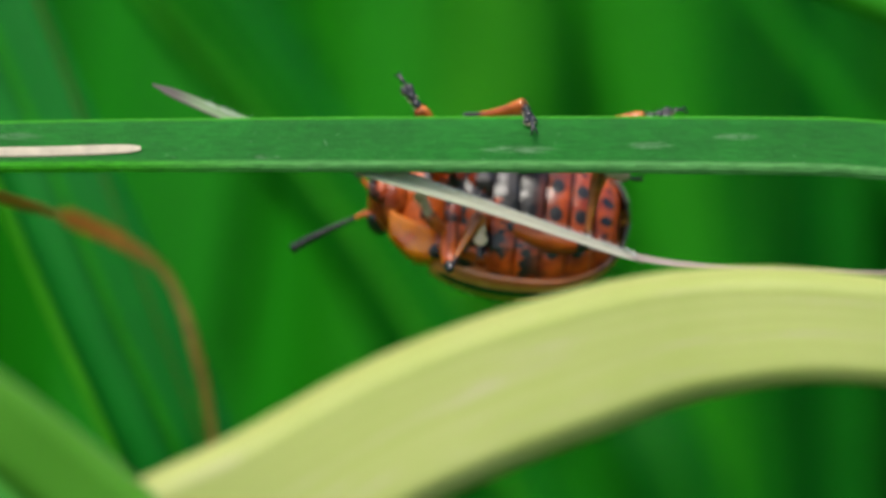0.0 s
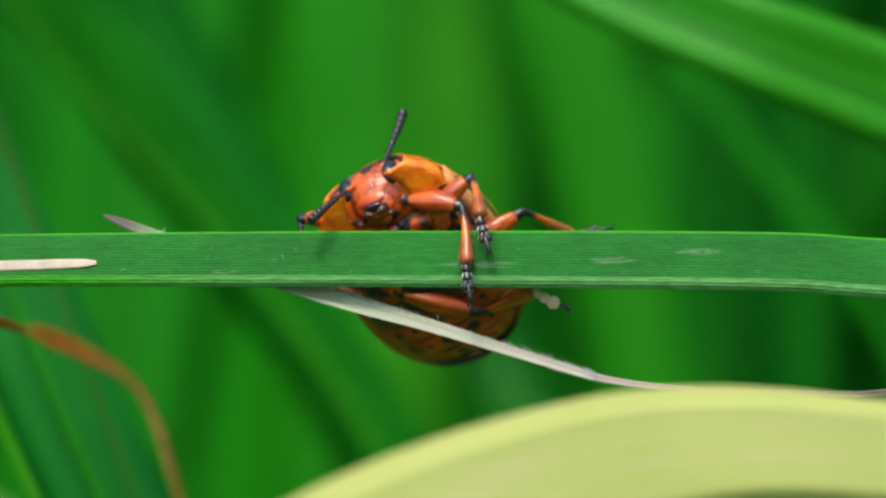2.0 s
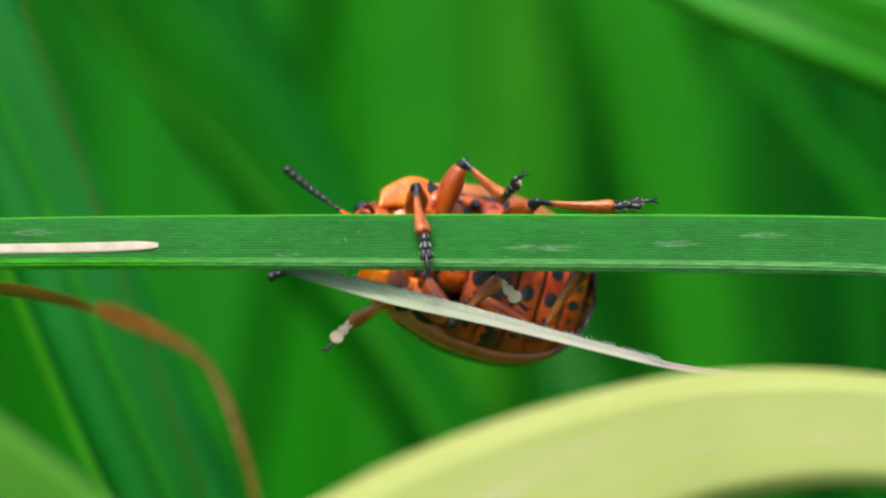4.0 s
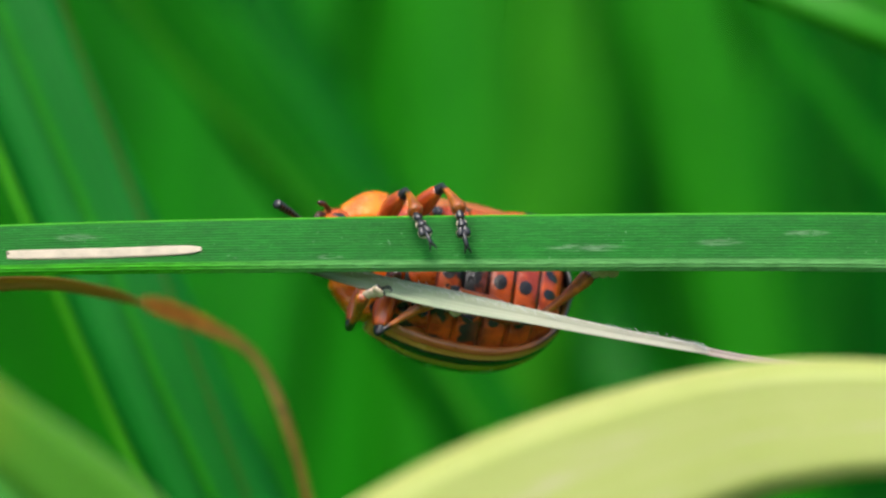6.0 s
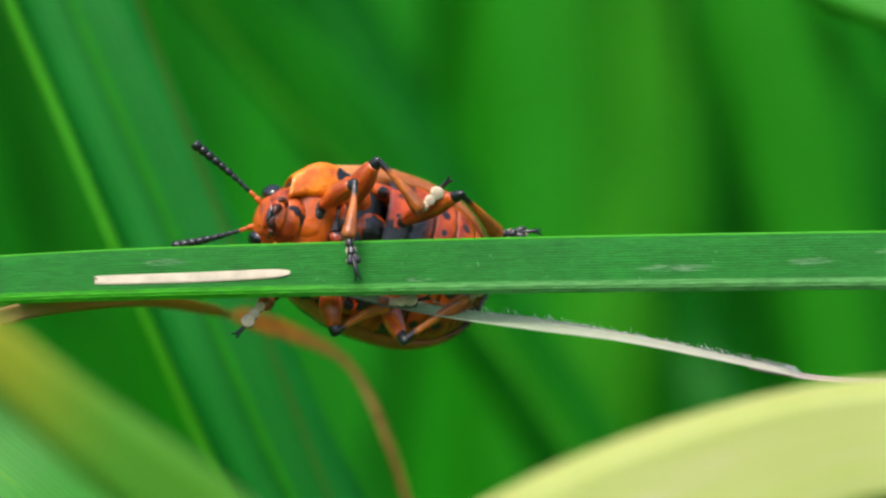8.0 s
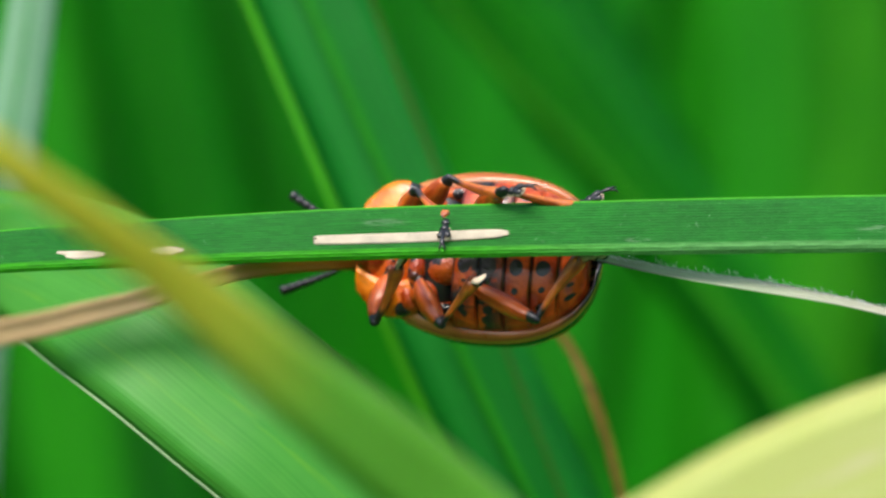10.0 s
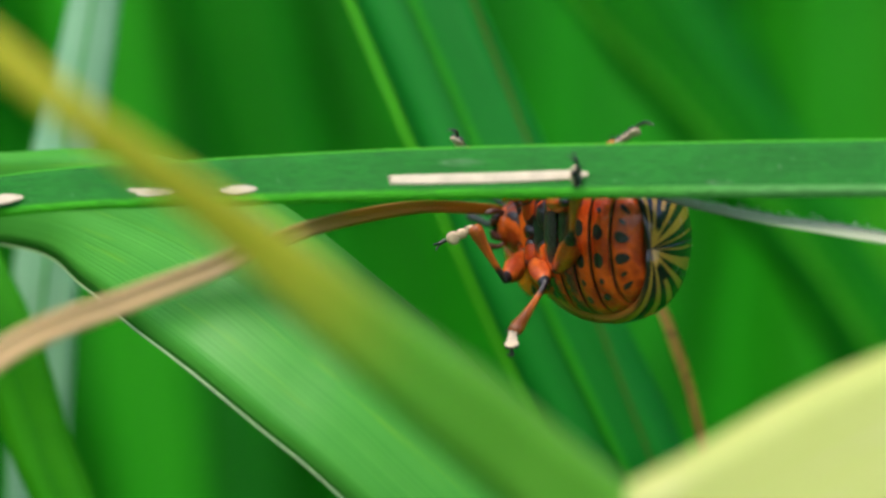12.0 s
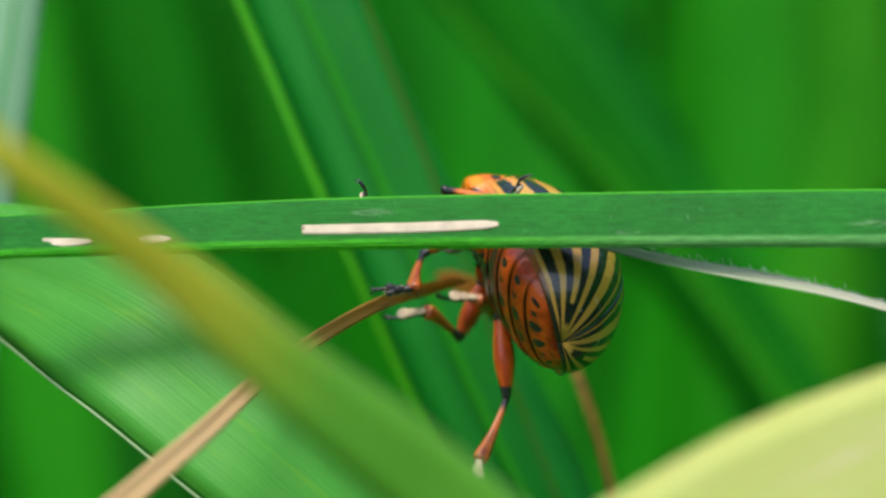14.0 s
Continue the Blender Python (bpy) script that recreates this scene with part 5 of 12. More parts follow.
    walk(legs["L1"][0], [
        (0, pose(0.00275, 0.00085, -0.00060, -24, 63, -179)),
        (0.167, pose(0.00275, 0.00085, -0.00060, -68, 46, 131)),
        (0.25, pose(0.00275, 0.00085, -0.00060, -90, 44, 102)),
        (0.291, pose(0.00275, 0.00085, -0.00060, -96, 46, 94)),
        (0.333, pose(0.00275, 0.00085, -0.00060, -99, 49, 89)),
        (0.5, pose(0.00275, 0.00085, -0.00060, -106, 58, 80)),
        (0.625, pose(0.00275, 0.00085, -0.00060, -84, 61, 84)),
        (0.75, pose(0.00275, 0.00085, -0.00060, -30, 63, 99)),
        (0.875, pose(0.00275, 0.00085, -0.00060, 22, 59, 110)),
        (1, pose(0.00275, 0.00085, -0.00060, 42, 56, 112)),
        (1.125, pose(0.00275, 0.00085, -0.00060, 39, 52, 109)),
        (1.25, pose(0.00275, 0.00085, -0.00060, 34, 42, 105)),
        (1.375, pose(0.00275, 0.00085, -0.00060, 30, 31, 102)),
        (1.5, pose(0.00275, 0.00085, -0.00060, 29, 27, 101)),
        (1.625, pose(0.00275, 0.00085, -0.00060, 30, 27, 103)),
        (1.75, pose(0.00275, 0.00085, -0.00060, 34, 27, 107)),
        (1.875, pose(0.00275, 0.00085, -0.00060, 37, 27, 111)),
        (2, pose(0.00275, 0.00085, -0.00060, 38, 27, 113)),
        (2.125, pose(0.00275, 0.00085, -0.00060, 36, 32, 108)),
        (2.25, pose(0.00275, 0.00085, -0.00060, 29, 43, 95)),
        (2.375, pose(0.00275, 0.00085, -0.00060, 17, 52, 78)),
        (2.5, pose(0.00275, 0.00085, -0.00060, 10, 55, 68)),
        (2.625, pose(0.00275, 0.00085, -0.00060, 4, 57, 66)),
        (2.75, pose(0.00275, 0.00085, -0.00060, -11, 62, 58)),
        (2.875, pose(0.00275, 0.00085, -0.00060, -30, 66, 47)),
        (3, pose(0.00275, 0.00085, -0.00060, -40, 67, 41)),
        (3.067, pose(0.00275, 0.00085, -0.00060, -66, 68, 40)),
        (3.133, pose(0.00275, 0.00085, -0.00060, -119, 70, 32)),
        (3.2, pose(0.00275, 0.00085, -0.00060, -149, 70, 27)),
        (3.375, pose(0.00275, 0.00085, -0.00060, -148, 70, 29)),
        (3.55, pose(0.00275, 0.00085, -0.00060, -143, 70, 34)),
        (3.725, pose(0.00275, 0.00085, -0.00060, -136, 69, 42)),
        (3.9, pose(0.00275, 0.00085, -0.00060, -128, 68, 50)),
        (4.075, pose(0.00275, 0.00085, -0.00060, -121, 66, 57)),
        (4.25, pose(0.00275, 0.00085, -0.00060, -115, 64, 64)),
        (4.425, pose(0.00275, 0.00085, -0.00060, -111, 62, 69)),
        (4.6, pose(0.00275, 0.00085, -0.00060, -108, 60, 72)),
        (4.775, pose(0.00275, 0.00085, -0.00060, -106, 59, 74)),
        (4.95, pose(0.00275, 0.00085, -0.00060, -105, 58, 75)),
        (5.125, pose(0.00275, 0.00085, -0.00060, -105, 57, 75)),
        (5.3, pose(0.00275, 0.00085, -0.00060, -105, 57, 75)),
        (5.367, pose(0.00275, 0.00085, -0.00060, -80, 66, 77)),
        (5.433, pose(0.00275, 0.00085, -0.00060, 5, 75, 118)),
        (5.5, pose(0.00275, 0.00085, -0.00060, 52, 70, 142)),
        (5.625, pose(0.00275, 0.00085, -0.00060, 51, 69, 142)),
        (5.75, pose(0.00275, 0.00085, -0.00060, 49, 68, 141)),
        (5.875, pose(0.00275, 0.00085, -0.00060, 47, 67, 140)),
        (6, pose(0.00275, 0.00085, -0.00060, 46, 67, 139)),
        (6.125, pose(0.00275, 0.00085, -0.00060, 43, 69, 136)),
        (6.25, pose(0.00275, 0.00085, -0.00060, 33, 72, 125)),
        (6.375, pose(0.00275, 0.00085, -0.00060, 18, 75, 110)),
        (6.5, pose(0.00275, 0.00085, -0.00060, 10, 76, 101)),
        (6.625, pose(0.00275, 0.00085, -0.00060, 12, 73, 103)),
        (6.75, pose(0.00275, 0.00085, -0.00060, 16, 66, 105)),
        (6.875, pose(0.00275, 0.00085, -0.00060, 18, 59, 106)),
        (7, pose(0.00275, 0.00085, -0.00060, 19, 56, 106)),
        (7.125, pose(0.00275, 0.00085, -0.00060, 10, 57, 98)),
        (7.25, pose(0.00275, 0.00085, -0.00060, -10, 57, 77)),
        (7.375, pose(0.00275, 0.00085, -0.00060, -28, 54, 58)),
        (7.5, pose(0.00275, 0.00085, -0.00060, -35, 51, 51)),
        (7.625, pose(0.00275, 0.00085, -0.00060, -30, 54, 56)),
        (7.75, pose(0.00275, 0.00085, -0.00060, -18, 59, 71)),
        (7.875, pose(0.00275, 0.00085, -0.00060, -1, 62, 90)),
        (8, pose(0.00275, 0.00085, -0.00060, 7, 62, 100)),
        (8.125, pose(0.00275, 0.00085, -0.00060, -2, 67, 87)),
        (8.25, pose(0.00275, 0.00085, -0.00060, -39, 73, 41)),
        (8.375, pose(0.00275, 0.00085, -0.00060, -77, 68, -6)),
        (8.5, pose(0.00275, 0.00085, -0.00060, -87, 63, -19)),
        (8.625, pose(0.00275, 0.00085, -0.00060, -93, 72, -23)),
        (8.75, pose(0.00275, 0.00085, -0.00060, 152, 85, -131)),
        (8.875, pose(0.00275, 0.00085, -0.00060, 105, 66, -171)),
        (9, pose(0.00275, 0.00085, -0.00060, 100, 57, -173)),
        (9.067, pose(0.00275, 0.00085, -0.00060, 72, 59, -176)),
        (9.133, pose(0.00275, 0.00085, -0.00060, 17, 60, 174)),
        (9.2, pose(0.00275, 0.00085, -0.00060, -12, 59, 169)),
        (9.375, pose(0.00275, 0.00085, -0.00060, -14, 59, 167)),
        (9.55, pose(0.00275, 0.00085, -0.00060, -19, 58, 160)),
        (9.725, pose(0.00275, 0.00085, -0.00060, -26, 57, 152)),
        (9.9, pose(0.00275, 0.00085, -0.00060, -33, 54, 143)),
        (10.075, pose(0.00275, 0.00085, -0.00060, -40, 50, 136)),
        (10.25, pose(0.00275, 0.00085, -0.00060, -44, 46, 129)),
        (10.425, pose(0.00275, 0.00085, -0.00060, -48, 42, 124)),
        (10.6, pose(0.00275, 0.00085, -0.00060, -51, 38, 120)),
        (10.775, pose(0.00275, 0.00085, -0.00060, -53, 35, 116)),
        (10.95, pose(0.00275, 0.00085, -0.00060, -54, 32, 114)),
        (11.125, pose(0.00275, 0.00085, -0.00060, -55, 30, 112)),
        (11.3, pose(0.00275, 0.00085, -0.00060, -55, 30, 112)),
        (11.5, pose(0.00275, 0.00085, -0.00060, -64, 31, 96)),
        (11.667, pose(0.00275, 0.00085, -0.00060, -67, 32, 91)),
        (11.833, pose(0.00275, 0.00085, -0.00060, -71, 36, 82)),
        (12, pose(0.00275, 0.00085, -0.00060, -74, 38, 78)),
        (12.167, pose(0.00275, 0.00085, -0.00060, -71, 38, 83)),
        (12.333, pose(0.00275, 0.00085, -0.00060, -59, 36, 104)),
        (12.5, pose(0.00275, 0.00085, -0.00060, -47, 34, 126)),
        (12.625, pose(0.00275, 0.00085, -0.00060, -34, 36, 113)),
        (12.75, pose(0.00275, 0.00085, -0.00060, -8, 50, 83)),
        (12.875, pose(0.00275, 0.00085, -0.00060, 13, 72, 54)),
        (13, pose(0.00275, 0.00085, -0.00060, 14, 82, 34)),
        (13.125, pose(0.00275, 0.00085, -0.00060, 38, 79, 63)),
        (13.25, pose(0.00275, 0.00085, -0.00060, 51, 68, 89)),
        (13.375, pose(0.00275, 0.00085, -0.00060, 52, 57, 102)),
        (13.5, pose(0.00275, 0.00085, -0.00060, 50, 52, 107)),
        (13.625, pose(0.00275, 0.00085, -0.00060, 58, 59, 103)),
        (13.75, pose(0.00275, 0.00085, -0.00060, 83, 76, 106)),
        (13.875, pose(0.00275, 0.00085, -0.00060, -157, 82, -157)),
        (14, pose(0.00275, 0.00085, -0.00060, -127, 76, -137)),
    ])
    walk(legs["L1"][1], [
        (0, pose(0.00170, 0.00084, -0.00265, 13, 31, 29)),
        (0.167, pose(0.00170, 0.00205, -0.00226, -24, 38, -25)),
        (0.25, pose(0.00241, 0.00247, -0.00219, -51, 36, -63)),
        (0.291, pose(0.00263, 0.00244, -0.00225, -57, 32, -72)),
        (0.333, pose(0.00277, 0.00235, -0.00234, -60, 27, -78)),
        (0.5, pose(0.00295, 0.00203, -0.00256, -63, 17, -86)),
        (0.625, pose(0.00287, 0.00195, -0.00262, -82, 25, -86)),
        (0.75, pose(0.00260, 0.00187, -0.00266, -129, 39, -95)),
        (0.875, pose(0.00234, 0.00195, -0.00258, 176, 41, -115)),
        (1, pose(0.00226, 0.00204, -0.00251, 152, 38, -123)),
        (1.125, pose(0.00228, 0.00220, -0.00240, 149, 40, -124)),
        (1.25, pose(0.00230, 0.00251, -0.00213, 144, 45, -126)),
        (1.375, pose(0.00233, 0.00277, -0.00180, 138, 50, -129)),
        (1.5, pose(0.00235, 0.00287, -0.00163, 135, 53, -131)),
        (1.625, pose(0.00228, 0.00285, -0.00164, 131, 53, -134)),
        (1.75, pose(0.00215, 0.00281, -0.00165, 123, 54, -141)),
        (1.875, pose(0.00202, 0.00276, -0.00165, 115, 54, -148)),
        (2, pose(0.00196, 0.00274, -0.00165, 111, 54, -152)),
        (2.125, pose(0.00215, 0.00270, -0.00183, 124, 51, -143)),
        (2.25, pose(0.00260, 0.00253, -0.00217, 148, 42, -130)),
        (2.375, pose(0.00305, 0.00224, -0.00241, 167, 31, -124)),
        (2.5, pose(0.00325, 0.00207, -0.00248, 174, 25, -123)),
        (2.625, pose(0.00326, 0.00198, -0.00254, 178, 24, -118)),
        (2.75, pose(0.00332, 0.00176, -0.00263, -175, 21, -109)),
        (2.875, pose(0.00340, 0.00154, -0.00269, -168, 17, -101)),
        (3, pose(0.00345, 0.00145, -0.00271, -165, 15, -98)),
        (3.067, pose(0.00341, 0.00139, -0.00274, -140, 19, -101)),
        (3.133, pose(0.00341, 0.00127, -0.00276, -91, 27, -101)),
        (3.2, pose(0.00345, 0.00121, -0.00276, -64, 31, -98)),
        (3.375, pose(0.00343, 0.00123, -0.00276, -64, 31, -98)),
        (3.55, pose(0.00341, 0.00130, -0.00276, -65, 31, -99)),
        (3.725, pose(0.00336, 0.00139, -0.00275, -65, 32, -100)),
        (3.9, pose(0.00331, 0.00150, -0.00273, -66, 32, -102)),
        (4.075, pose(0.00324, 0.00162, -0.00271, -67, 33, -104)),
        (4.25, pose(0.00319, 0.00174, -0.00268, -69, 34, -107)),
        (4.425, pose(0.00314, 0.00184, -0.00264, -70, 35, -110)),
        (4.6, pose(0.00310, 0.00193, -0.00260, -72, 37, -113)),
        (4.775, pose(0.00308, 0.00200, -0.00257, -74, 38, -116)),
        (4.95, pose(0.00307, 0.00204, -0.00254, -76, 38, -120)),
        (5.125, pose(0.00307, 0.00206, -0.00253, -78, 39, -122)),
        (5.3, pose(0.00307, 0.00207, -0.00252, -79, 39, -123)),
        (5.367, pose(0.00297, 0.00177, -0.00270, -111, 36, -118)),
        (5.433, pose(0.00246, 0.00139, -0.00282, -169, 37, -106)),
        (5.5, pose(0.00211, 0.00134, -0.00275, 159, 41, -102)),
        (5.625, pose(0.00211, 0.00136, -0.00275, 159, 41, -102)),
        (5.75, pose(0.00209, 0.00139, -0.00273, 158, 41, -101)),
        (5.875, pose(0.00207, 0.00143, -0.00272, 158, 42, -100)),
        (6, pose(0.00206, 0.00144, -0.00271, 158, 42, -100)),
        (6.125, pose(0.00215, 0.00144, -0.00274, 161, 40, -98)),
        (6.25, pose(0.00235, 0.00143, -0.00279, 168, 35, -94)),
        (6.375, pose(0.00255, 0.00141, -0.00282, 175, 30, -91)),
        (6.5, pose(0.00264, 0.00141, -0.00283, 177, 27, -90)),
        (6.625, pose(0.00260, 0.00152, -0.00280, 176, 30, -91)),
        (6.75, pose(0.00250, 0.00176, -0.00270, 172, 36, -94)),
        (6.875, pose(0.00242, 0.00200, -0.00257, 168, 41, -97)),
        (7, pose(0.00238, 0.00210, -0.00250, 165, 43, -99)),
        (7.125, pose(0.00258, 0.00209, -0.00253, 172, 41, -97)),
        (7.25, pose(0.00303, 0.00206, -0.00254, -174, 36, -92)),
        (7.375, pose(0.00346, 0.00200, -0.00246, -162, 31, -90)),
        (7.5, pose(0.00365, 0.00196, -0.00240, -156, 28, -89)),
        (7.625, pose(0.00349, 0.00197, -0.00247, -161, 28, -89)),
        (7.75, pose(0.00313, 0.00196, -0.00258, -170, 28, -89)),
        (7.875, pose(0.00275, 0.00193, -0.00263, -179, 27, -89)),
        (8, pose(0.00257, 0.00190, -0.00264, 176, 27, -88)),
        (8.125, pose(0.00280, 0.00173, -0.00272, -178, 27, -90)),
        (8.25, pose(0.00325, 0.00128, -0.00280, -166, 27, -93)),
        (8.375, pose(0.00361, 0.00076, -0.00273, -155, 27, -96)),
        (8.5, pose(0.00374, 0.00050, -0.00265, -149, 28, -98)),
        (8.625, pose(0.00340, 0.00058, -0.00279, -160, 32, -100)),
        (8.75, pose(0.00260, 0.00068, -0.00289, 175, 38, -109)),
        (8.875, pose(0.00182, 0.00071, -0.00270, 148, 40, -122)),
        (9, pose(0.00149, 0.00069, -0.00252, 135, 40, -127)),
        (9.067, pose(0.00157, 0.00077, -0.00257, 174, 33, -129)),
        (9.133, pose(0.00161, 0.00097, -0.00259, -118, 27, -141)),
        (9.2, pose(0.00157, 0.00108, -0.00256, -82, 30, -149)),
        (9.375, pose(0.00159, 0.00112, -0.00257, -81, 29, -148)),
        (9.55, pose(0.00161, 0.00125, -0.00256, -81, 29, -147)),
        (9.725, pose(0.00164, 0.00144, -0.00253, -80, 28, -145)),
        (9.9, pose(0.00167, 0.00165, -0.00247, -79, 28, -143)),
        (10.075, pose(0.00170, 0.00188, -0.00237, -78, 29, -141)),
        (10.25, pose(0.00174, 0.00208, -0.00226, -77, 30, -139)),
        (10.425, pose(0.00179, 0.00227, -0.00213, -77, 32, -139)),
        (10.6, pose(0.00185, 0.00242, -0.00201, -76, 33, -138)),
        (10.775, pose(0.00191, 0.00255, -0.00191, -77, 35, -139)),
        (10.95, pose(0.00196, 0.00263, -0.00182, -77, 36, -140)),
        (11.125, pose(0.00200, 0.00269, -0.00176, -78, 37, -140)),
        (11.3, pose(0.00201, 0.00271, -0.00174, -78, 37, -140)),
        (11.5, pose(0.00254, 0.00281, -0.00178, -70, 39, -128)),
        (11.667, pose(0.00273, 0.00279, -0.00183, -70, 45, -128)),
        (11.833, pose(0.00301, 0.00270, -0.00195, -68, 58, -125)),
        (12, pose(0.00312, 0.00261, -0.00203, -65, 65, -122)),
        (12.167, pose(0.00297, 0.00266, -0.00200, -57, 60, -113)),
        (12.333, pose(0.00230, 0.00266, -0.00195, -36, 52, -87)),
        (12.5, pose(0.00161, 0.00239, -0.00188, -18, 49, -63)),
        (12.625, pose(0.00204, 0.00256, -0.00196, -39, 60, -74)),
        (12.75, pose(0.00292, 0.00231, -0.00237, -121, 65, -134)),
        (12.875, pose(0.00317, 0.00144, -0.00278, -169, 42, -160)),
        (13, pose(0.00300, 0.00102, -0.00288, 178, 29, -161)),
        (13.125, pose(0.00295, 0.00124, -0.00286, 172, 31, -158)),
        (13.25, pose(0.00277, 0.00171, -0.00274, 160, 34, -152)),
        (13.375, pose(0.00249, 0.00208, -0.00252, 147, 39, -147)),
        (13.5, pose(0.00234, 0.00222, -0.00240, 141, 41, -145)),
        (13.625, pose(0.00248, 0.00200, -0.00257, 149, 37, -150)),
        (13.75, pose(0.00260, 0.00139, -0.00283, 166, 30, -163)),
        (13.875, pose(0.00247, 0.00073, -0.00288, -176, 26, -177)),
        (14, pose(0.00233, 0.00046, -0.00283, -167, 26, 177)),
    ])
    walk(legs["L1"][2], [
        (0, pose(0.00337, 0.00176, -0.00379, 178, 9, 53)),
        (0.167, pose(0.00328, 0.00131, -0.00363, 176, 26, 40)),
        (0.25, pose(0.00323, 0.00088, -0.00349, 179, 50, 3)),
        (0.291, pose(0.00320, 0.00065, -0.00343, -169, 55, -31)),
        (0.333, pose(0.00317, 0.00042, -0.00336, -163, 52, -57)),
        (0.5, pose(0.00309, -0.00008, -0.00323, -161, 41, -83)),
        (0.625, pose(0.00302, -0.00006, -0.00355, -165, 42, -93)),
        (0.75, pose(0.00246, 0.00014, -0.00404, -173, 43, -116)),
        (0.875, pose(0.00163, 0.00044, -0.00404, 180, 41, -139)),
        (1, pose(0.00130, 0.00057, -0.00387, 177, 39, -149)),
        (1.125, pose(0.00133, 0.00079, -0.00383, 179, 40, -148)),
        (1.25, pose(0.00139, 0.00125, -0.00371, -177, 40, -147)),
        (1.375, pose(0.00144, 0.00167, -0.00351, -173, 41, -146)),
        (1.5, pose(0.00146, 0.00185, -0.00340, -171, 41, -146)),
        (1.625, pose(0.00136, 0.00189, -0.00341, -173, 41, -147)),
        (1.75, pose(0.00113, 0.00199, -0.00344, -177, 42, -151)),
        (1.875, pose(0.00090, 0.00207, -0.00344, 179, 42, -154)),
        (2, pose(0.00080, 0.00211, -0.00343, 177, 43, -156)),
        (2.125, pose(0.00103, 0.00187, -0.00355, 180, 40, -151)),
        (2.25, pose(0.00153, 0.00127, -0.00366, -176, 35, -141)),
        (2.375, pose(0.00198, 0.00066, -0.00354, -173, 29, -132)),
        (2.5, pose(0.00216, 0.00038, -0.00343, -172, 27, -129)),
        (2.625, pose(0.00230, 0.00020, -0.00345, -168, 25, -125)),
        (2.75, pose(0.00263, -0.00019, -0.00343, -160, 19, -118)),
        (2.875, pose(0.00299, -0.00054, -0.00335, -153, 13, -111)),
        (3, pose(0.00316, -0.00068, -0.00328, -150, 11, -108)),
        (3.067, pose(0.00302, -0.00068, -0.00345, -152, 8, -111)),
        (3.133, pose(0.00303, -0.00067, -0.00378, -155, 4, -114)),
        (3.2, pose(0.00319, -0.00067, -0.00391, -156, 1, -116)),
        (3.375, pose(0.00317, -0.00065, -0.00391, -156, 2, -116)),
        (3.55, pose(0.00311, -0.00058, -0.00391, -157, 3, -115)),
        (3.725, pose(0.00303, -0.00047, -0.00391, -159, 4, -113)),
        (3.9, pose(0.00292, -0.00033, -0.00392, -161, 7, -111)),
        (4.075, pose(0.00279, -0.00018, -0.00392, -163, 9, -109)),
        (4.25, pose(0.00266, -0.00002, -0.00392, -165, 12, -107)),
        (4.425, pose(0.00253, 0.00014, -0.00392, -168, 14, -104)),
        (4.6, pose(0.00241, 0.00029, -0.00392, -171, 17, -102)),
        (4.775, pose(0.00230, 0.00042, -0.00393, -173, 19, -100)),
        (4.95, pose(0.00221, 0.00053, -0.00393, -175, 20, -98)),
        (5.125, pose(0.00215, 0.00060, -0.00393, -177, 21, -97)),
        (5.3, pose(0.00213, 0.00063, -0.00393, -178, 22, -97)),
        (5.367, pose(0.00213, 0.00018, -0.00399, -177, 16, -99)),
        (5.433, pose(0.00196, -0.00032, -0.00414, -176, 4, -102)),
        (5.5, pose(0.00176, -0.00030, -0.00420, -176, -2, -104)),
        (5.625, pose(0.00177, -0.00028, -0.00420, -174, -1, -107)),
        (5.75, pose(0.00178, -0.00025, -0.00420, -171, 2, -112)),
        (5.875, pose(0.00178, -0.00021, -0.00419, -168, 5, -118)),
        (6, pose(0.00178, -0.00019, -0.00419, -166, 6, -120)),
        (6.125, pose(0.00192, -0.00025, -0.00416, -166, 5, -117)),
        (6.25, pose(0.00223, -0.00039, -0.00406, -166, 2, -111)),
        (6.375, pose(0.00252, -0.00051, -0.00392, -166, -1, -105)),
        (6.5, pose(0.00264, -0.00056, -0.00385, -166, -3, -102)),
        (6.625, pose(0.00256, -0.00040, -0.00390, -165, -0, -102)),
        (6.75, pose(0.00238, -0.00004, -0.00399, -162, 6, -103)),
        (6.875, pose(0.00220, 0.00033, -0.00402, -159, 11, -104)),
        (7, pose(0.00212, 0.00050, -0.00402, -158, 14, -104)),
        (7.125, pose(0.00239, 0.00044, -0.00400, -158, 14, -103)),
        (7.25, pose(0.00296, 0.00027, -0.00385, -158, 13, -101)),
        (7.375, pose(0.00348, 0.00009, -0.00360, -158, 13, -98)),
        (7.5, pose(0.00369, 0.00001, -0.00344, -158, 13, -97)),
        (7.625, pose(0.00353, 0.00001, -0.00351, -158, 14, -99)),
        (7.75, pose(0.00317, -0.00000, -0.00361, -158, 18, -105)),
        (7.875, pose(0.00280, -0.00005, -0.00365, -159, 21, -111)),
        (8, pose(0.00263, -0.00007, -0.00365, -160, 22, -114)),
        (8.125, pose(0.00280, -0.00025, -0.00373, -160, 16, -116)),
        (8.25, pose(0.00314, -0.00070, -0.00380, -159, 2, -119)),
        (8.375, pose(0.00339, -0.00121, -0.00375, -158, -12, -123)),
        (8.5, pose(0.00347, -0.00144, -0.00368, -157, -18, -125)),
        (8.625, pose(0.00306, -0.00128, -0.00395, -160, -18, -121)),
        (8.75, pose(0.00202, -0.00097, -0.00425, -167, -16, -112)),
        (8.875, pose(0.00093, -0.00073, -0.00414, -174, -14, -104)),
        (9, pose(0.00046, -0.00066, -0.00395, -177, -12, -100)),
        (9.067, pose(0.00040, -0.00069, -0.00378, -177, -5, -100)),
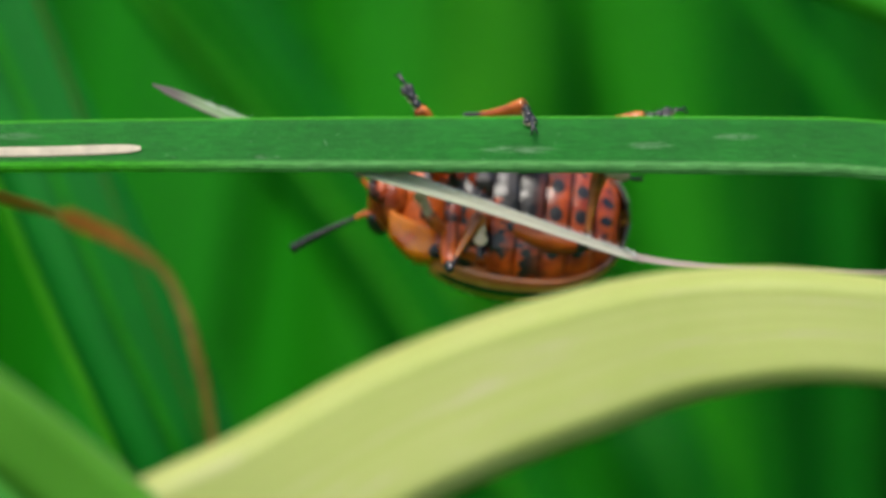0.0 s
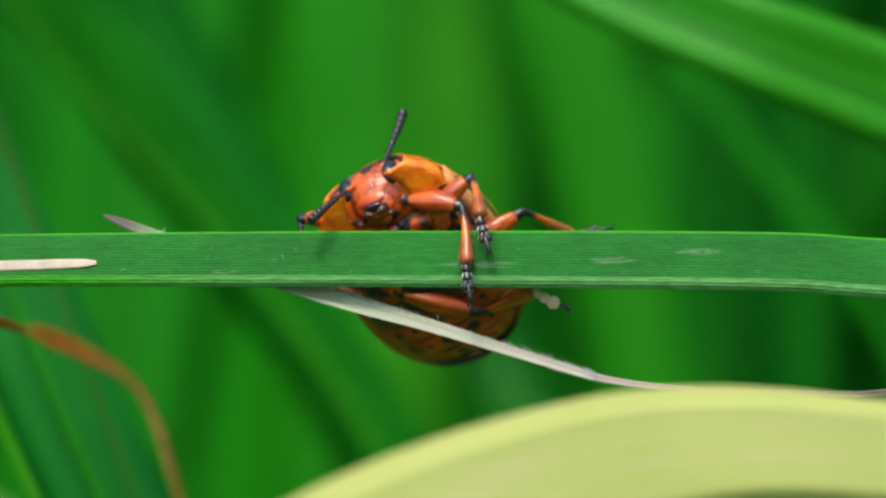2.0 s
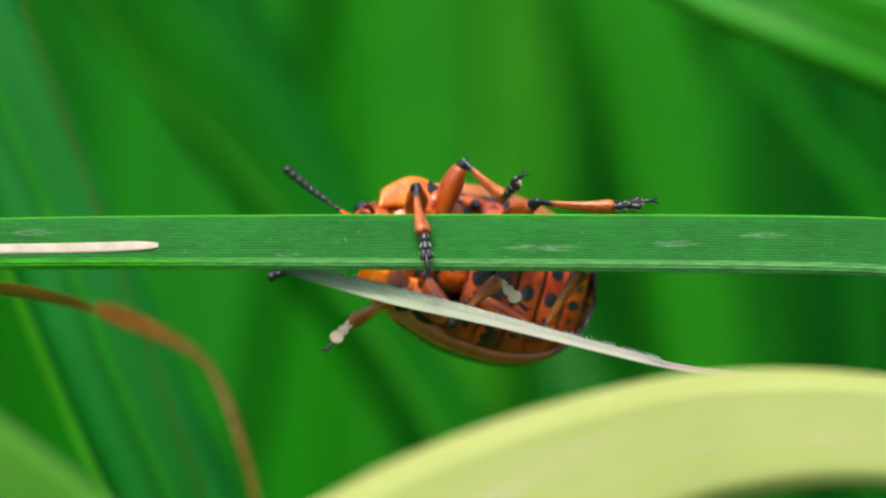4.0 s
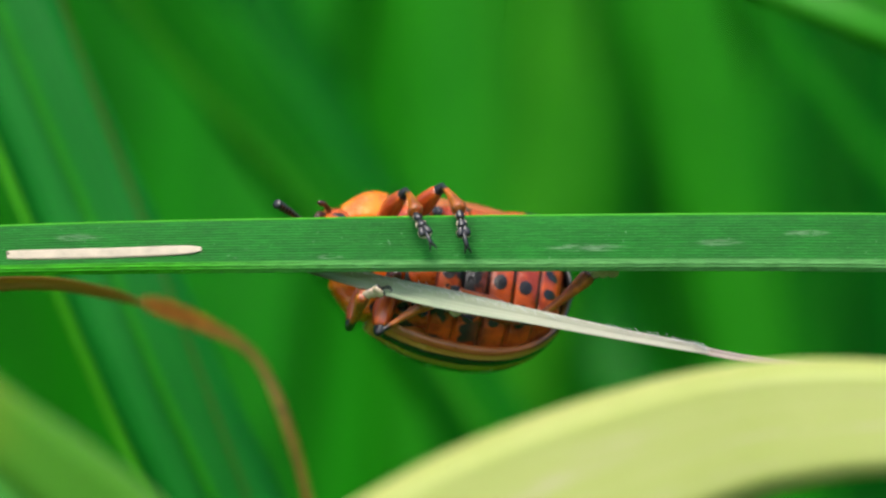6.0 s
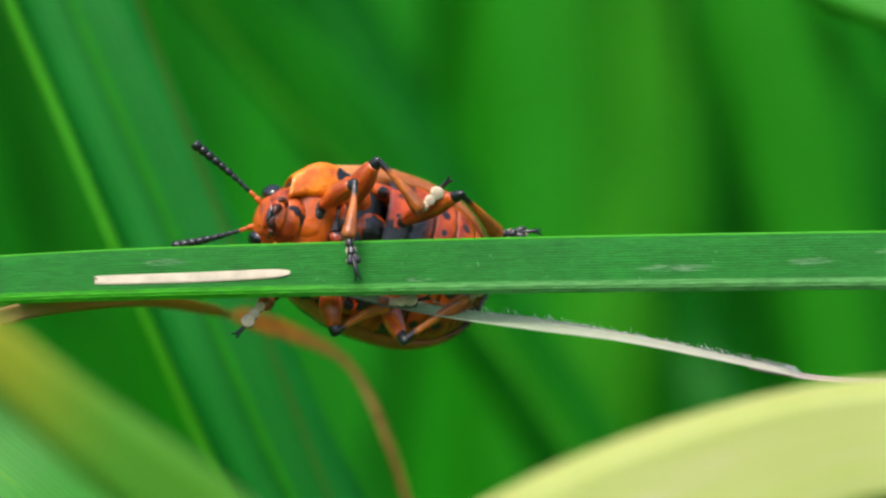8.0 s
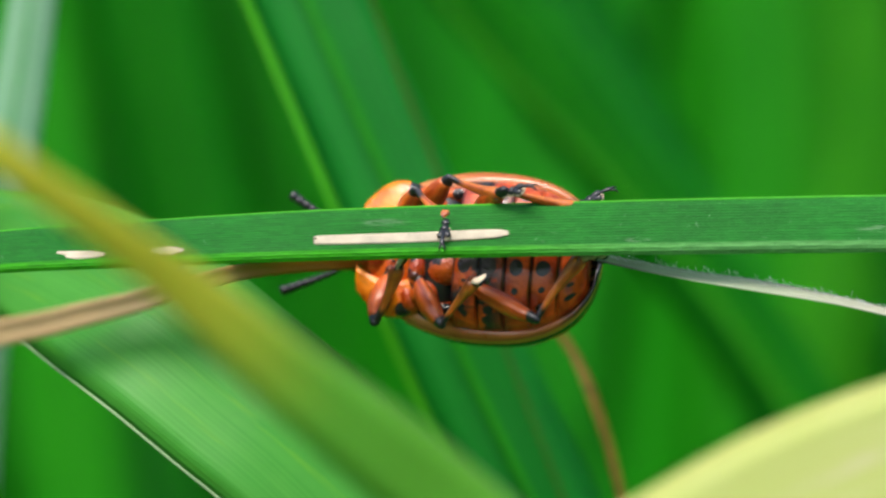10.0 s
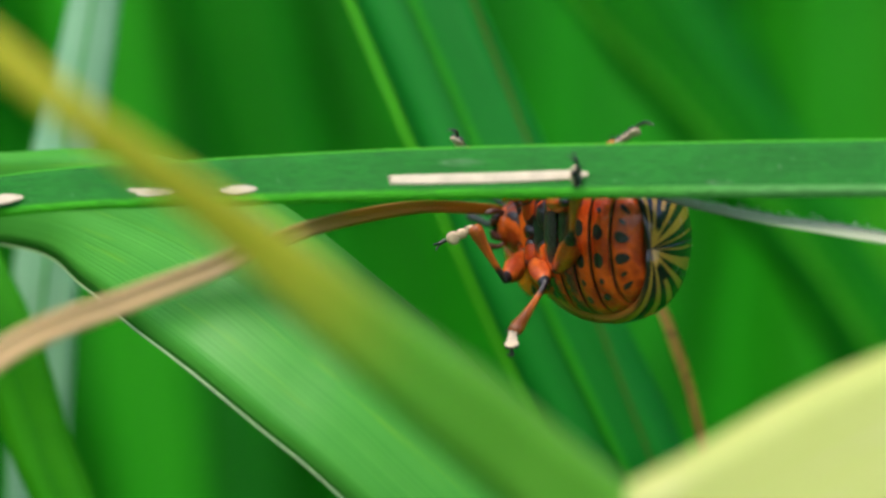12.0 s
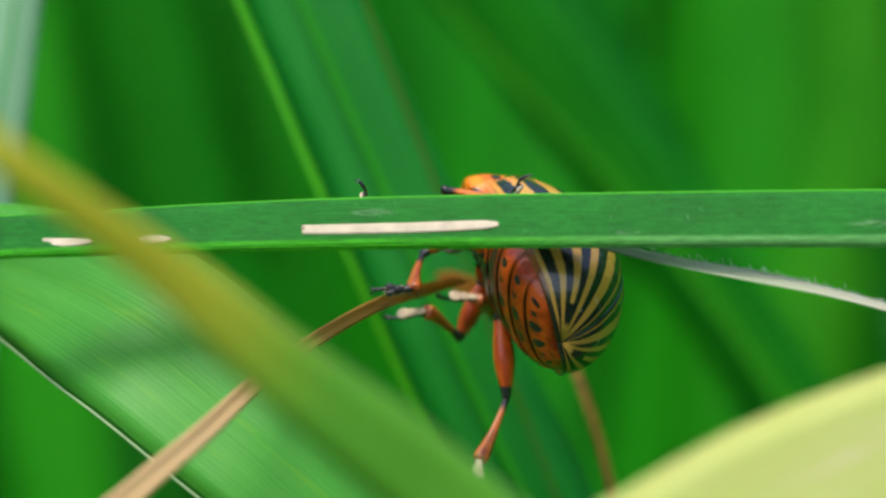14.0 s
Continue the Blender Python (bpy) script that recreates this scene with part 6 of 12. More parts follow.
        (9.133, pose(0.00006, -0.00027, -0.00360, -178, 8, -101)),
        (9.2, pose(-0.00008, 0.00008, -0.00366, -178, 14, -101)),
        (9.375, pose(-0.00006, 0.00011, -0.00366, -178, 16, -101)),
        (9.55, pose(-0.00002, 0.00019, -0.00362, -179, 19, -101)),
        (9.725, pose(0.00004, 0.00032, -0.00358, -180, 24, -100)),
        (9.9, pose(0.00011, 0.00047, -0.00351, 179, 31, -100)),
        (10.075, pose(0.00019, 0.00065, -0.00345, 177, 40, -98)),
        (10.25, pose(0.00028, 0.00084, -0.00337, 176, 51, -97)),
        (10.425, pose(0.00037, 0.00102, -0.00330, 177, 61, -94)),
        (10.6, pose(0.00046, 0.00119, -0.00323, -180, 70, -90)),
        (10.775, pose(0.00053, 0.00134, -0.00317, -172, 77, -83)),
        (10.95, pose(0.00059, 0.00147, -0.00312, -160, 81, -72)),
        (11.125, pose(0.00063, 0.00155, -0.00308, -144, 84, -56)),
        (11.3, pose(0.00064, 0.00158, -0.00307, -136, 85, -48)),
        (11.5, pose(0.00147, 0.00145, -0.00318, -19, 78, 70)),
        (11.667, pose(0.00177, 0.00155, -0.00340, -10, 79, 80)),
        (11.833, pose(0.00233, 0.00172, -0.00382, 14, 81, 105)),
        (12, pose(0.00262, 0.00181, -0.00404, 28, 81, 120)),
        (12.167, pose(0.00254, 0.00163, -0.00392, 48, 82, 141)),
        (12.333, pose(0.00236, 0.00128, -0.00368, 87, 80, -178)),
        (12.5, pose(0.00227, 0.00108, -0.00356, 100, 78, -164)),
        (12.625, pose(0.00235, 0.00149, -0.00388, 103, 79, -154)),
        (12.75, pose(0.00226, 0.00164, -0.00438, 113, 81, -127)),
        (12.875, pose(0.00162, 0.00087, -0.00426, 131, 82, -93)),
        (13, pose(0.00117, 0.00038, -0.00397, 140, 82, -76)),
        (13.125, pose(0.00118, 0.00052, -0.00398, 143, 84, -74)),
        (13.25, pose(0.00114, 0.00084, -0.00398, -155, 89, -13)),
        (13.375, pose(0.00103, 0.00114, -0.00391, -57, 85, 83)),
        (13.5, pose(0.00097, 0.00126, -0.00386, -53, 83, 87)),
        (13.625, pose(0.00093, 0.00111, -0.00390, -68, 82, 70)),
        (13.75, pose(0.00075, 0.00082, -0.00393, -86, 78, 47)),
        (13.875, pose(0.00048, 0.00062, -0.00385, -94, 73, 34)),
        (14, pose(0.00034, 0.00057, -0.00379, -96, 71, 30)),
    ])
    walk(legs["L2"][0], [
        (0, pose(0.00175, 0.00105, -0.00090, 83, 64, 96)),
        (0.167, pose(0.00175, 0.00105, -0.00090, 80, 63, 92)),
        (0.333, pose(0.00175, 0.00105, -0.00090, 76, 63, 88)),
        (0.5, pose(0.00175, 0.00105, -0.00090, 75, 62, 87)),
        (0.625, pose(0.00175, 0.00105, -0.00090, 62, 53, 82)),
        (0.75, pose(0.00175, 0.00105, -0.00090, 41, 32, 82)),
        (0.875, pose(0.00175, 0.00105, -0.00090, 24, 13, 89)),
        (1, pose(0.00175, 0.00105, -0.00090, 16, 5, 94)),
        (1.125, pose(0.00175, 0.00105, -0.00090, 14, 4, 93)),
        (1.25, pose(0.00175, 0.00105, -0.00090, 11, 2, 89)),
        (1.375, pose(0.00175, 0.00105, -0.00090, 7, 0, 86)),
        (1.5, pose(0.00175, 0.00105, -0.00090, 6, -1, 85)),
        (1.625, pose(0.00175, 0.00105, -0.00090, 6, -3, 84)),
        (1.75, pose(0.00175, 0.00105, -0.00090, 8, -7, 82)),
        (1.875, pose(0.00175, 0.00105, -0.00090, 9, -11, 81)),
        (2, pose(0.00175, 0.00105, -0.00090, 10, -13, 80)),
        (2.125, pose(0.00175, 0.00105, -0.00090, 10, -12, 82)),
        (2.25, pose(0.00175, 0.00105, -0.00090, 12, -9, 87)),
        (2.375, pose(0.00175, 0.00105, -0.00090, 15, -7, 93)),
        (2.5, pose(0.00175, 0.00105, -0.00090, 16, -6, 95)),
        (2.625, pose(0.00175, 0.00105, -0.00090, 30, 0, 89)),
        (2.75, pose(0.00175, 0.00105, -0.00090, 60, 19, 81)),
        (2.875, pose(0.00175, 0.00105, -0.00090, 93, 38, 84)),
        (3, pose(0.00175, 0.00105, -0.00090, 111, 46, 91)),
        (3.067, pose(0.00175, 0.00105, -0.00090, 101, 38, 92)),
        (3.133, pose(0.00175, 0.00105, -0.00090, 84, 26, 97)),
        (3.2, pose(0.00175, 0.00105, -0.00090, 75, 20, 102)),
        (3.375, pose(0.00175, 0.00105, -0.00090, 74, 20, 101)),
        (3.55, pose(0.00175, 0.00105, -0.00090, 74, 22, 100)),
        (3.725, pose(0.00175, 0.00105, -0.00090, 73, 24, 98)),
        (3.9, pose(0.00175, 0.00105, -0.00090, 72, 26, 94)),
        (4.075, pose(0.00175, 0.00105, -0.00090, 70, 30, 89)),
        (4.25, pose(0.00175, 0.00105, -0.00090, 66, 34, 83)),
        (4.425, pose(0.00175, 0.00105, -0.00090, 62, 40, 76)),
        (4.6, pose(0.00175, 0.00105, -0.00090, 56, 46, 67)),
        (4.775, pose(0.00175, 0.00105, -0.00090, 49, 51, 57)),
        (4.95, pose(0.00175, 0.00105, -0.00090, 43, 56, 49)),
        (5.125, pose(0.00175, 0.00105, -0.00090, 38, 59, 43)),
        (5.3, pose(0.00175, 0.00105, -0.00090, 36, 60, 41)),
        (5.367, pose(0.00175, 0.00105, -0.00090, 37, 61, 55)),
        (5.433, pose(0.00175, 0.00105, -0.00090, 39, 61, 82)),
        (5.5, pose(0.00175, 0.00105, -0.00090, 41, 62, 96)),
        (5.625, pose(0.00175, 0.00105, -0.00090, 43, 62, 103)),
        (5.75, pose(0.00175, 0.00105, -0.00090, 47, 62, 119)),
        (5.875, pose(0.00175, 0.00105, -0.00090, 51, 62, 135)),
        (6, pose(0.00175, 0.00105, -0.00090, 53, 61, 142)),
        (6.125, pose(0.00175, 0.00105, -0.00090, 55, 60, 146)),
        (6.25, pose(0.00175, 0.00105, -0.00090, 60, 58, 153)),
        (6.375, pose(0.00175, 0.00105, -0.00090, 65, 56, 159)),
        (6.5, pose(0.00175, 0.00105, -0.00090, 66, 54, 161)),
        (6.625, pose(0.00175, 0.00105, -0.00090, 53, 51, 146)),
        (6.75, pose(0.00175, 0.00105, -0.00090, 34, 37, 121)),
        (6.875, pose(0.00175, 0.00105, -0.00090, 25, 20, 106)),
        (7, pose(0.00175, 0.00105, -0.00090, 23, 12, 100)),
        (7.125, pose(0.00175, 0.00105, -0.00090, 24, 18, 102)),
        (7.25, pose(0.00175, 0.00105, -0.00090, 28, 32, 109)),
        (7.375, pose(0.00175, 0.00105, -0.00090, 35, 45, 118)),
        (7.5, pose(0.00175, 0.00105, -0.00090, 40, 50, 124)),
        (7.625, pose(0.00175, 0.00105, -0.00090, 41, 48, 118)),
        (7.75, pose(0.00175, 0.00105, -0.00090, 45, 43, 105)),
        (7.875, pose(0.00175, 0.00105, -0.00090, 50, 38, 92)),
        (8, pose(0.00175, 0.00105, -0.00090, 52, 37, 86)),
        (8.125, pose(0.00175, 0.00105, -0.00090, 55, 44, 98)),
        (8.25, pose(0.00175, 0.00105, -0.00090, 72, 58, 133)),
        (8.375, pose(0.00175, 0.00105, -0.00090, 105, 60, -176)),
        (8.5, pose(0.00175, 0.00105, -0.00090, 118, 57, -155)),
        (8.625, pose(0.00175, 0.00105, -0.00090, 106, 59, -169)),
        (8.75, pose(0.00175, 0.00105, -0.00090, 78, 57, 159)),
        (8.875, pose(0.00175, 0.00105, -0.00090, 58, 48, 134)),
        (9, pose(0.00175, 0.00105, -0.00090, 52, 43, 126)),
        (9.067, pose(0.00175, 0.00105, -0.00090, 70, 50, 130)),
        (9.133, pose(0.00175, 0.00105, -0.00090, 114, 58, 148)),
        (9.2, pose(0.00175, 0.00105, -0.00090, 141, 58, 162)),
        (9.375, pose(0.00175, 0.00105, -0.00090, 140, 57, 160)),
        (9.55, pose(0.00175, 0.00105, -0.00090, 135, 56, 154)),
        (9.725, pose(0.00175, 0.00105, -0.00090, 129, 53, 147)),
        (9.9, pose(0.00175, 0.00105, -0.00090, 123, 48, 140)),
        (10.075, pose(0.00175, 0.00105, -0.00090, 120, 40, 134)),
        (10.25, pose(0.00175, 0.00105, -0.00090, 118, 32, 131)),
        (10.425, pose(0.00175, 0.00105, -0.00090, 117, 24, 129)),
        (10.6, pose(0.00175, 0.00105, -0.00090, 117, 17, 129)),
        (10.775, pose(0.00175, 0.00105, -0.00090, 117, 12, 129)),
        (10.95, pose(0.00175, 0.00105, -0.00090, 118, 10, 131)),
        (11.125, pose(0.00175, 0.00105, -0.00090, 118, 8, 132)),
        (11.3, pose(0.00175, 0.00105, -0.00090, 118, 8, 133)),
        (11.5, pose(0.00175, 0.00105, -0.00090, 115, 14, 117)),
        (11.667, pose(0.00175, 0.00105, -0.00090, 115, 21, 116)),
        (11.833, pose(0.00175, 0.00105, -0.00090, 118, 39, 121)),
        (12, pose(0.00175, 0.00105, -0.00090, 116, 45, 117)),
        (12.125, pose(0.00175, 0.00105, -0.00090, 96, 39, 104)),
        (12.25, pose(0.00175, 0.00105, -0.00090, 63, 18, 90)),
        (12.375, pose(0.00175, 0.00105, -0.00090, 38, -7, 89)),
        (12.5, pose(0.00175, 0.00105, -0.00090, 26, -17, 92)),
        (12.625, pose(0.00175, 0.00105, -0.00090, 39, -6, 95)),
        (12.75, pose(0.00175, 0.00105, -0.00090, 72, 15, 110)),
        (12.875, pose(0.00175, 0.00105, -0.00090, 112, 23, 136)),
        (13, pose(0.00175, 0.00105, -0.00090, 130, 21, 148)),
        (13.167, pose(0.00175, 0.00105, -0.00090, 127, 20, 139)),
        (13.333, pose(0.00175, 0.00105, -0.00090, 114, 6, 106)),
        (13.5, pose(0.00175, 0.00105, -0.00090, 112, -1, 95)),
        (13.667, pose(0.00175, 0.00105, -0.00090, 113, 7, 97)),
        (13.833, pose(0.00175, 0.00105, -0.00090, 115, 30, 101)),
        (14, pose(0.00175, 0.00105, -0.00090, 117, 46, 102)),
    ])
    walk(legs["L2"][1], [
        (0, pose(0.00163, 0.00210, -0.00306, -30, 29, 178)),
        (0.167, pose(0.00171, 0.00212, -0.00305, -27, 28, -175)),
        (0.333, pose(0.00179, 0.00216, -0.00303, -22, 27, -164)),
        (0.5, pose(0.00180, 0.00216, -0.00303, -20, 26, -158)),
        (0.625, pose(0.00195, 0.00247, -0.00282, -4, 32, -166)),
        (0.75, pose(0.00203, 0.00306, -0.00219, 34, 50, -173)),
        (0.875, pose(0.00178, 0.00339, -0.00143, 93, 67, -154)),
        (1, pose(0.00157, 0.00344, -0.00109, 133, 68, -132)),
        (1.125, pose(0.00163, 0.00344, -0.00106, 136, 70, -130)),
        (1.25, pose(0.00177, 0.00345, -0.00099, 143, 72, -127)),
        (1.375, pose(0.00191, 0.00344, -0.00091, 151, 75, -122)),
        (1.5, pose(0.00197, 0.00344, -0.00087, 155, 76, -119)),
        (1.625, pose(0.00200, 0.00343, -0.00078, 150, 77, -125)),
        (1.75, pose(0.00207, 0.00341, -0.00060, 136, 79, -140)),
        (1.875, pose(0.00214, 0.00337, -0.00042, 116, 80, -162)),
        (2, pose(0.00217, 0.00335, -0.00034, 106, 80, -172)),
        (2.125, pose(0.00208, 0.00337, -0.00039, 102, 79, -173)),
        (2.25, pose(0.00186, 0.00341, -0.00051, 96, 77, -175)),
        (2.375, pose(0.00165, 0.00343, -0.00061, 91, 75, -175)),
        (2.5, pose(0.00154, 0.00343, -0.00065, 89, 74, -175)),
        (2.625, pose(0.00181, 0.00345, -0.00092, 102, 58, -165)),
        (2.75, pose(0.00212, 0.00330, -0.00166, 113, 20, -164)),
        (2.875, pose(0.00195, 0.00293, -0.00238, 122, -17, -169)),
        (3, pose(0.00174, 0.00273, -0.00261, 129, -33, -175)),
        (3.067, pose(0.00169, 0.00293, -0.00239, 86, -28, -145)),
        (3.133, pose(0.00147, 0.00319, -0.00195, 27, 14, -124)),
        (3.2, pose(0.00129, 0.00326, -0.00172, -5, 39, -133)),
        (3.375, pose(0.00131, 0.00326, -0.00174, -5, 39, -133)),
        (3.55, pose(0.00137, 0.00325, -0.00178, -6, 39, -134)),
        (3.725, pose(0.00146, 0.00323, -0.00186, -7, 38, -136)),
        (3.9, pose(0.00160, 0.00320, -0.00196, -9, 37, -139)),
        (4.075, pose(0.00177, 0.00313, -0.00209, -12, 36, -144)),
        (4.25, pose(0.00198, 0.00302, -0.00225, -15, 34, -150)),
        (4.425, pose(0.00221, 0.00284, -0.00243, -19, 31, -158)),
        (4.6, pose(0.00241, 0.00259, -0.00261, -24, 28, -166)),
        (4.775, pose(0.00256, 0.00231, -0.00278, -28, 26, -175)),
        (4.95, pose(0.00263, 0.00206, -0.00289, -31, 24, 178)),
        (5.125, pose(0.00265, 0.00190, -0.00296, -33, 24, 174)),
        (5.3, pose(0.00266, 0.00184, -0.00298, -33, 24, 172)),
        (5.367, pose(0.00243, 0.00201, -0.00299, 8, 42, 175)),
        (5.433, pose(0.00192, 0.00219, -0.00301, 114, 46, -140)),
        (5.5, pose(0.00163, 0.00219, -0.00301, 159, 29, -132)),
        (5.625, pose(0.00149, 0.00215, -0.00302, 157, 31, -128)),
        (5.75, pose(0.00120, 0.00203, -0.00302, 154, 35, -120)),
        (5.875, pose(0.00094, 0.00185, -0.00301, 151, 39, -112)),
        (6, pose(0.00084, 0.00175, -0.00301, 150, 41, -108)),
        (6.125, pose(0.00077, 0.00172, -0.00299, 146, 43, -111)),
        (6.25, pose(0.00063, 0.00163, -0.00294, 137, 47, -118)),
        (6.375, pose(0.00049, 0.00154, -0.00288, 127, 50, -127)),
        (6.5, pose(0.00043, 0.00150, -0.00285, 122, 51, -132)),
        (6.625, pose(0.00050, 0.00190, -0.00276, 126, 51, -129)),
        (6.75, pose(0.00076, 0.00268, -0.00236, 134, 50, -121)),
        (6.875, pose(0.00115, 0.00322, -0.00173, 142, 49, -115)),
        (7, pose(0.00135, 0.00336, -0.00140, 146, 48, -112)),
        (7.125, pose(0.00126, 0.00328, -0.00165, 144, 50, -115)),
        (7.25, pose(0.00109, 0.00298, -0.00216, 138, 55, -124)),
        (7.375, pose(0.00094, 0.00255, -0.00259, 130, 58, -134)),
        (7.5, pose(0.00089, 0.00233, -0.00274, 125, 60, -139)),
        (7.625, pose(0.00100, 0.00248, -0.00267, 128, 53, -140)),
        (7.75, pose(0.00130, 0.00276, -0.00253, 132, 38, -141)),
        (7.875, pose(0.00168, 0.00293, -0.00239, 136, 23, -144)),
        (8, pose(0.00187, 0.00297, -0.00234, 138, 17, -146)),
        (8.125, pose(0.00151, 0.00275, -0.00257, 137, 22, -145)),
        (8.25, pose(0.00087, 0.00198, -0.00293, 134, 34, -143)),
        (8.375, pose(0.00056, 0.00097, -0.00298, 131, 45, -141)),
        (8.5, pose(0.00055, 0.00049, -0.00290, 130, 51, -140)),
        (8.625, pose(0.00052, 0.00081, -0.00295, 133, 47, -135)),
        (8.75, pose(0.00053, 0.00152, -0.00291, 137, 39, -126)),
        (8.875, pose(0.00064, 0.00219, -0.00270, 140, 31, -119)),
        (9, pose(0.00073, 0.00247, -0.00254, 140, 27, -116)),
        (9.067, pose(0.00076, 0.00224, -0.00274, 99, 39, -123)),
        (9.133, pose(0.00066, 0.00172, -0.00293, 10, 39, -153)),
        (9.2, pose(0.00053, 0.00145, -0.00293, -31, 27, -160)),
        (9.375, pose(0.00054, 0.00150, -0.00292, -31, 26, -160)),
        (9.55, pose(0.00055, 0.00164, -0.00289, -31, 24, -160)),
        (9.725, pose(0.00055, 0.00184, -0.00282, -31, 21, -161)),
        (9.9, pose(0.00052, 0.00209, -0.00268, -31, 19, -162)),
        (10.075, pose(0.00047, 0.00236, -0.00245, -32, 19, -163)),
        (10.25, pose(0.00042, 0.00259, -0.00216, -33, 20, -166)),
        (10.425, pose(0.00036, 0.00275, -0.00186, -34, 21, -170)),
        (10.6, pose(0.00031, 0.00284, -0.00161, -37, 22, -176)),
        (10.775, pose(0.00026, 0.00286, -0.00142, -39, 21, 177)),
        (10.95, pose(0.00021, 0.00285, -0.00130, -41, 20, 171)),
        (11.125, pose(0.00016, 0.00282, -0.00123, -43, 18, 167)),
        (11.3, pose(0.00014, 0.00280, -0.00122, -43, 18, 165)),
        (11.5, pose(0.00068, 0.00311, -0.00150, -41, 37, 167)),
        (11.667, pose(0.00075, 0.00306, -0.00174, -43, 44, 164)),
        (11.833, pose(0.00081, 0.00265, -0.00242, -60, 52, 141)),
        (12, pose(0.00098, 0.00256, -0.00260, -65, 57, 135)),
        (12.125, pose(0.00129, 0.00286, -0.00241, -47, 56, 137)),
        (12.25, pose(0.00175, 0.00333, -0.00164, -10, 53, 137)),
        (12.375, pose(0.00179, 0.00343, -0.00062, 24, 50, 135)),
        (12.5, pose(0.00166, 0.00334, -0.00018, 40, 50, 133)),
        (12.625, pose(0.00154, 0.00343, -0.00065, 24, 43, 134)),
        (12.75, pose(0.00096, 0.00323, -0.00152, -7, 32, 144)),
        (12.875, pose(0.00016, 0.00259, -0.00183, -37, 26, 158)),
        (13, pose(-0.00016, 0.00223, -0.00174, -51, 25, 165)),
        (13.167, pose(0.00004, 0.00253, -0.00171, -53, 28, 161)),
        (13.333, pose(0.00109, 0.00334, -0.00115, -49, 37, 168)),
        (13.5, pose(0.00155, 0.00344, -0.00087, -54, 42, 161)),
        (13.667, pose(0.00147, 0.00342, -0.00119, -56, 53, 158)),
        (13.833, pose(0.00137, 0.00309, -0.00211, -76, 63, 134)),
        (14, pose(0.00139, 0.00267, -0.00263, -93, 61, 114)),
    ])
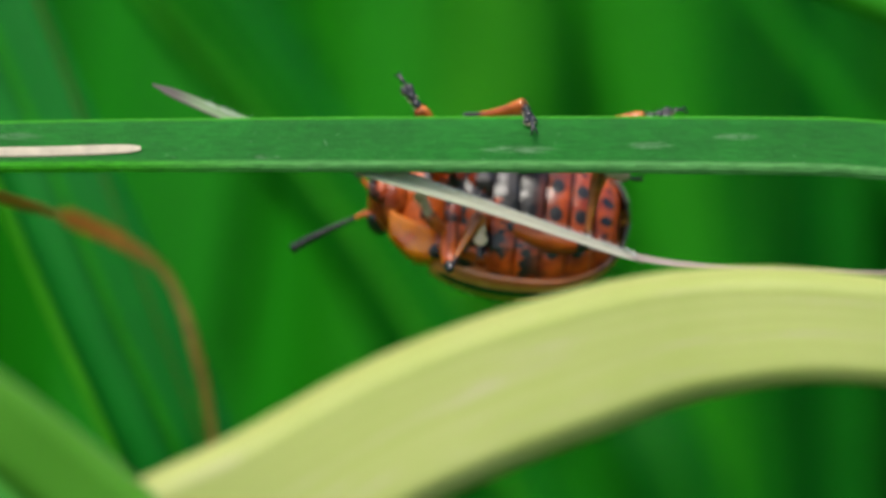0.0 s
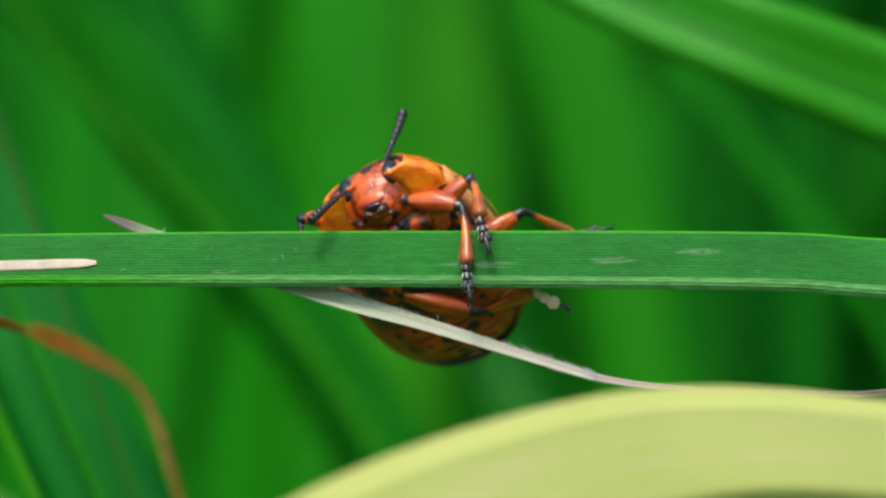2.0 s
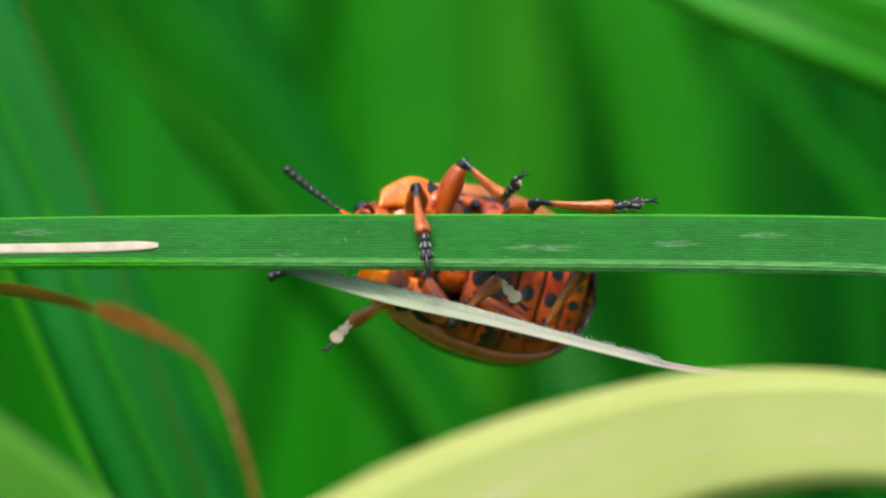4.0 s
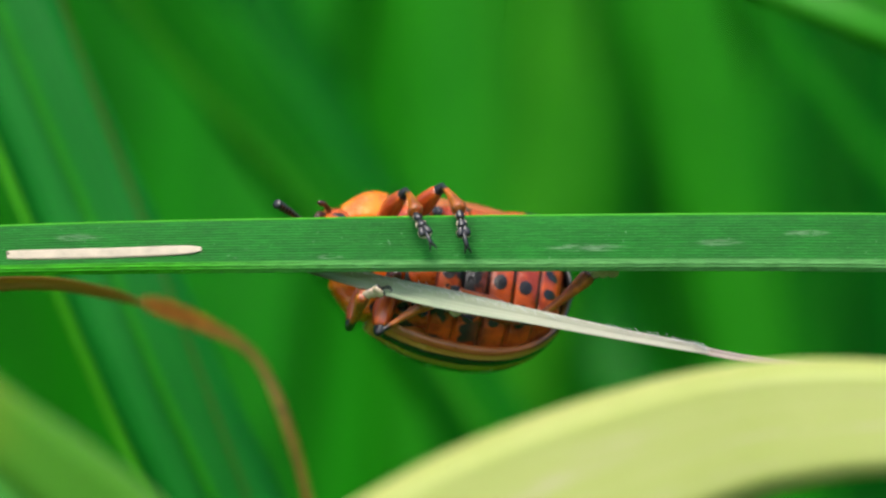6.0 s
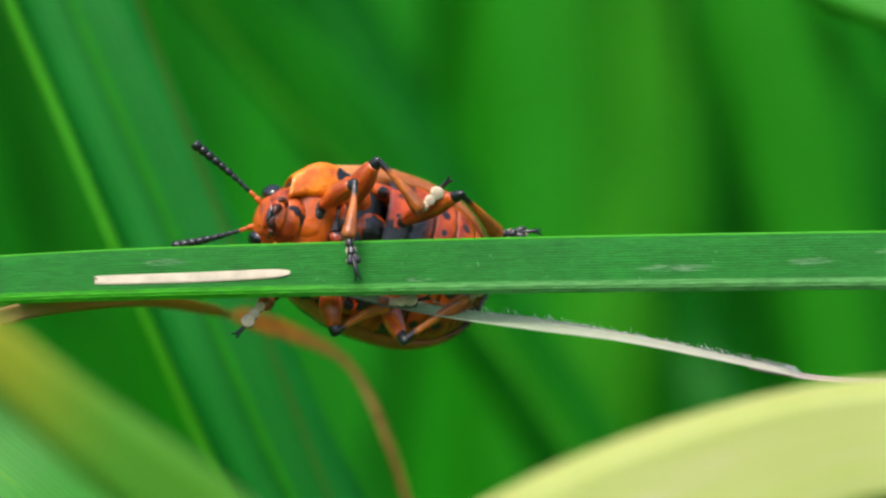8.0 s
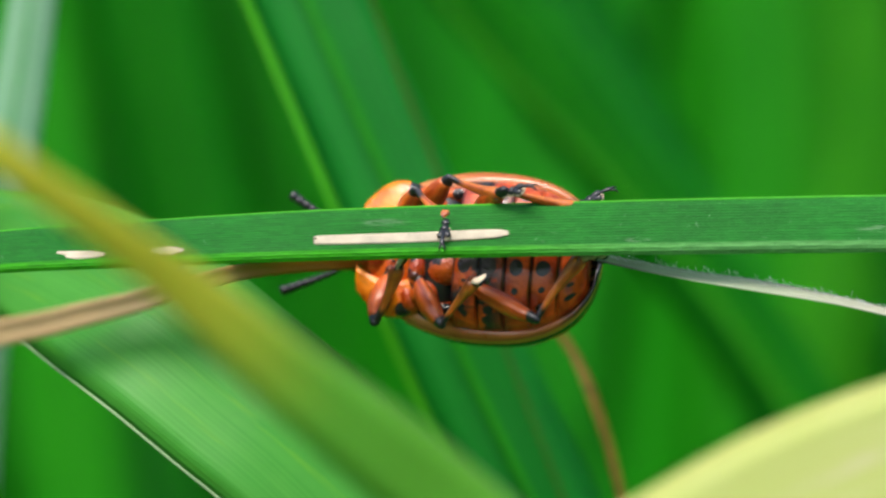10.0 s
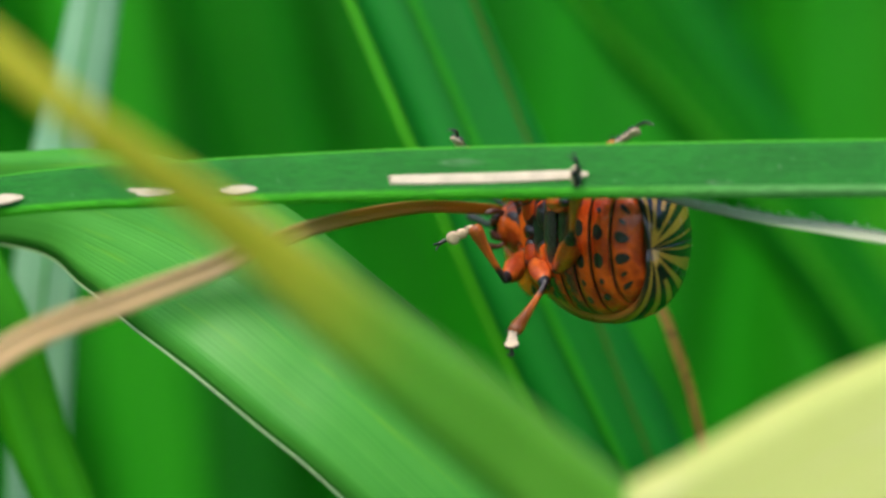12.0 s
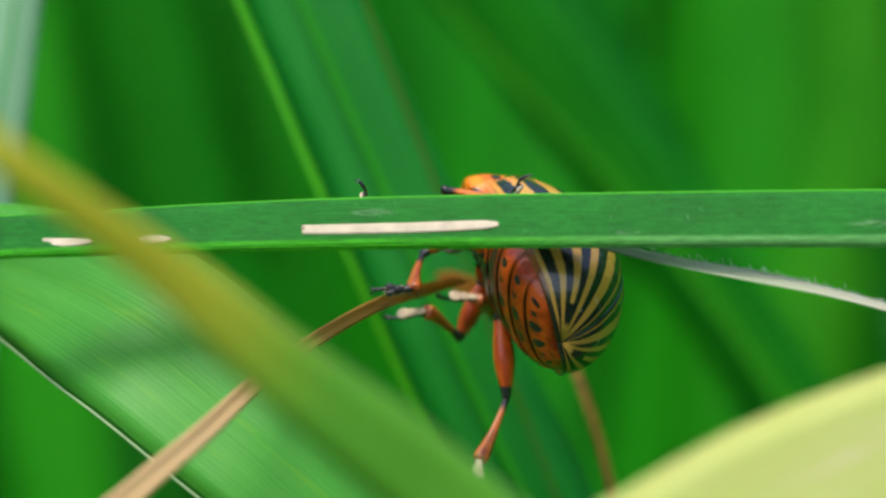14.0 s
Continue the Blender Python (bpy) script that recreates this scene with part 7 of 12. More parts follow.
    walk(legs["L2"][2], [
        (0, pose(-0.00039, 0.00216, -0.00419, -178, 24, -107)),
        (0.167, pose(-0.00032, 0.00196, -0.00415, -175, 25, -111)),
        (0.333, pose(-0.00020, 0.00159, -0.00407, -170, 28, -118)),
        (0.5, pose(-0.00014, 0.00140, -0.00404, -168, 29, -123)),
        (0.625, pose(0.00005, 0.00198, -0.00406, -173, 32, -131)),
        (0.75, pose(0.00056, 0.00288, -0.00397, 175, 36, -152)),
        (0.875, pose(0.00096, 0.00300, -0.00356, 162, 35, -173)),
        (1, pose(0.00100, 0.00279, -0.00325, 156, 34, 178)),
        (1.125, pose(0.00111, 0.00283, -0.00324, 159, 36, -179)),
        (1.25, pose(0.00135, 0.00288, -0.00320, 166, 40, -172)),
        (1.375, pose(0.00158, 0.00293, -0.00314, 175, 43, -164)),
        (1.5, pose(0.00169, 0.00294, -0.00311, 179, 45, -160)),
        (1.625, pose(0.00170, 0.00300, -0.00304, 177, 45, -161)),
        (1.75, pose(0.00173, 0.00313, -0.00288, 174, 46, -163)),
        (1.875, pose(0.00177, 0.00325, -0.00271, 170, 47, -166)),
        (2, pose(0.00178, 0.00329, -0.00263, 169, 47, -167)),
        (2.125, pose(0.00165, 0.00332, -0.00267, 165, 46, -170)),
        (2.25, pose(0.00136, 0.00337, -0.00277, 159, 43, -175)),
        (2.375, pose(0.00106, 0.00338, -0.00285, 153, 40, 180)),
        (2.5, pose(0.00092, 0.00337, -0.00289, 151, 38, 177)),
        (2.625, pose(0.00062, 0.00313, -0.00288, 135, 41, -179)),
        (2.75, pose(0.00003, 0.00268, -0.00247, 99, 49, -175)),
        (2.875, pose(-0.00023, 0.00251, -0.00172, 57, 57, -180)),
        (3, pose(-0.00021, 0.00255, -0.00136, 34, 60, 175)),
        (3.067, pose(0.00000, 0.00176, -0.00132, 51, 61, 154)),
        (3.133, pose(0.00022, 0.00132, -0.00252, 80, 70, 116)),
        (3.2, pose(0.00007, 0.00193, -0.00318, 91, 78, 92)),
        (3.375, pose(0.00008, 0.00193, -0.00319, 95, 77, 93)),
        (3.55, pose(0.00010, 0.00195, -0.00323, 104, 75, 97)),
        (3.725, pose(0.00014, 0.00197, -0.00329, 117, 70, 100)),
        (3.9, pose(0.00019, 0.00199, -0.00336, 131, 65, 103)),
        (4.075, pose(0.00025, 0.00202, -0.00345, 145, 58, 105)),
        (4.25, pose(0.00031, 0.00205, -0.00354, 156, 50, 106)),
        (4.425, pose(0.00037, 0.00208, -0.00363, 164, 42, 108)),
        (4.6, pose(0.00043, 0.00210, -0.00371, 170, 35, 108)),
        (4.775, pose(0.00048, 0.00212, -0.00379, 174, 30, 109)),
        (4.95, pose(0.00052, 0.00213, -0.00385, 177, 25, 109)),
        (5.125, pose(0.00054, 0.00214, -0.00389, 179, 22, 110)),
        (5.3, pose(0.00055, 0.00214, -0.00390, 179, 22, 110)),
        (5.367, pose(0.00070, 0.00217, -0.00453, 154, 20, 137)),
        (5.433, pose(0.00068, 0.00116, -0.00468, 113, 44, -175)),
        (5.5, pose(0.00028, 0.00068, -0.00415, 99, 66, -151)),
        (5.625, pose(0.00026, 0.00058, -0.00421, 130, 60, -126)),
        (5.75, pose(0.00025, 0.00038, -0.00434, 164, 35, -107)),
        (5.875, pose(0.00028, 0.00017, -0.00446, -176, 7, -107)),
        (6, pose(0.00030, 0.00008, -0.00452, -168, -6, -110)),
        (6.125, pose(0.00017, 0.00013, -0.00457, -168, -4, -113)),
        (6.25, pose(-0.00012, 0.00024, -0.00464, -168, 1, -120)),
        (6.375, pose(-0.00041, 0.00036, -0.00467, -169, 6, -128)),
        (6.5, pose(-0.00054, 0.00042, -0.00467, -170, 8, -131)),
        (6.625, pose(-0.00041, 0.00077, -0.00457, 175, 15, -122)),
        (6.75, pose(-0.00001, 0.00142, -0.00415, 143, 35, -108)),
        (6.875, pose(0.00051, 0.00184, -0.00348, 104, 59, -111)),
        (7, pose(0.00077, 0.00193, -0.00312, 73, 68, -127)),
        (7.125, pose(0.00063, 0.00193, -0.00343, 99, 61, -119)),
        (7.25, pose(0.00034, 0.00186, -0.00405, 138, 44, -120)),
        (7.375, pose(0.00010, 0.00168, -0.00456, 170, 30, -133)),
        (7.5, pose(0.00001, 0.00156, -0.00475, -176, 26, -141)),
        (7.625, pose(-0.00007, 0.00157, -0.00453, 166, 44, -145)),
        (7.75, pose(-0.00012, 0.00162, -0.00396, 76, 66, 152)),
        (7.875, pose(-0.00005, 0.00168, -0.00331, 9, 34, 113)),
        (8, pose(0.00003, 0.00172, -0.00300, -6, 15, 114)),
        (8.125, pose(-0.00025, 0.00151, -0.00344, 8, 37, 111)),
        (8.25, pose(-0.00067, 0.00081, -0.00421, 98, 75, 172)),
        (8.375, pose(-0.00071, -0.00006, -0.00463, -173, 36, -129)),
        (8.5, pose(-0.00059, -0.00045, -0.00469, -158, 15, -131)),
        (8.625, pose(-0.00061, -0.00029, -0.00465, -180, 17, -129)),
        (8.75, pose(-0.00054, 0.00007, -0.00437, 132, 24, -129)),
        (8.875, pose(-0.00032, 0.00045, -0.00388, 81, 29, -135)),
        (9, pose(-0.00018, 0.00060, -0.00359, 57, 29, -139)),
        (9.067, pose(-0.00022, 0.00071, -0.00419, 89, 15, -139)),
        (9.133, pose(-0.00095, 0.00090, -0.00438, 148, -3, -159)),
        (9.2, pose(-0.00141, 0.00073, -0.00397, -178, -2, -174)),
        (9.375, pose(-0.00142, 0.00078, -0.00393, -179, -1, -175)),
        (9.55, pose(-0.00145, 0.00093, -0.00382, 177, 2, -177)),
        (9.725, pose(-0.00150, 0.00115, -0.00366, 171, 7, -180)),
        (9.9, pose(-0.00156, 0.00142, -0.00345, 159, 15, 175)),
        (10.075, pose(-0.00163, 0.00174, -0.00321, 138, 27, 166)),
        (10.25, pose(-0.00170, 0.00206, -0.00295, 100, 41, 152)),
        (10.425, pose(-0.00177, 0.00239, -0.00270, 55, 52, 132)),
        (10.6, pose(-0.00184, 0.00269, -0.00246, 22, 58, 110)),
        (10.775, pose(-0.00190, 0.00296, -0.00225, 2, 58, 91)),
        (10.95, pose(-0.00195, 0.00318, -0.00208, -9, 58, 80)),
        (11.125, pose(-0.00198, 0.00332, -0.00197, -15, 57, 74)),
        (11.3, pose(-0.00200, 0.00337, -0.00193, -16, 56, 72)),
        (11.5, pose(-0.00113, 0.00353, -0.00288, 35, 63, 130)),
        (11.667, pose(-0.00084, 0.00354, -0.00336, 35, 56, 130)),
        (11.833, pose(-0.00030, 0.00355, -0.00425, 36, 43, 130)),
        (12, pose(0.00008, 0.00344, -0.00455, 38, 36, 131)),
        (12.125, pose(0.00034, 0.00374, -0.00433, 45, 44, 123)),
        (12.25, pose(0.00073, 0.00429, -0.00349, 59, 65, 109)),
        (12.375, pose(0.00075, 0.00449, -0.00241, 70, 87, 93)),
        (12.5, pose(0.00064, 0.00445, -0.00195, -101, 82, -90)),
        (12.625, pose(0.00036, 0.00464, -0.00224, -89, 83, -66)),
        (12.75, pose(-0.00064, 0.00439, -0.00274, -62, 82, -14)),
        (12.875, pose(-0.00178, 0.00336, -0.00284, -52, 79, 22)),
        (13, pose(-0.00219, 0.00276, -0.00274, -51, 77, 35)),
        (13.167, pose(-0.00190, 0.00319, -0.00278, -63, 76, 22)),
        (13.333, pose(-0.00071, 0.00372, -0.00256, -77, 72, 4)),
        (13.5, pose(-0.00007, 0.00399, -0.00243, -82, 70, -2)),
        (13.667, pose(0.00018, 0.00394, -0.00304, -44, 61, 39)),
        (13.833, pose(0.00065, 0.00385, -0.00418, -21, 18, 72)),
        (14, pose(0.00093, 0.00369, -0.00467, -21, 0, 79)),
    ])
    walk(legs["L3"][0], [
        (0, pose(-0.00020, 0.00120, -0.00105, 152, 48, 153)),
        (0.167, pose(-0.00020, 0.00120, -0.00105, 146, 54, 146)),
        (0.333, pose(-0.00020, 0.00120, -0.00105, 130, 64, 128)),
        (0.5, pose(-0.00020, 0.00120, -0.00105, 118, 67, 114)),
        (0.625, pose(-0.00020, 0.00120, -0.00105, 114, 57, 111)),
        (0.75, pose(-0.00020, 0.00120, -0.00105, 110, 33, 107)),
        (0.875, pose(-0.00020, 0.00120, -0.00105, 109, 9, 106)),
        (1, pose(-0.00020, 0.00120, -0.00105, 109, -1, 105)),
        (1.125, pose(-0.00020, 0.00120, -0.00105, 105, -2, 102)),
        (1.25, pose(-0.00020, 0.00120, -0.00105, 98, -4, 95)),
        (1.375, pose(-0.00020, 0.00120, -0.00105, 90, -6, 89)),
        (1.5, pose(-0.00020, 0.00120, -0.00105, 87, -8, 86)),
        (1.625, pose(-0.00020, 0.00120, -0.00105, 91, -9, 86)),
        (1.75, pose(-0.00020, 0.00120, -0.00105, 98, -10, 87)),
        (1.875, pose(-0.00020, 0.00120, -0.00105, 106, -12, 88)),
        (2, pose(-0.00020, 0.00120, -0.00105, 110, -13, 88)),
        (2.125, pose(-0.00020, 0.00120, -0.00105, 111, -11, 92)),
        (2.25, pose(-0.00020, 0.00120, -0.00105, 113, -7, 102)),
        (2.375, pose(-0.00020, 0.00120, -0.00105, 116, -4, 111)),
        (2.5, pose(-0.00020, 0.00120, -0.00105, 117, -2, 115)),
        (2.625, pose(-0.00020, 0.00120, -0.00105, 115, -5, 120)),
        (2.75, pose(-0.00020, 0.00120, -0.00105, 110, -9, 130)),
        (2.875, pose(-0.00020, 0.00120, -0.00105, 104, -12, 140)),
        (3, pose(-0.00020, 0.00120, -0.00105, 101, -13, 145)),
        (3.067, pose(-0.00020, 0.00120, -0.00105, 109, 7, 136)),
        (3.133, pose(-0.00020, 0.00120, -0.00105, 116, 47, 123)),
        (3.2, pose(-0.00020, 0.00120, -0.00105, 116, 68, 114)),
        (3.375, pose(-0.00020, 0.00120, -0.00105, 116, 68, 114)),
        (3.55, pose(-0.00020, 0.00120, -0.00105, 117, 69, 115)),
        (3.725, pose(-0.00020, 0.00120, -0.00105, 119, 69, 118)),
        (3.9, pose(-0.00020, 0.00120, -0.00105, 123, 70, 122)),
        (4.075, pose(-0.00020, 0.00120, -0.00105, 129, 69, 129)),
        (4.25, pose(-0.00020, 0.00120, -0.00105, 136, 67, 136)),
        (4.425, pose(-0.00020, 0.00120, -0.00105, 143, 64, 144)),
        (4.6, pose(-0.00020, 0.00120, -0.00105, 150, 61, 152)),
        (4.775, pose(-0.00020, 0.00120, -0.00105, 155, 58, 158)),
        (4.95, pose(-0.00020, 0.00120, -0.00105, 159, 55, 162)),
        (5.125, pose(-0.00020, 0.00120, -0.00105, 161, 53, 165)),
        (5.3, pose(-0.00020, 0.00120, -0.00105, 162, 52, 166)),
        (5.367, pose(-0.00020, 0.00120, -0.00105, 168, 45, 167)),
        (5.433, pose(-0.00020, 0.00120, -0.00105, 177, 32, 166)),
        (5.5, pose(-0.00020, 0.00120, -0.00105, -179, 26, 165)),
        (5.625, pose(-0.00020, 0.00120, -0.00105, 180, 20, 162)),
        (5.75, pose(-0.00020, 0.00120, -0.00105, 178, 8, 157)),
        (5.875, pose(-0.00020, 0.00120, -0.00105, 177, -4, 152)),
        (6, pose(-0.00020, 0.00120, -0.00105, 177, -10, 150)),
        (6.125, pose(-0.00020, 0.00120, -0.00105, 166, 0, 154)),
        (6.25, pose(-0.00020, 0.00120, -0.00105, 141, 25, 155)),
        (6.375, pose(-0.00020, 0.00120, -0.00105, 109, 47, 141)),
        (6.5, pose(-0.00020, 0.00120, -0.00105, 87, 54, 127)),
        (6.625, pose(-0.00020, 0.00120, -0.00105, 92, 51, 126)),
        (6.75, pose(-0.00020, 0.00120, -0.00105, 102, 46, 123)),
        (6.875, pose(-0.00020, 0.00120, -0.00105, 112, 42, 119)),
        (7, pose(-0.00020, 0.00120, -0.00105, 116, 40, 117)),
        (7.125, pose(-0.00020, 0.00120, -0.00105, 119, 39, 119)),
        (7.25, pose(-0.00020, 0.00120, -0.00105, 124, 36, 125)),
        (7.375, pose(-0.00020, 0.00120, -0.00105, 128, 33, 131)),
        (7.5, pose(-0.00020, 0.00120, -0.00105, 130, 32, 133)),
        (7.625, pose(-0.00020, 0.00120, -0.00105, 128, 36, 132)),
        (7.75, pose(-0.00020, 0.00120, -0.00105, 123, 45, 128)),
        (7.875, pose(-0.00020, 0.00120, -0.00105, 117, 54, 123)),
        (8, pose(-0.00020, 0.00120, -0.00105, 113, 57, 119)),
        (8.125, pose(-0.00020, 0.00120, -0.00105, 108, 61, 126)),
        (8.25, pose(-0.00020, 0.00120, -0.00105, 99, 69, 141)),
        (8.375, pose(-0.00020, 0.00120, -0.00105, 95, 77, 159)),
        (8.5, pose(-0.00020, 0.00120, -0.00105, 97, 81, 172)),
        (8.625, pose(-0.00020, 0.00120, -0.00105, 131, 74, -166)),
        (8.75, pose(-0.00020, 0.00120, -0.00105, 162, 56, -166)),
        (8.875, pose(-0.00020, 0.00120, -0.00105, -177, 40, -177)),
        (9, pose(-0.00020, 0.00120, -0.00105, -168, 34, 177)),
        (9.067, pose(-0.00020, 0.00120, -0.00105, -172, 41, 178)),
        (9.133, pose(-0.00020, 0.00120, -0.00105, 179, 54, 177)),
        (9.2, pose(-0.00020, 0.00120, -0.00105, 173, 61, 175)),
        (9.375, pose(-0.00020, 0.00120, -0.00105, 172, 61, 174)),
        (9.55, pose(-0.00020, 0.00120, -0.00105, 169, 61, 171)),
        (9.725, pose(-0.00020, 0.00120, -0.00105, 166, 60, 167)),
        (9.9, pose(-0.00020, 0.00120, -0.00105, 163, 58, 164)),
        (10.075, pose(-0.00020, 0.00120, -0.00105, 161, 56, 162)),
        (10.25, pose(-0.00020, 0.00120, -0.00105, 162, 53, 162)),
        (10.425, pose(-0.00020, 0.00120, -0.00105, 164, 49, 166)),
        (10.6, pose(-0.00020, 0.00120, -0.00105, 167, 43, 170)),
        (10.775, pose(-0.00020, 0.00120, -0.00105, 169, 37, 173)),
        (10.95, pose(-0.00020, 0.00120, -0.00105, 170, 31, 174)),
        (11.125, pose(-0.00020, 0.00120, -0.00105, 170, 27, 175)),
        (11.3, pose(-0.00020, 0.00120, -0.00105, 170, 25, 175)),
        (11.5, pose(-0.00020, 0.00120, -0.00105, 164, 29, 162)),
        (11.667, pose(-0.00020, 0.00120, -0.00105, 165, 28, 164)),
        (11.833, pose(-0.00020, 0.00120, -0.00105, 166, 26, 168)),
        (12, pose(-0.00020, 0.00120, -0.00105, 167, 24, 170)),
        (12.167, pose(-0.00020, 0.00120, -0.00105, 165, 30, 166)),
        (12.333, pose(-0.00020, 0.00120, -0.00105, 138, 18, 115)),
        (12.5, pose(-0.00020, 0.00120, -0.00105, 138, -1, 111)),
        (12.667, pose(-0.00020, 0.00120, -0.00105, 138, 0, 109)),
        (12.833, pose(-0.00020, 0.00120, -0.00105, 139, -5, 108)),
        (13, pose(-0.00020, 0.00120, -0.00105, 139, -9, 108)),
        (13.167, pose(-0.00020, 0.00120, -0.00105, 140, -5, 97)),
        (13.333, pose(-0.00020, 0.00120, -0.00105, 140, 14, 88)),
        (13.416, pose(-0.00020, 0.00120, -0.00105, 148, 24, 128)),
        (13.5, pose(-0.00020, 0.00120, -0.00105, 151, 11, 141)),
        (13.667, pose(-0.00020, 0.00120, -0.00105, 150, 22, 136)),
        (13.833, pose(-0.00020, 0.00120, -0.00105, 118, 27, 86)),
        (14, pose(-0.00020, 0.00120, -0.00105, 113, 15, 74)),
    ])
    walk(legs["L3"][1], [
        (0, pose(-0.00207, 0.00214, -0.00334, -19, 6, 173)),
        (0.167, pose(-0.00170, 0.00221, -0.00357, -19, 4, 174)),
        (0.333, pose(-0.00105, 0.00228, -0.00383, -19, 3, 175)),
        (0.5, pose(-0.00069, 0.00229, -0.00391, -19, 4, 175)),
        (0.625, pose(-0.00080, 0.00280, -0.00364, -1, 2, 179)),
        (0.75, pose(-0.00097, 0.00368, -0.00274, 37, -6, -176)),
        (0.875, pose(-0.00103, 0.00415, -0.00155, 75, -15, -176)),
        (1, pose(-0.00101, 0.00419, -0.00097, 93, -18, -179)),
        (1.125, pose(-0.00085, 0.00423, -0.00094, 92, -15, 177)),
        (1.25, pose(-0.00049, 0.00428, -0.00084, 88, -9, 168)),
        (1.375, pose(-0.00014, 0.00428, -0.00070, 84, -3, 158)),
        (1.5, pose(0.00001, 0.00426, -0.00062, 82, -0, 153)),
        (1.625, pose(-0.00001, 0.00426, -0.00059, 82, -4, 155)),
        (1.75, pose(-0.00005, 0.00425, -0.00050, 83, -11, 158)),
        (1.875, pose(-0.00008, 0.00423, -0.00041, 83, -19, 161)),
        (2, pose(-0.00009, 0.00422, -0.00036, 84, -23, 163)),
        (2.125, pose(-0.00032, 0.00424, -0.00046, 86, -23, 165)),
        (2.25, pose(-0.00082, 0.00421, -0.00067, 93, -23, 169)),
        (2.375, pose(-0.00131, 0.00409, -0.00085, 99, -24, 173)),
        (2.5, pose(-0.00153, 0.00400, -0.00093, 102, -25, 175)),
        (2.625, pose(-0.00174, 0.00388, -0.00081, 101, -23, 172)),
        (2.75, pose(-0.00216, 0.00355, -0.00058, 100, -20, 166)),
        (2.875, pose(-0.00253, 0.00314, -0.00040, 99, -17, 160)),
        (3, pose(-0.00268, 0.00293, -0.00034, 99, -15, 157)),
        (3.067, pose(-0.00242, 0.00333, -0.00143, 65, -5, 167)),
        (3.133, pose(-0.00138, 0.00298, -0.00330, 4, 20, 165)),
        (3.2, pose(-0.00067, 0.00225, -0.00393, -33, 28, 153)),
        (3.375, pose(-0.00067, 0.00224, -0.00393, -32, 27, 154)),
        (3.55, pose(-0.00068, 0.00220, -0.00394, -31, 25, 157)),
        (3.725, pose(-0.00071, 0.00216, -0.00395, -30, 21, 161)),
        (3.9, pose(-0.00078, 0.00211, -0.00396, -28, 17, 166)),
        (4.075, pose(-0.00090, 0.00208, -0.00394, -27, 13, 171)),
        (4.25, pose(-0.00107, 0.00203, -0.00391, -26, 9, 176)),
        (4.425, pose(-0.00128, 0.00198, -0.00385, -26, 6, -179)),
        (4.6, pose(-0.00151, 0.00191, -0.00377, -25, 3, -174)),
        (4.775, pose(-0.00172, 0.00183, -0.00368, -25, 1, -171)),
        (4.95, pose(-0.00190, 0.00175, -0.00359, -25, 0, -169)),
        (5.125, pose(-0.00201, 0.00169, -0.00352, -25, -0, -168)),
        (5.3, pose(-0.00206, 0.00166, -0.00349, -25, -0, -167)),
        (5.367, pose(-0.00233, 0.00170, -0.00324, -64, -2, 172)),
        (5.433, pose(-0.00274, 0.00182, -0.00271, -132, -33, 152)),
        (5.5, pose(-0.00290, 0.00193, -0.00239, -178, -52, 163)),
        (5.625, pose(-0.00297, 0.00209, -0.00211, -179, -50, 161)),
        (5.75, pose(-0.00303, 0.00240, -0.00147, 179, -46, 157)),
        (5.875, pose(-0.00293, 0.00264, -0.00081, 177, -42, 154)),
        (6, pose(-0.00285, 0.00272, -0.00051, 176, -40, 152)),
        (6.125, pose(-0.00298, 0.00257, -0.00108, 166, -34, 165)),
        (6.25, pose(-0.00274, 0.00240, -0.00236, 150, -15, -174)),
        (6.375, pose(-0.00185, 0.00253, -0.00332, 143, 7, -159)),
        (6.5, pose(-0.00131, 0.00267, -0.00354, 142, 17, -152)),
        (6.625, pose(-0.00134, 0.00277, -0.00347, 139, 11, -154)),
        (6.75, pose(-0.00135, 0.00300, -0.00330, 135, -5, -158)),
        (6.875, pose(-0.00130, 0.00322, -0.00313, 131, -20, -161)),
        (7, pose(-0.00126, 0.00332, -0.00305, 130, -27, -162)),
        (7.125, pose(-0.00138, 0.00330, -0.00300, 131, -26, -164)),
        (7.25, pose(-0.00165, 0.00324, -0.00289, 133, -24, -169)),
        (7.375, pose(-0.00189, 0.00317, -0.00275, 135, -22, -173)),
        (7.5, pose(-0.00200, 0.00313, -0.00268, 135, -22, -175)),
        (7.625, pose(-0.00188, 0.00307, -0.00286, 137, -22, -173)),
        (7.75, pose(-0.00156, 0.00292, -0.00324, 141, -23, -168)),
        (7.875, pose(-0.00120, 0.00274, -0.00354, 145, -25, -163)),
        (8, pose(-0.00102, 0.00266, -0.00366, 147, -25, -161)),
        (8.125, pose(-0.00109, 0.00243, -0.00375, 146, -15, -155)),
        (8.25, pose(-0.00108, 0.00192, -0.00393, 150, 9, -141)),
        (8.375, pose(-0.00084, 0.00144, -0.00407, 161, 30, -123)),
        (8.5, pose(-0.00067, 0.00126, -0.00411, 169, 38, -112)),
        (8.625, pose(-0.00102, 0.00100, -0.00403, 161, 22, -125)),
        (8.75, pose(-0.00187, 0.00077, -0.00363, 158, -18, -146)),
        (8.875, pose(-0.00258, 0.00106, -0.00304, 175, -55, -178)),
        (9, pose(-0.00278, 0.00135, -0.00276, -155, -65, 147)),
        (9.067, pose(-0.00255, 0.00130, -0.00307, -111, -43, 140)),
        (9.133, pose(-0.00203, 0.00129, -0.00355, -53, -11, 169)),
        (9.2, pose(-0.00171, 0.00133, -0.00376, -19, -10, -168)),
        (9.375, pose(-0.00170, 0.00136, -0.00376, -19, -11, -168)),
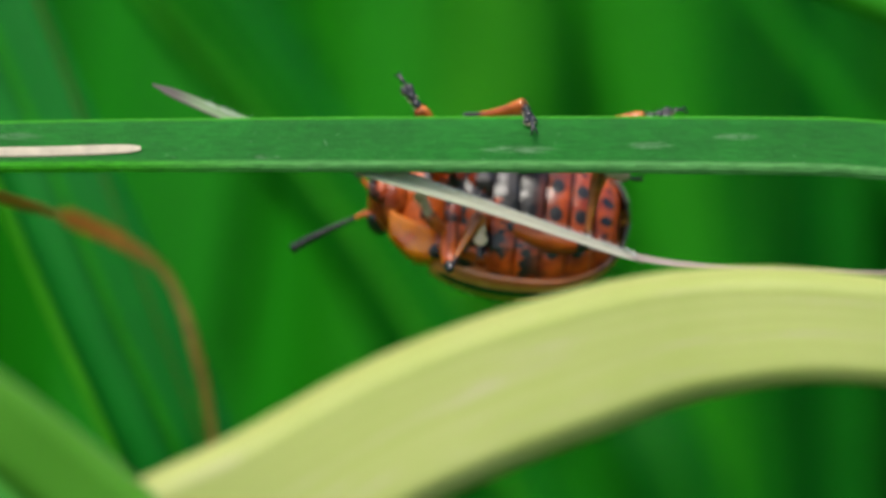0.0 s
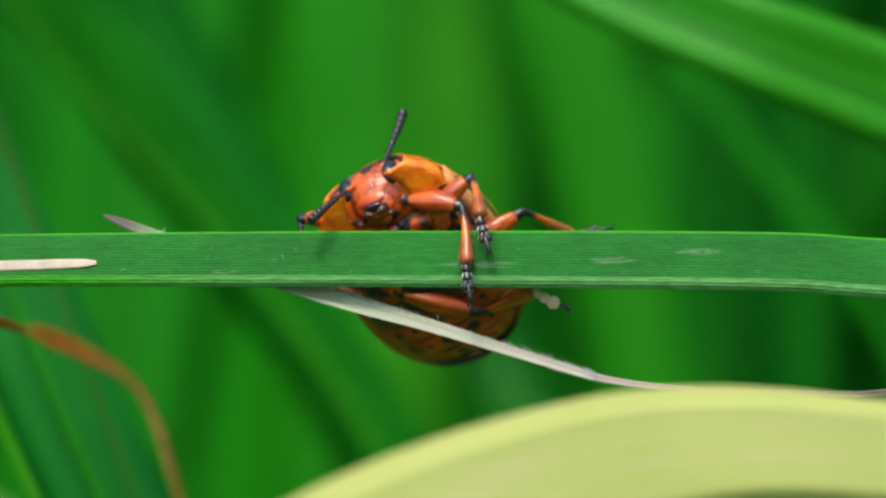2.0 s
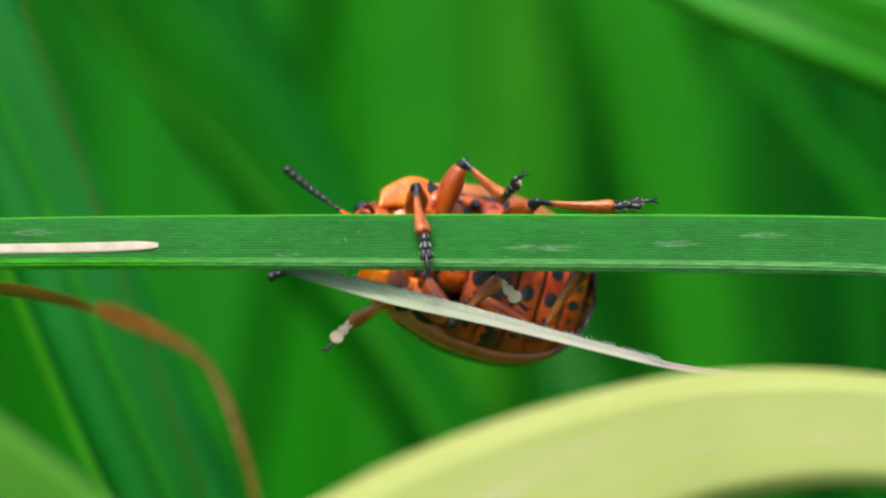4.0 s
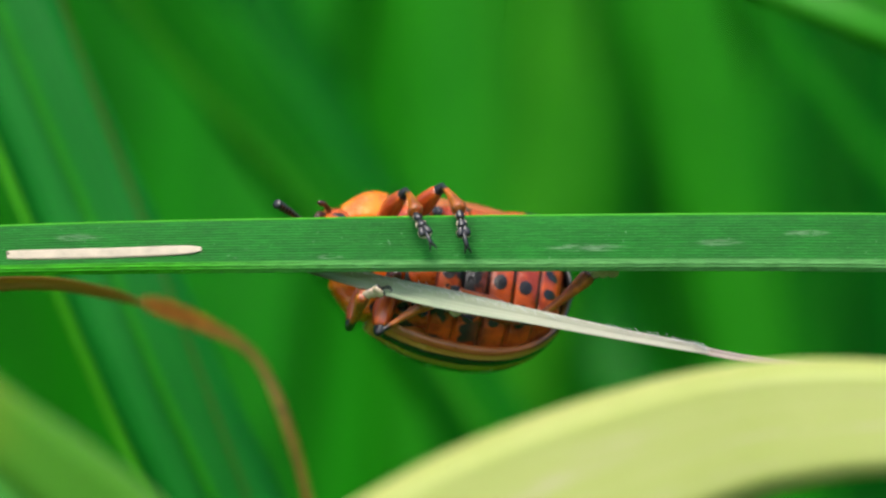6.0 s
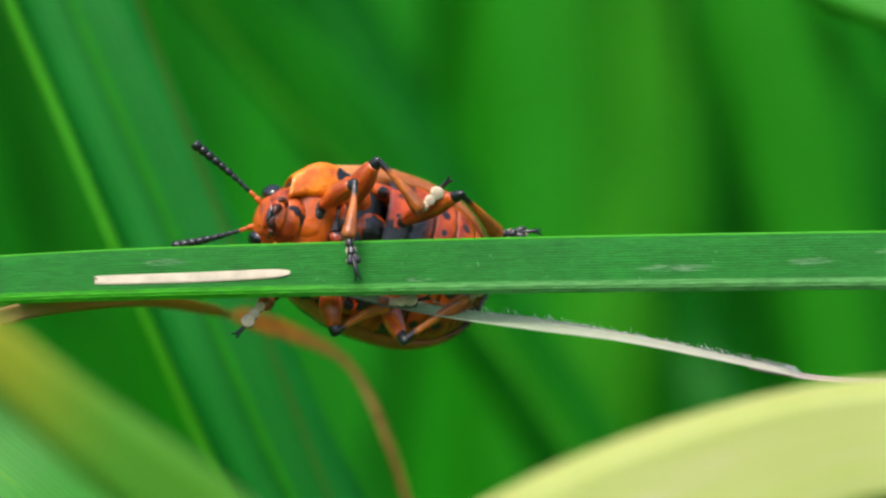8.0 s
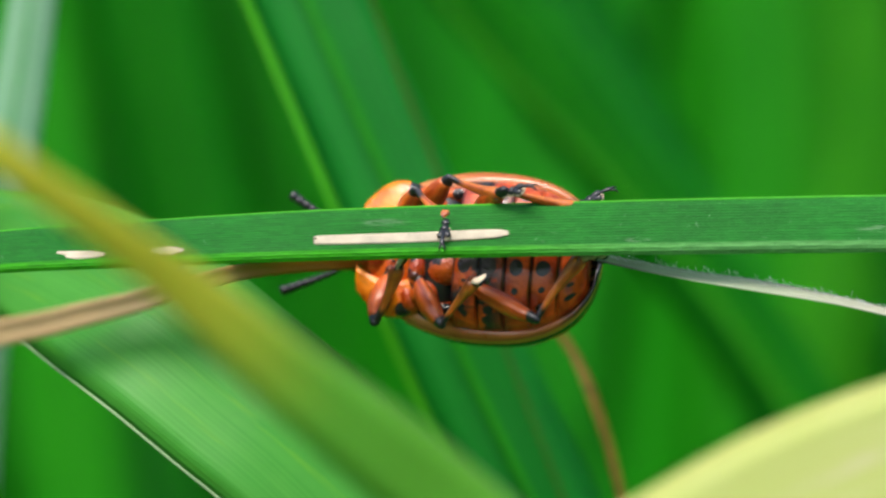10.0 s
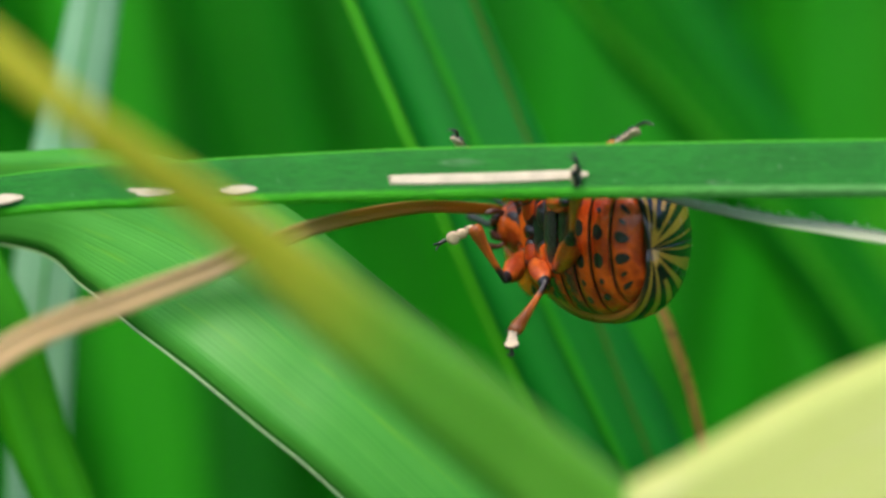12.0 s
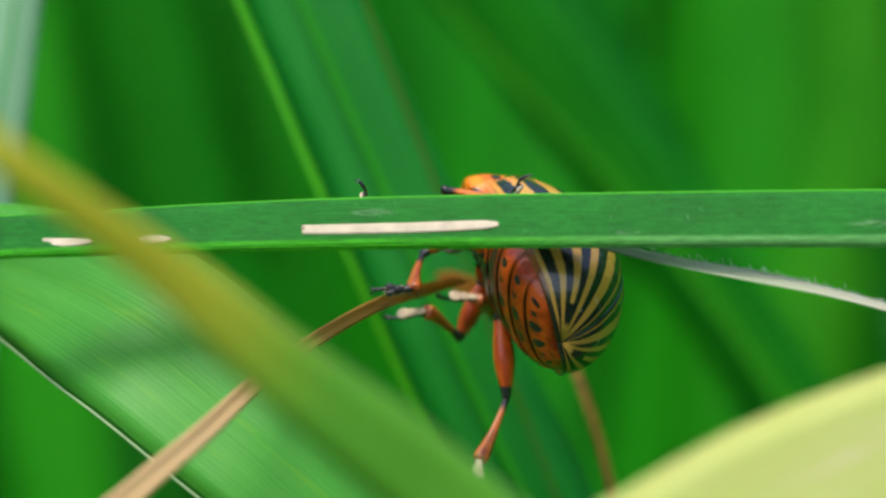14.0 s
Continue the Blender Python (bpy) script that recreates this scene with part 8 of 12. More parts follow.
        (9.55, pose(-0.00170, 0.00143, -0.00375, -19, -14, -169)),
        (9.725, pose(-0.00172, 0.00154, -0.00373, -18, -19, -171)),
        (9.9, pose(-0.00176, 0.00165, -0.00369, -17, -25, -173)),
        (10.075, pose(-0.00184, 0.00174, -0.00362, -15, -31, -177)),
        (10.25, pose(-0.00198, 0.00176, -0.00353, -10, -38, 176)),
        (10.425, pose(-0.00218, 0.00171, -0.00338, -3, -44, 165)),
        (10.6, pose(-0.00242, 0.00161, -0.00317, 7, -48, 152)),
        (10.775, pose(-0.00266, 0.00152, -0.00290, 18, -49, 138)),
        (10.95, pose(-0.00285, 0.00147, -0.00264, 26, -49, 127)),
        (11.125, pose(-0.00296, 0.00146, -0.00244, 30, -48, 122)),
        (11.3, pose(-0.00300, 0.00145, -0.00237, 32, -47, 120)),
        (11.5, pose(-0.00278, 0.00206, -0.00254, 27, -49, 126)),
        (11.667, pose(-0.00282, 0.00196, -0.00251, 29, -46, 123)),
        (11.833, pose(-0.00293, 0.00177, -0.00241, 33, -38, 117)),
        (12, pose(-0.00299, 0.00167, -0.00232, 34, -34, 115)),
        (12.167, pose(-0.00282, 0.00184, -0.00259, 29, -39, 122)),
        (12.333, pose(-0.00146, 0.00386, -0.00203, 6, -24, -171)),
        (12.5, pose(-0.00130, 0.00410, -0.00100, 6, -1, -164)),
        (12.667, pose(-0.00122, 0.00413, -0.00107, 6, -10, -169)),
        (12.833, pose(-0.00115, 0.00414, -0.00078, 10, -18, -179)),
        (13, pose(-0.00115, 0.00411, -0.00055, 12, -21, 175)),
        (13.167, pose(-0.00060, 0.00426, -0.00079, 12, -23, 174)),
        (13.333, pose(-0.00008, 0.00421, -0.00180, 21, -42, 160)),
        (13.416, pose(-0.00195, 0.00344, -0.00229, 96, -54, 79)),
        (13.5, pose(-0.00257, 0.00310, -0.00166, 111, -35, 61)),
        (13.667, pose(-0.00225, 0.00320, -0.00223, 108, -49, 66)),
        (13.833, pose(0.00000, 0.00396, -0.00244, 35, -53, 165)),
        (14, pose(0.00062, 0.00408, -0.00184, 26, -35, 178)),
    ])
    walk(legs["L3"][2], [
        (0, pose(-0.00476, 0.00246, -0.00364, -180, 10, 166)),
        (0.167, pose(-0.00440, 0.00247, -0.00376, 179, 12, 162)),
        (0.333, pose(-0.00375, 0.00250, -0.00397, 175, 15, 152)),
        (0.5, pose(-0.00340, 0.00251, -0.00408, 172, 17, 147)),
        (0.625, pose(-0.00352, 0.00284, -0.00372, 167, 20, 139)),
        (0.75, pose(-0.00367, 0.00348, -0.00247, 155, 23, 119)),
        (0.875, pose(-0.00365, 0.00398, -0.00086, 143, 22, 98)),
        (1, pose(-0.00359, 0.00413, -0.00012, 138, 20, 89)),
        (1.125, pose(-0.00347, 0.00436, -0.00023, 137, 17, 91)),
        (1.25, pose(-0.00311, 0.00485, -0.00044, 136, 10, 94)),
        (1.375, pose(-0.00266, 0.00530, -0.00057, 134, 4, 98)),
        (1.5, pose(-0.00242, 0.00548, -0.00061, 133, 1, 100)),
        (1.625, pose(-0.00247, 0.00541, -0.00040, 132, 0, 101)),
        (1.75, pose(-0.00253, 0.00524, 0.00004, 132, 0, 105)),
        (1.875, pose(-0.00252, 0.00505, 0.00048, 131, 0, 108)),
        (2, pose(-0.00249, 0.00496, 0.00068, 131, -0, 109)),
        (2.125, pose(-0.00274, 0.00490, 0.00059, 132, 0, 111)),
        (2.25, pose(-0.00327, 0.00470, 0.00041, 133, 1, 116)),
        (2.375, pose(-0.00378, 0.00440, 0.00026, 134, 2, 120)),
        (2.5, pose(-0.00399, 0.00423, 0.00021, 134, 2, 122)),
        (2.625, pose(-0.00421, 0.00424, 0.00026, 136, 7, 124)),
        (2.75, pose(-0.00464, 0.00418, 0.00035, 142, 18, 129)),
        (2.875, pose(-0.00497, 0.00404, 0.00038, 150, 28, 136)),
        (3, pose(-0.00509, 0.00395, 0.00037, 154, 32, 139)),
        (3.067, pose(-0.00506, 0.00395, -0.00118, 154, 30, 142)),
        (3.133, pose(-0.00385, 0.00363, -0.00422, 155, 28, 145)),
        (3.2, pose(-0.00281, 0.00333, -0.00522, 155, 27, 148)),
        (3.375, pose(-0.00285, 0.00329, -0.00518, 156, 26, 148)),
        (3.55, pose(-0.00295, 0.00316, -0.00509, 157, 25, 150)),
        (3.725, pose(-0.00310, 0.00298, -0.00495, 160, 24, 152)),
        (3.9, pose(-0.00329, 0.00274, -0.00477, 164, 22, 154)),
        (4.075, pose(-0.00352, 0.00248, -0.00457, 168, 19, 158)),
        (4.25, pose(-0.00375, 0.00220, -0.00435, 171, 17, 161)),
        (4.425, pose(-0.00399, 0.00192, -0.00413, 175, 14, 164)),
        (4.6, pose(-0.00421, 0.00165, -0.00393, 178, 11, 167)),
        (4.775, pose(-0.00441, 0.00141, -0.00375, -180, 9, 169)),
        (4.95, pose(-0.00457, 0.00123, -0.00360, -178, 7, 171)),
        (5.125, pose(-0.00467, 0.00110, -0.00351, -177, 6, 172)),
        (5.3, pose(-0.00471, 0.00106, -0.00347, -177, 6, 173)),
        (5.367, pose(-0.00503, 0.00206, -0.00315, -175, 7, 172)),
        (5.433, pose(-0.00476, 0.00291, -0.00123, -172, 8, 170)),
        (5.5, pose(-0.00451, 0.00241, -0.00025, -170, 9, 169)),
        (5.625, pose(-0.00464, 0.00265, -0.00004, -170, 10, 168)),
        (5.75, pose(-0.00478, 0.00313, 0.00047, -171, 13, 167)),
        (5.875, pose(-0.00476, 0.00354, 0.00100, -172, 16, 165)),
        (6, pose(-0.00469, 0.00371, 0.00123, -173, 18, 164)),
        (6.125, pose(-0.00517, 0.00315, 0.00043, 165, 24, 165)),
        (6.25, pose(-0.00535, 0.00212, -0.00166, 109, 36, 155)),
        (6.375, pose(-0.00436, 0.00154, -0.00365, 47, 35, 137)),
        (6.5, pose(-0.00360, 0.00146, -0.00436, 21, 30, 132)),
        (6.625, pose(-0.00375, 0.00162, -0.00397, 43, 31, 135)),
        (6.75, pose(-0.00387, 0.00199, -0.00308, 90, 30, 141)),
        (6.875, pose(-0.00372, 0.00238, -0.00220, 136, 25, 144)),
        (7, pose(-0.00356, 0.00256, -0.00182, 156, 22, 144)),
        (7.125, pose(-0.00373, 0.00262, -0.00180, 156, 22, 145)),
        (7.25, pose(-0.00407, 0.00275, -0.00176, 156, 20, 147)),
        (7.375, pose(-0.00439, 0.00286, -0.00171, 155, 19, 148)),
        (7.5, pose(-0.00452, 0.00291, -0.00168, 155, 19, 149)),
        (7.625, pose(-0.00438, 0.00276, -0.00185, 155, 20, 150)),
        (7.75, pose(-0.00401, 0.00241, -0.00217, 156, 22, 153)),
        (7.875, pose(-0.00357, 0.00204, -0.00242, 156, 24, 156)),
        (8, pose(-0.00335, 0.00187, -0.00250, 156, 25, 158)),
        (8.125, pose(-0.00347, 0.00131, -0.00307, 140, 31, 161)),
        (8.25, pose(-0.00316, 0.00022, -0.00435, 101, 45, 160)),
        (8.375, pose(-0.00212, -0.00053, -0.00543, 50, 54, 144)),
        (8.5, pose(-0.00147, -0.00071, -0.00580, 23, 55, 132)),
        (8.625, pose(-0.00247, -0.00107, -0.00504, 60, 56, 151)),
        (8.75, pose(-0.00402, -0.00068, -0.00281, 124, 39, 175)),
        (8.875, pose(-0.00415, 0.00100, -0.00082, 168, 16, 171)),
        (9, pose(-0.00374, 0.00196, -0.00029, -172, 8, 163)),
        (9.067, pose(-0.00408, 0.00258, -0.00122, -174, 9, 162)),
        (9.133, pose(-0.00465, 0.00179, -0.00302, -177, 11, 160)),
        (9.2, pose(-0.00432, 0.00075, -0.00328, -179, 11, 159)),
        (9.375, pose(-0.00431, 0.00080, -0.00323, 180, 11, 158)),
        (9.55, pose(-0.00429, 0.00093, -0.00307, 176, 9, 157)),
        (9.725, pose(-0.00426, 0.00112, -0.00283, 171, 6, 155)),
        (9.9, pose(-0.00421, 0.00136, -0.00254, 161, 2, 152)),
        (10.075, pose(-0.00416, 0.00163, -0.00220, 146, -3, 149)),
        (10.25, pose(-0.00411, 0.00192, -0.00184, 127, -8, 146)),
        (10.425, pose(-0.00406, 0.00221, -0.00148, 108, -13, 142)),
        (10.6, pose(-0.00401, 0.00247, -0.00114, 95, -17, 139)),
        (10.775, pose(-0.00397, 0.00271, -0.00084, 87, -21, 136)),
        (10.95, pose(-0.00394, 0.00290, -0.00060, 83, -24, 133)),
        (11.125, pose(-0.00392, 0.00302, -0.00043, 81, -26, 132)),
        (11.3, pose(-0.00391, 0.00307, -0.00038, 80, -26, 131)),
        (11.5, pose(-0.00382, 0.00351, -0.00049, 78, -30, 148)),
        (11.667, pose(-0.00385, 0.00357, -0.00058, 79, -30, 148)),
        (11.833, pose(-0.00390, 0.00367, -0.00073, 79, -30, 146)),
        (12, pose(-0.00393, 0.00373, -0.00081, 80, -30, 146)),
        (12.167, pose(-0.00393, 0.00362, -0.00086, 81, -32, 145)),
        (12.333, pose(-0.00391, 0.00348, -0.00093, 85, -35, 144)),
        (12.5, pose(-0.00392, 0.00337, -0.00094, 87, -37, 144)),
        (12.667, pose(-0.00386, 0.00363, -0.00059, 94, -40, 137)),
        (12.833, pose(-0.00374, 0.00410, 0.00006, 112, -43, 122)),
        (13, pose(-0.00368, 0.00435, 0.00041, 126, -44, 114)),
        (13.167, pose(-0.00309, 0.00454, 0.00027, 130, -45, 112)),
        (13.333, pose(-0.00199, 0.00490, 0.00001, 138, -46, 108)),
        (13.416, pose(-0.00163, 0.00501, -0.00009, 141, -46, 107)),
        (13.5, pose(-0.00148, 0.00506, -0.00011, 142, -47, 106)),
        (13.667, pose(-0.00153, 0.00482, -0.00018, 139, -45, 106)),
        (13.833, pose(-0.00158, 0.00440, -0.00027, 131, -41, 107)),
        (14, pose(-0.00162, 0.00416, -0.00029, 126, -39, 107)),
    ])
    walk(legs["R1"][0], [
        (0, pose(0.00275, -0.00085, -0.00060, 16, -12, -140)),
        (0.167, pose(0.00275, -0.00085, -0.00060, 16, -1, -128)),
        (0.25, pose(0.00275, -0.00085, -0.00060, 15, -6, -107)),
        (0.333, pose(0.00275, -0.00085, -0.00060, 10, -13, -85)),
        (0.5, pose(0.00275, -0.00085, -0.00060, 7, -12, -65)),
        (0.667, pose(0.00275, -0.00085, -0.00060, 10, -22, -74)),
        (0.833, pose(0.00275, -0.00085, -0.00060, 22, -36, -93)),
        (1, pose(0.00275, -0.00085, -0.00060, 28, -39, -103)),
        (1.167, pose(0.00275, -0.00085, -0.00060, 31, -47, -108)),
        (1.25, pose(0.00275, -0.00085, -0.00060, 11, -51, -81)),
        (1.333, pose(0.00275, -0.00085, -0.00060, 2, -32, -65)),
        (1.5, pose(0.00275, -0.00085, -0.00060, 3, -11, -72)),
        (1.667, pose(0.00275, -0.00085, -0.00060, 3, -12, -70)),
        (1.833, pose(0.00275, -0.00085, -0.00060, 2, -15, -66)),
        (2, pose(0.00275, -0.00085, -0.00060, 1, -16, -64)),
        (2.125, pose(0.00275, -0.00085, -0.00060, 8, -12, -80)),
        (2.25, pose(0.00275, -0.00085, -0.00060, 17, 3, -112)),
        (2.375, pose(0.00275, -0.00085, -0.00060, 16, 20, -144)),
        (2.5, pose(0.00275, -0.00085, -0.00060, 13, 27, -160)),
        (2.625, pose(0.00275, -0.00085, -0.00060, 29, 13, -148)),
        (2.75, pose(0.00275, -0.00085, -0.00060, 54, -24, -138)),
        (2.875, pose(0.00275, -0.00085, -0.00060, 91, -62, -151)),
        (3, pose(0.00275, -0.00085, -0.00060, 139, -72, 170)),
        (3.067, pose(0.00275, -0.00085, -0.00060, 28, -73, -70)),
        (3.133, pose(0.00275, -0.00085, -0.00060, 12, -21, -33)),
        (3.2, pose(0.00275, -0.00085, -0.00060, 17, 7, -22)),
        (3.375, pose(0.00275, -0.00085, -0.00060, 18, 7, -22)),
        (3.55, pose(0.00275, -0.00085, -0.00060, 18, 9, -20)),
        (3.725, pose(0.00275, -0.00085, -0.00060, 18, 12, -18)),
        (3.9, pose(0.00275, -0.00085, -0.00060, 18, 23, -18)),
        (3.944, pose(0.00275, -0.00085, -0.00060, 15, 35, -22)),
        (3.987, pose(0.00275, -0.00085, -0.00060, -44, 54, -87)),
        (4.075, pose(0.00275, -0.00085, -0.00060, -60, 8, -119)),
        (4.25, pose(0.00275, -0.00085, -0.00060, -60, 0, -121)),
        (4.425, pose(0.00275, -0.00085, -0.00060, -60, -1, -122)),
        (4.6, pose(0.00275, -0.00085, -0.00060, -60, -2, -123)),
        (4.775, pose(0.00275, -0.00085, -0.00060, -60, -2, -123)),
        (4.95, pose(0.00275, -0.00085, -0.00060, -60, -2, -123)),
        (5.125, pose(0.00275, -0.00085, -0.00060, -60, -1, -123)),
        (5.3, pose(0.00275, -0.00085, -0.00060, -60, -1, -124)),
        (5.367, pose(0.00275, -0.00085, -0.00060, -36, 3, -115)),
        (5.433, pose(0.00275, -0.00085, -0.00060, 10, -0, -99)),
        (5.5, pose(0.00275, -0.00085, -0.00060, 34, -6, -93)),
        (5.625, pose(0.00275, -0.00085, -0.00060, 28, -7, -92)),
        (5.75, pose(0.00275, -0.00085, -0.00060, 16, -9, -88)),
        (5.875, pose(0.00275, -0.00085, -0.00060, 3, -10, -84)),
        (6, pose(0.00275, -0.00085, -0.00060, -3, -10, -82)),
        (6.125, pose(0.00275, -0.00085, -0.00060, -9, -3, -86)),
        (6.25, pose(0.00275, -0.00085, -0.00060, -23, 10, -98)),
        (6.375, pose(0.00275, -0.00085, -0.00060, -42, 20, -113)),
        (6.5, pose(0.00275, -0.00085, -0.00060, -51, 22, -121)),
        (6.667, pose(0.00275, -0.00085, -0.00060, -53, 17, -127)),
        (6.75, pose(0.00275, -0.00085, -0.00060, -51, -2, -126)),
        (6.792, pose(0.00275, -0.00085, -0.00060, -60, -31, -92)),
        (6.833, pose(0.00275, -0.00085, -0.00060, -91, -25, -42)),
        (7, pose(0.00275, -0.00085, -0.00060, -96, -6, -30)),
        (7.167, pose(0.00275, -0.00085, -0.00060, -95, 1, -36)),
        (7.25, pose(0.00275, -0.00085, -0.00060, -96, 8, -42)),
        (7.333, pose(0.00275, -0.00085, -0.00060, -96, 14, -48)),
        (7.5, pose(0.00275, -0.00085, -0.00060, -98, 20, -54)),
        (7.667, pose(0.00275, -0.00085, -0.00060, -99, -6, -55)),
        (7.672, pose(0.00275, -0.00085, -0.00060, -99, -8, -55)),
        (7.678, pose(0.00275, -0.00085, -0.00060, -99, -10, -56)),
        (7.688, pose(0.00275, -0.00085, -0.00060, -99, -12, -57)),
        (7.708, pose(0.00275, -0.00085, -0.00060, -98, -18, -60)),
        (7.75, pose(0.00275, -0.00085, -0.00060, -96, -29, -68)),
        (7.833, pose(0.00275, -0.00085, -0.00060, -89, -38, -82)),
        (8, pose(0.00275, -0.00085, -0.00060, -86, -39, -86)),
        (8.167, pose(0.00275, -0.00085, -0.00060, -82, -39, -93)),
        (8.25, pose(0.00275, -0.00085, -0.00060, -81, -38, -95)),
        (8.291, pose(0.00275, -0.00085, -0.00060, -81, -38, -95)),
        (8.312, pose(0.00275, -0.00085, -0.00060, -81, -37, -94)),
        (8.322, pose(0.00275, -0.00085, -0.00060, -82, -37, -94)),
        (8.328, pose(0.00275, -0.00085, -0.00060, -82, -37, -93)),
        (8.333, pose(0.00275, -0.00085, -0.00060, -82, -37, -93)),
        (8.5, pose(0.00275, -0.00085, -0.00060, -84, -30, -89)),
        (8.667, pose(0.00275, -0.00085, -0.00060, -85, -25, -88)),
        (8.833, pose(0.00275, -0.00085, -0.00060, -86, -16, -86)),
        (9, pose(0.00275, -0.00085, -0.00060, -86, -11, -85)),
        (9.2, pose(0.00275, -0.00085, -0.00060, -86, -13, -86)),
        (9.375, pose(0.00275, -0.00085, -0.00060, -86, -11, -84)),
        (9.55, pose(0.00275, -0.00085, -0.00060, -87, -6, -80)),
        (9.725, pose(0.00275, -0.00085, -0.00060, -87, 3, -79)),
        (9.9, pose(0.00275, -0.00085, -0.00060, -87, 15, -81)),
        (10.075, pose(0.00275, -0.00085, -0.00060, -89, 27, -88)),
        (10.25, pose(0.00275, -0.00085, -0.00060, -94, 37, -100)),
        (10.425, pose(0.00275, -0.00085, -0.00060, -103, 44, -114)),
        (10.6, pose(0.00275, -0.00085, -0.00060, -113, 47, -129)),
        (10.775, pose(0.00275, -0.00085, -0.00060, -123, 48, -144)),
        (10.95, pose(0.00275, -0.00085, -0.00060, -131, 47, -155)),
        (11.125, pose(0.00275, -0.00085, -0.00060, -137, 46, -162)),
        (11.3, pose(0.00275, -0.00085, -0.00060, -139, 45, -165)),
        (11.5, pose(0.00275, -0.00085, -0.00060, -125, 74, -146)),
        (11.625, pose(0.00275, -0.00085, -0.00060, -107, 70, -141)),
        (11.75, pose(0.00275, -0.00085, -0.00060, -78, 60, -141)),
        (11.875, pose(0.00275, -0.00085, -0.00060, -56, 51, -149)),
        (12, pose(0.00275, -0.00085, -0.00060, -47, 48, -154)),
        (12.125, pose(0.00275, -0.00085, -0.00060, -58, 47, -152)),
        (12.25, pose(0.00275, -0.00085, -0.00060, -83, 45, -148)),
        (12.375, pose(0.00275, -0.00085, -0.00060, -107, 44, -143)),
        (12.5, pose(0.00275, -0.00085, -0.00060, -118, 45, -140)),
        (12.667, pose(0.00275, -0.00085, -0.00060, -118, 40, -140)),
        (12.833, pose(0.00275, -0.00085, -0.00060, -118, 33, -139)),
        (13, pose(0.00275, -0.00085, -0.00060, -118, 30, -140)),
        (13.125, pose(0.00275, -0.00085, -0.00060, -101, 25, -152)),
        (13.25, pose(0.00275, -0.00085, -0.00060, -64, 27, -180)),
        (13.375, pose(0.00275, -0.00085, -0.00060, -27, 44, 156)),
        (13.5, pose(0.00275, -0.00085, -0.00060, -10, 54, 149)),
        (13.625, pose(0.00275, -0.00085, -0.00060, -21, 38, 160)),
        (13.75, pose(0.00275, -0.00085, -0.00060, -51, 11, -170)),
        (13.875, pose(0.00275, -0.00085, -0.00060, -88, 3, -132)),
        (14, pose(0.00275, -0.00085, -0.00060, -106, 8, -115)),
    ])
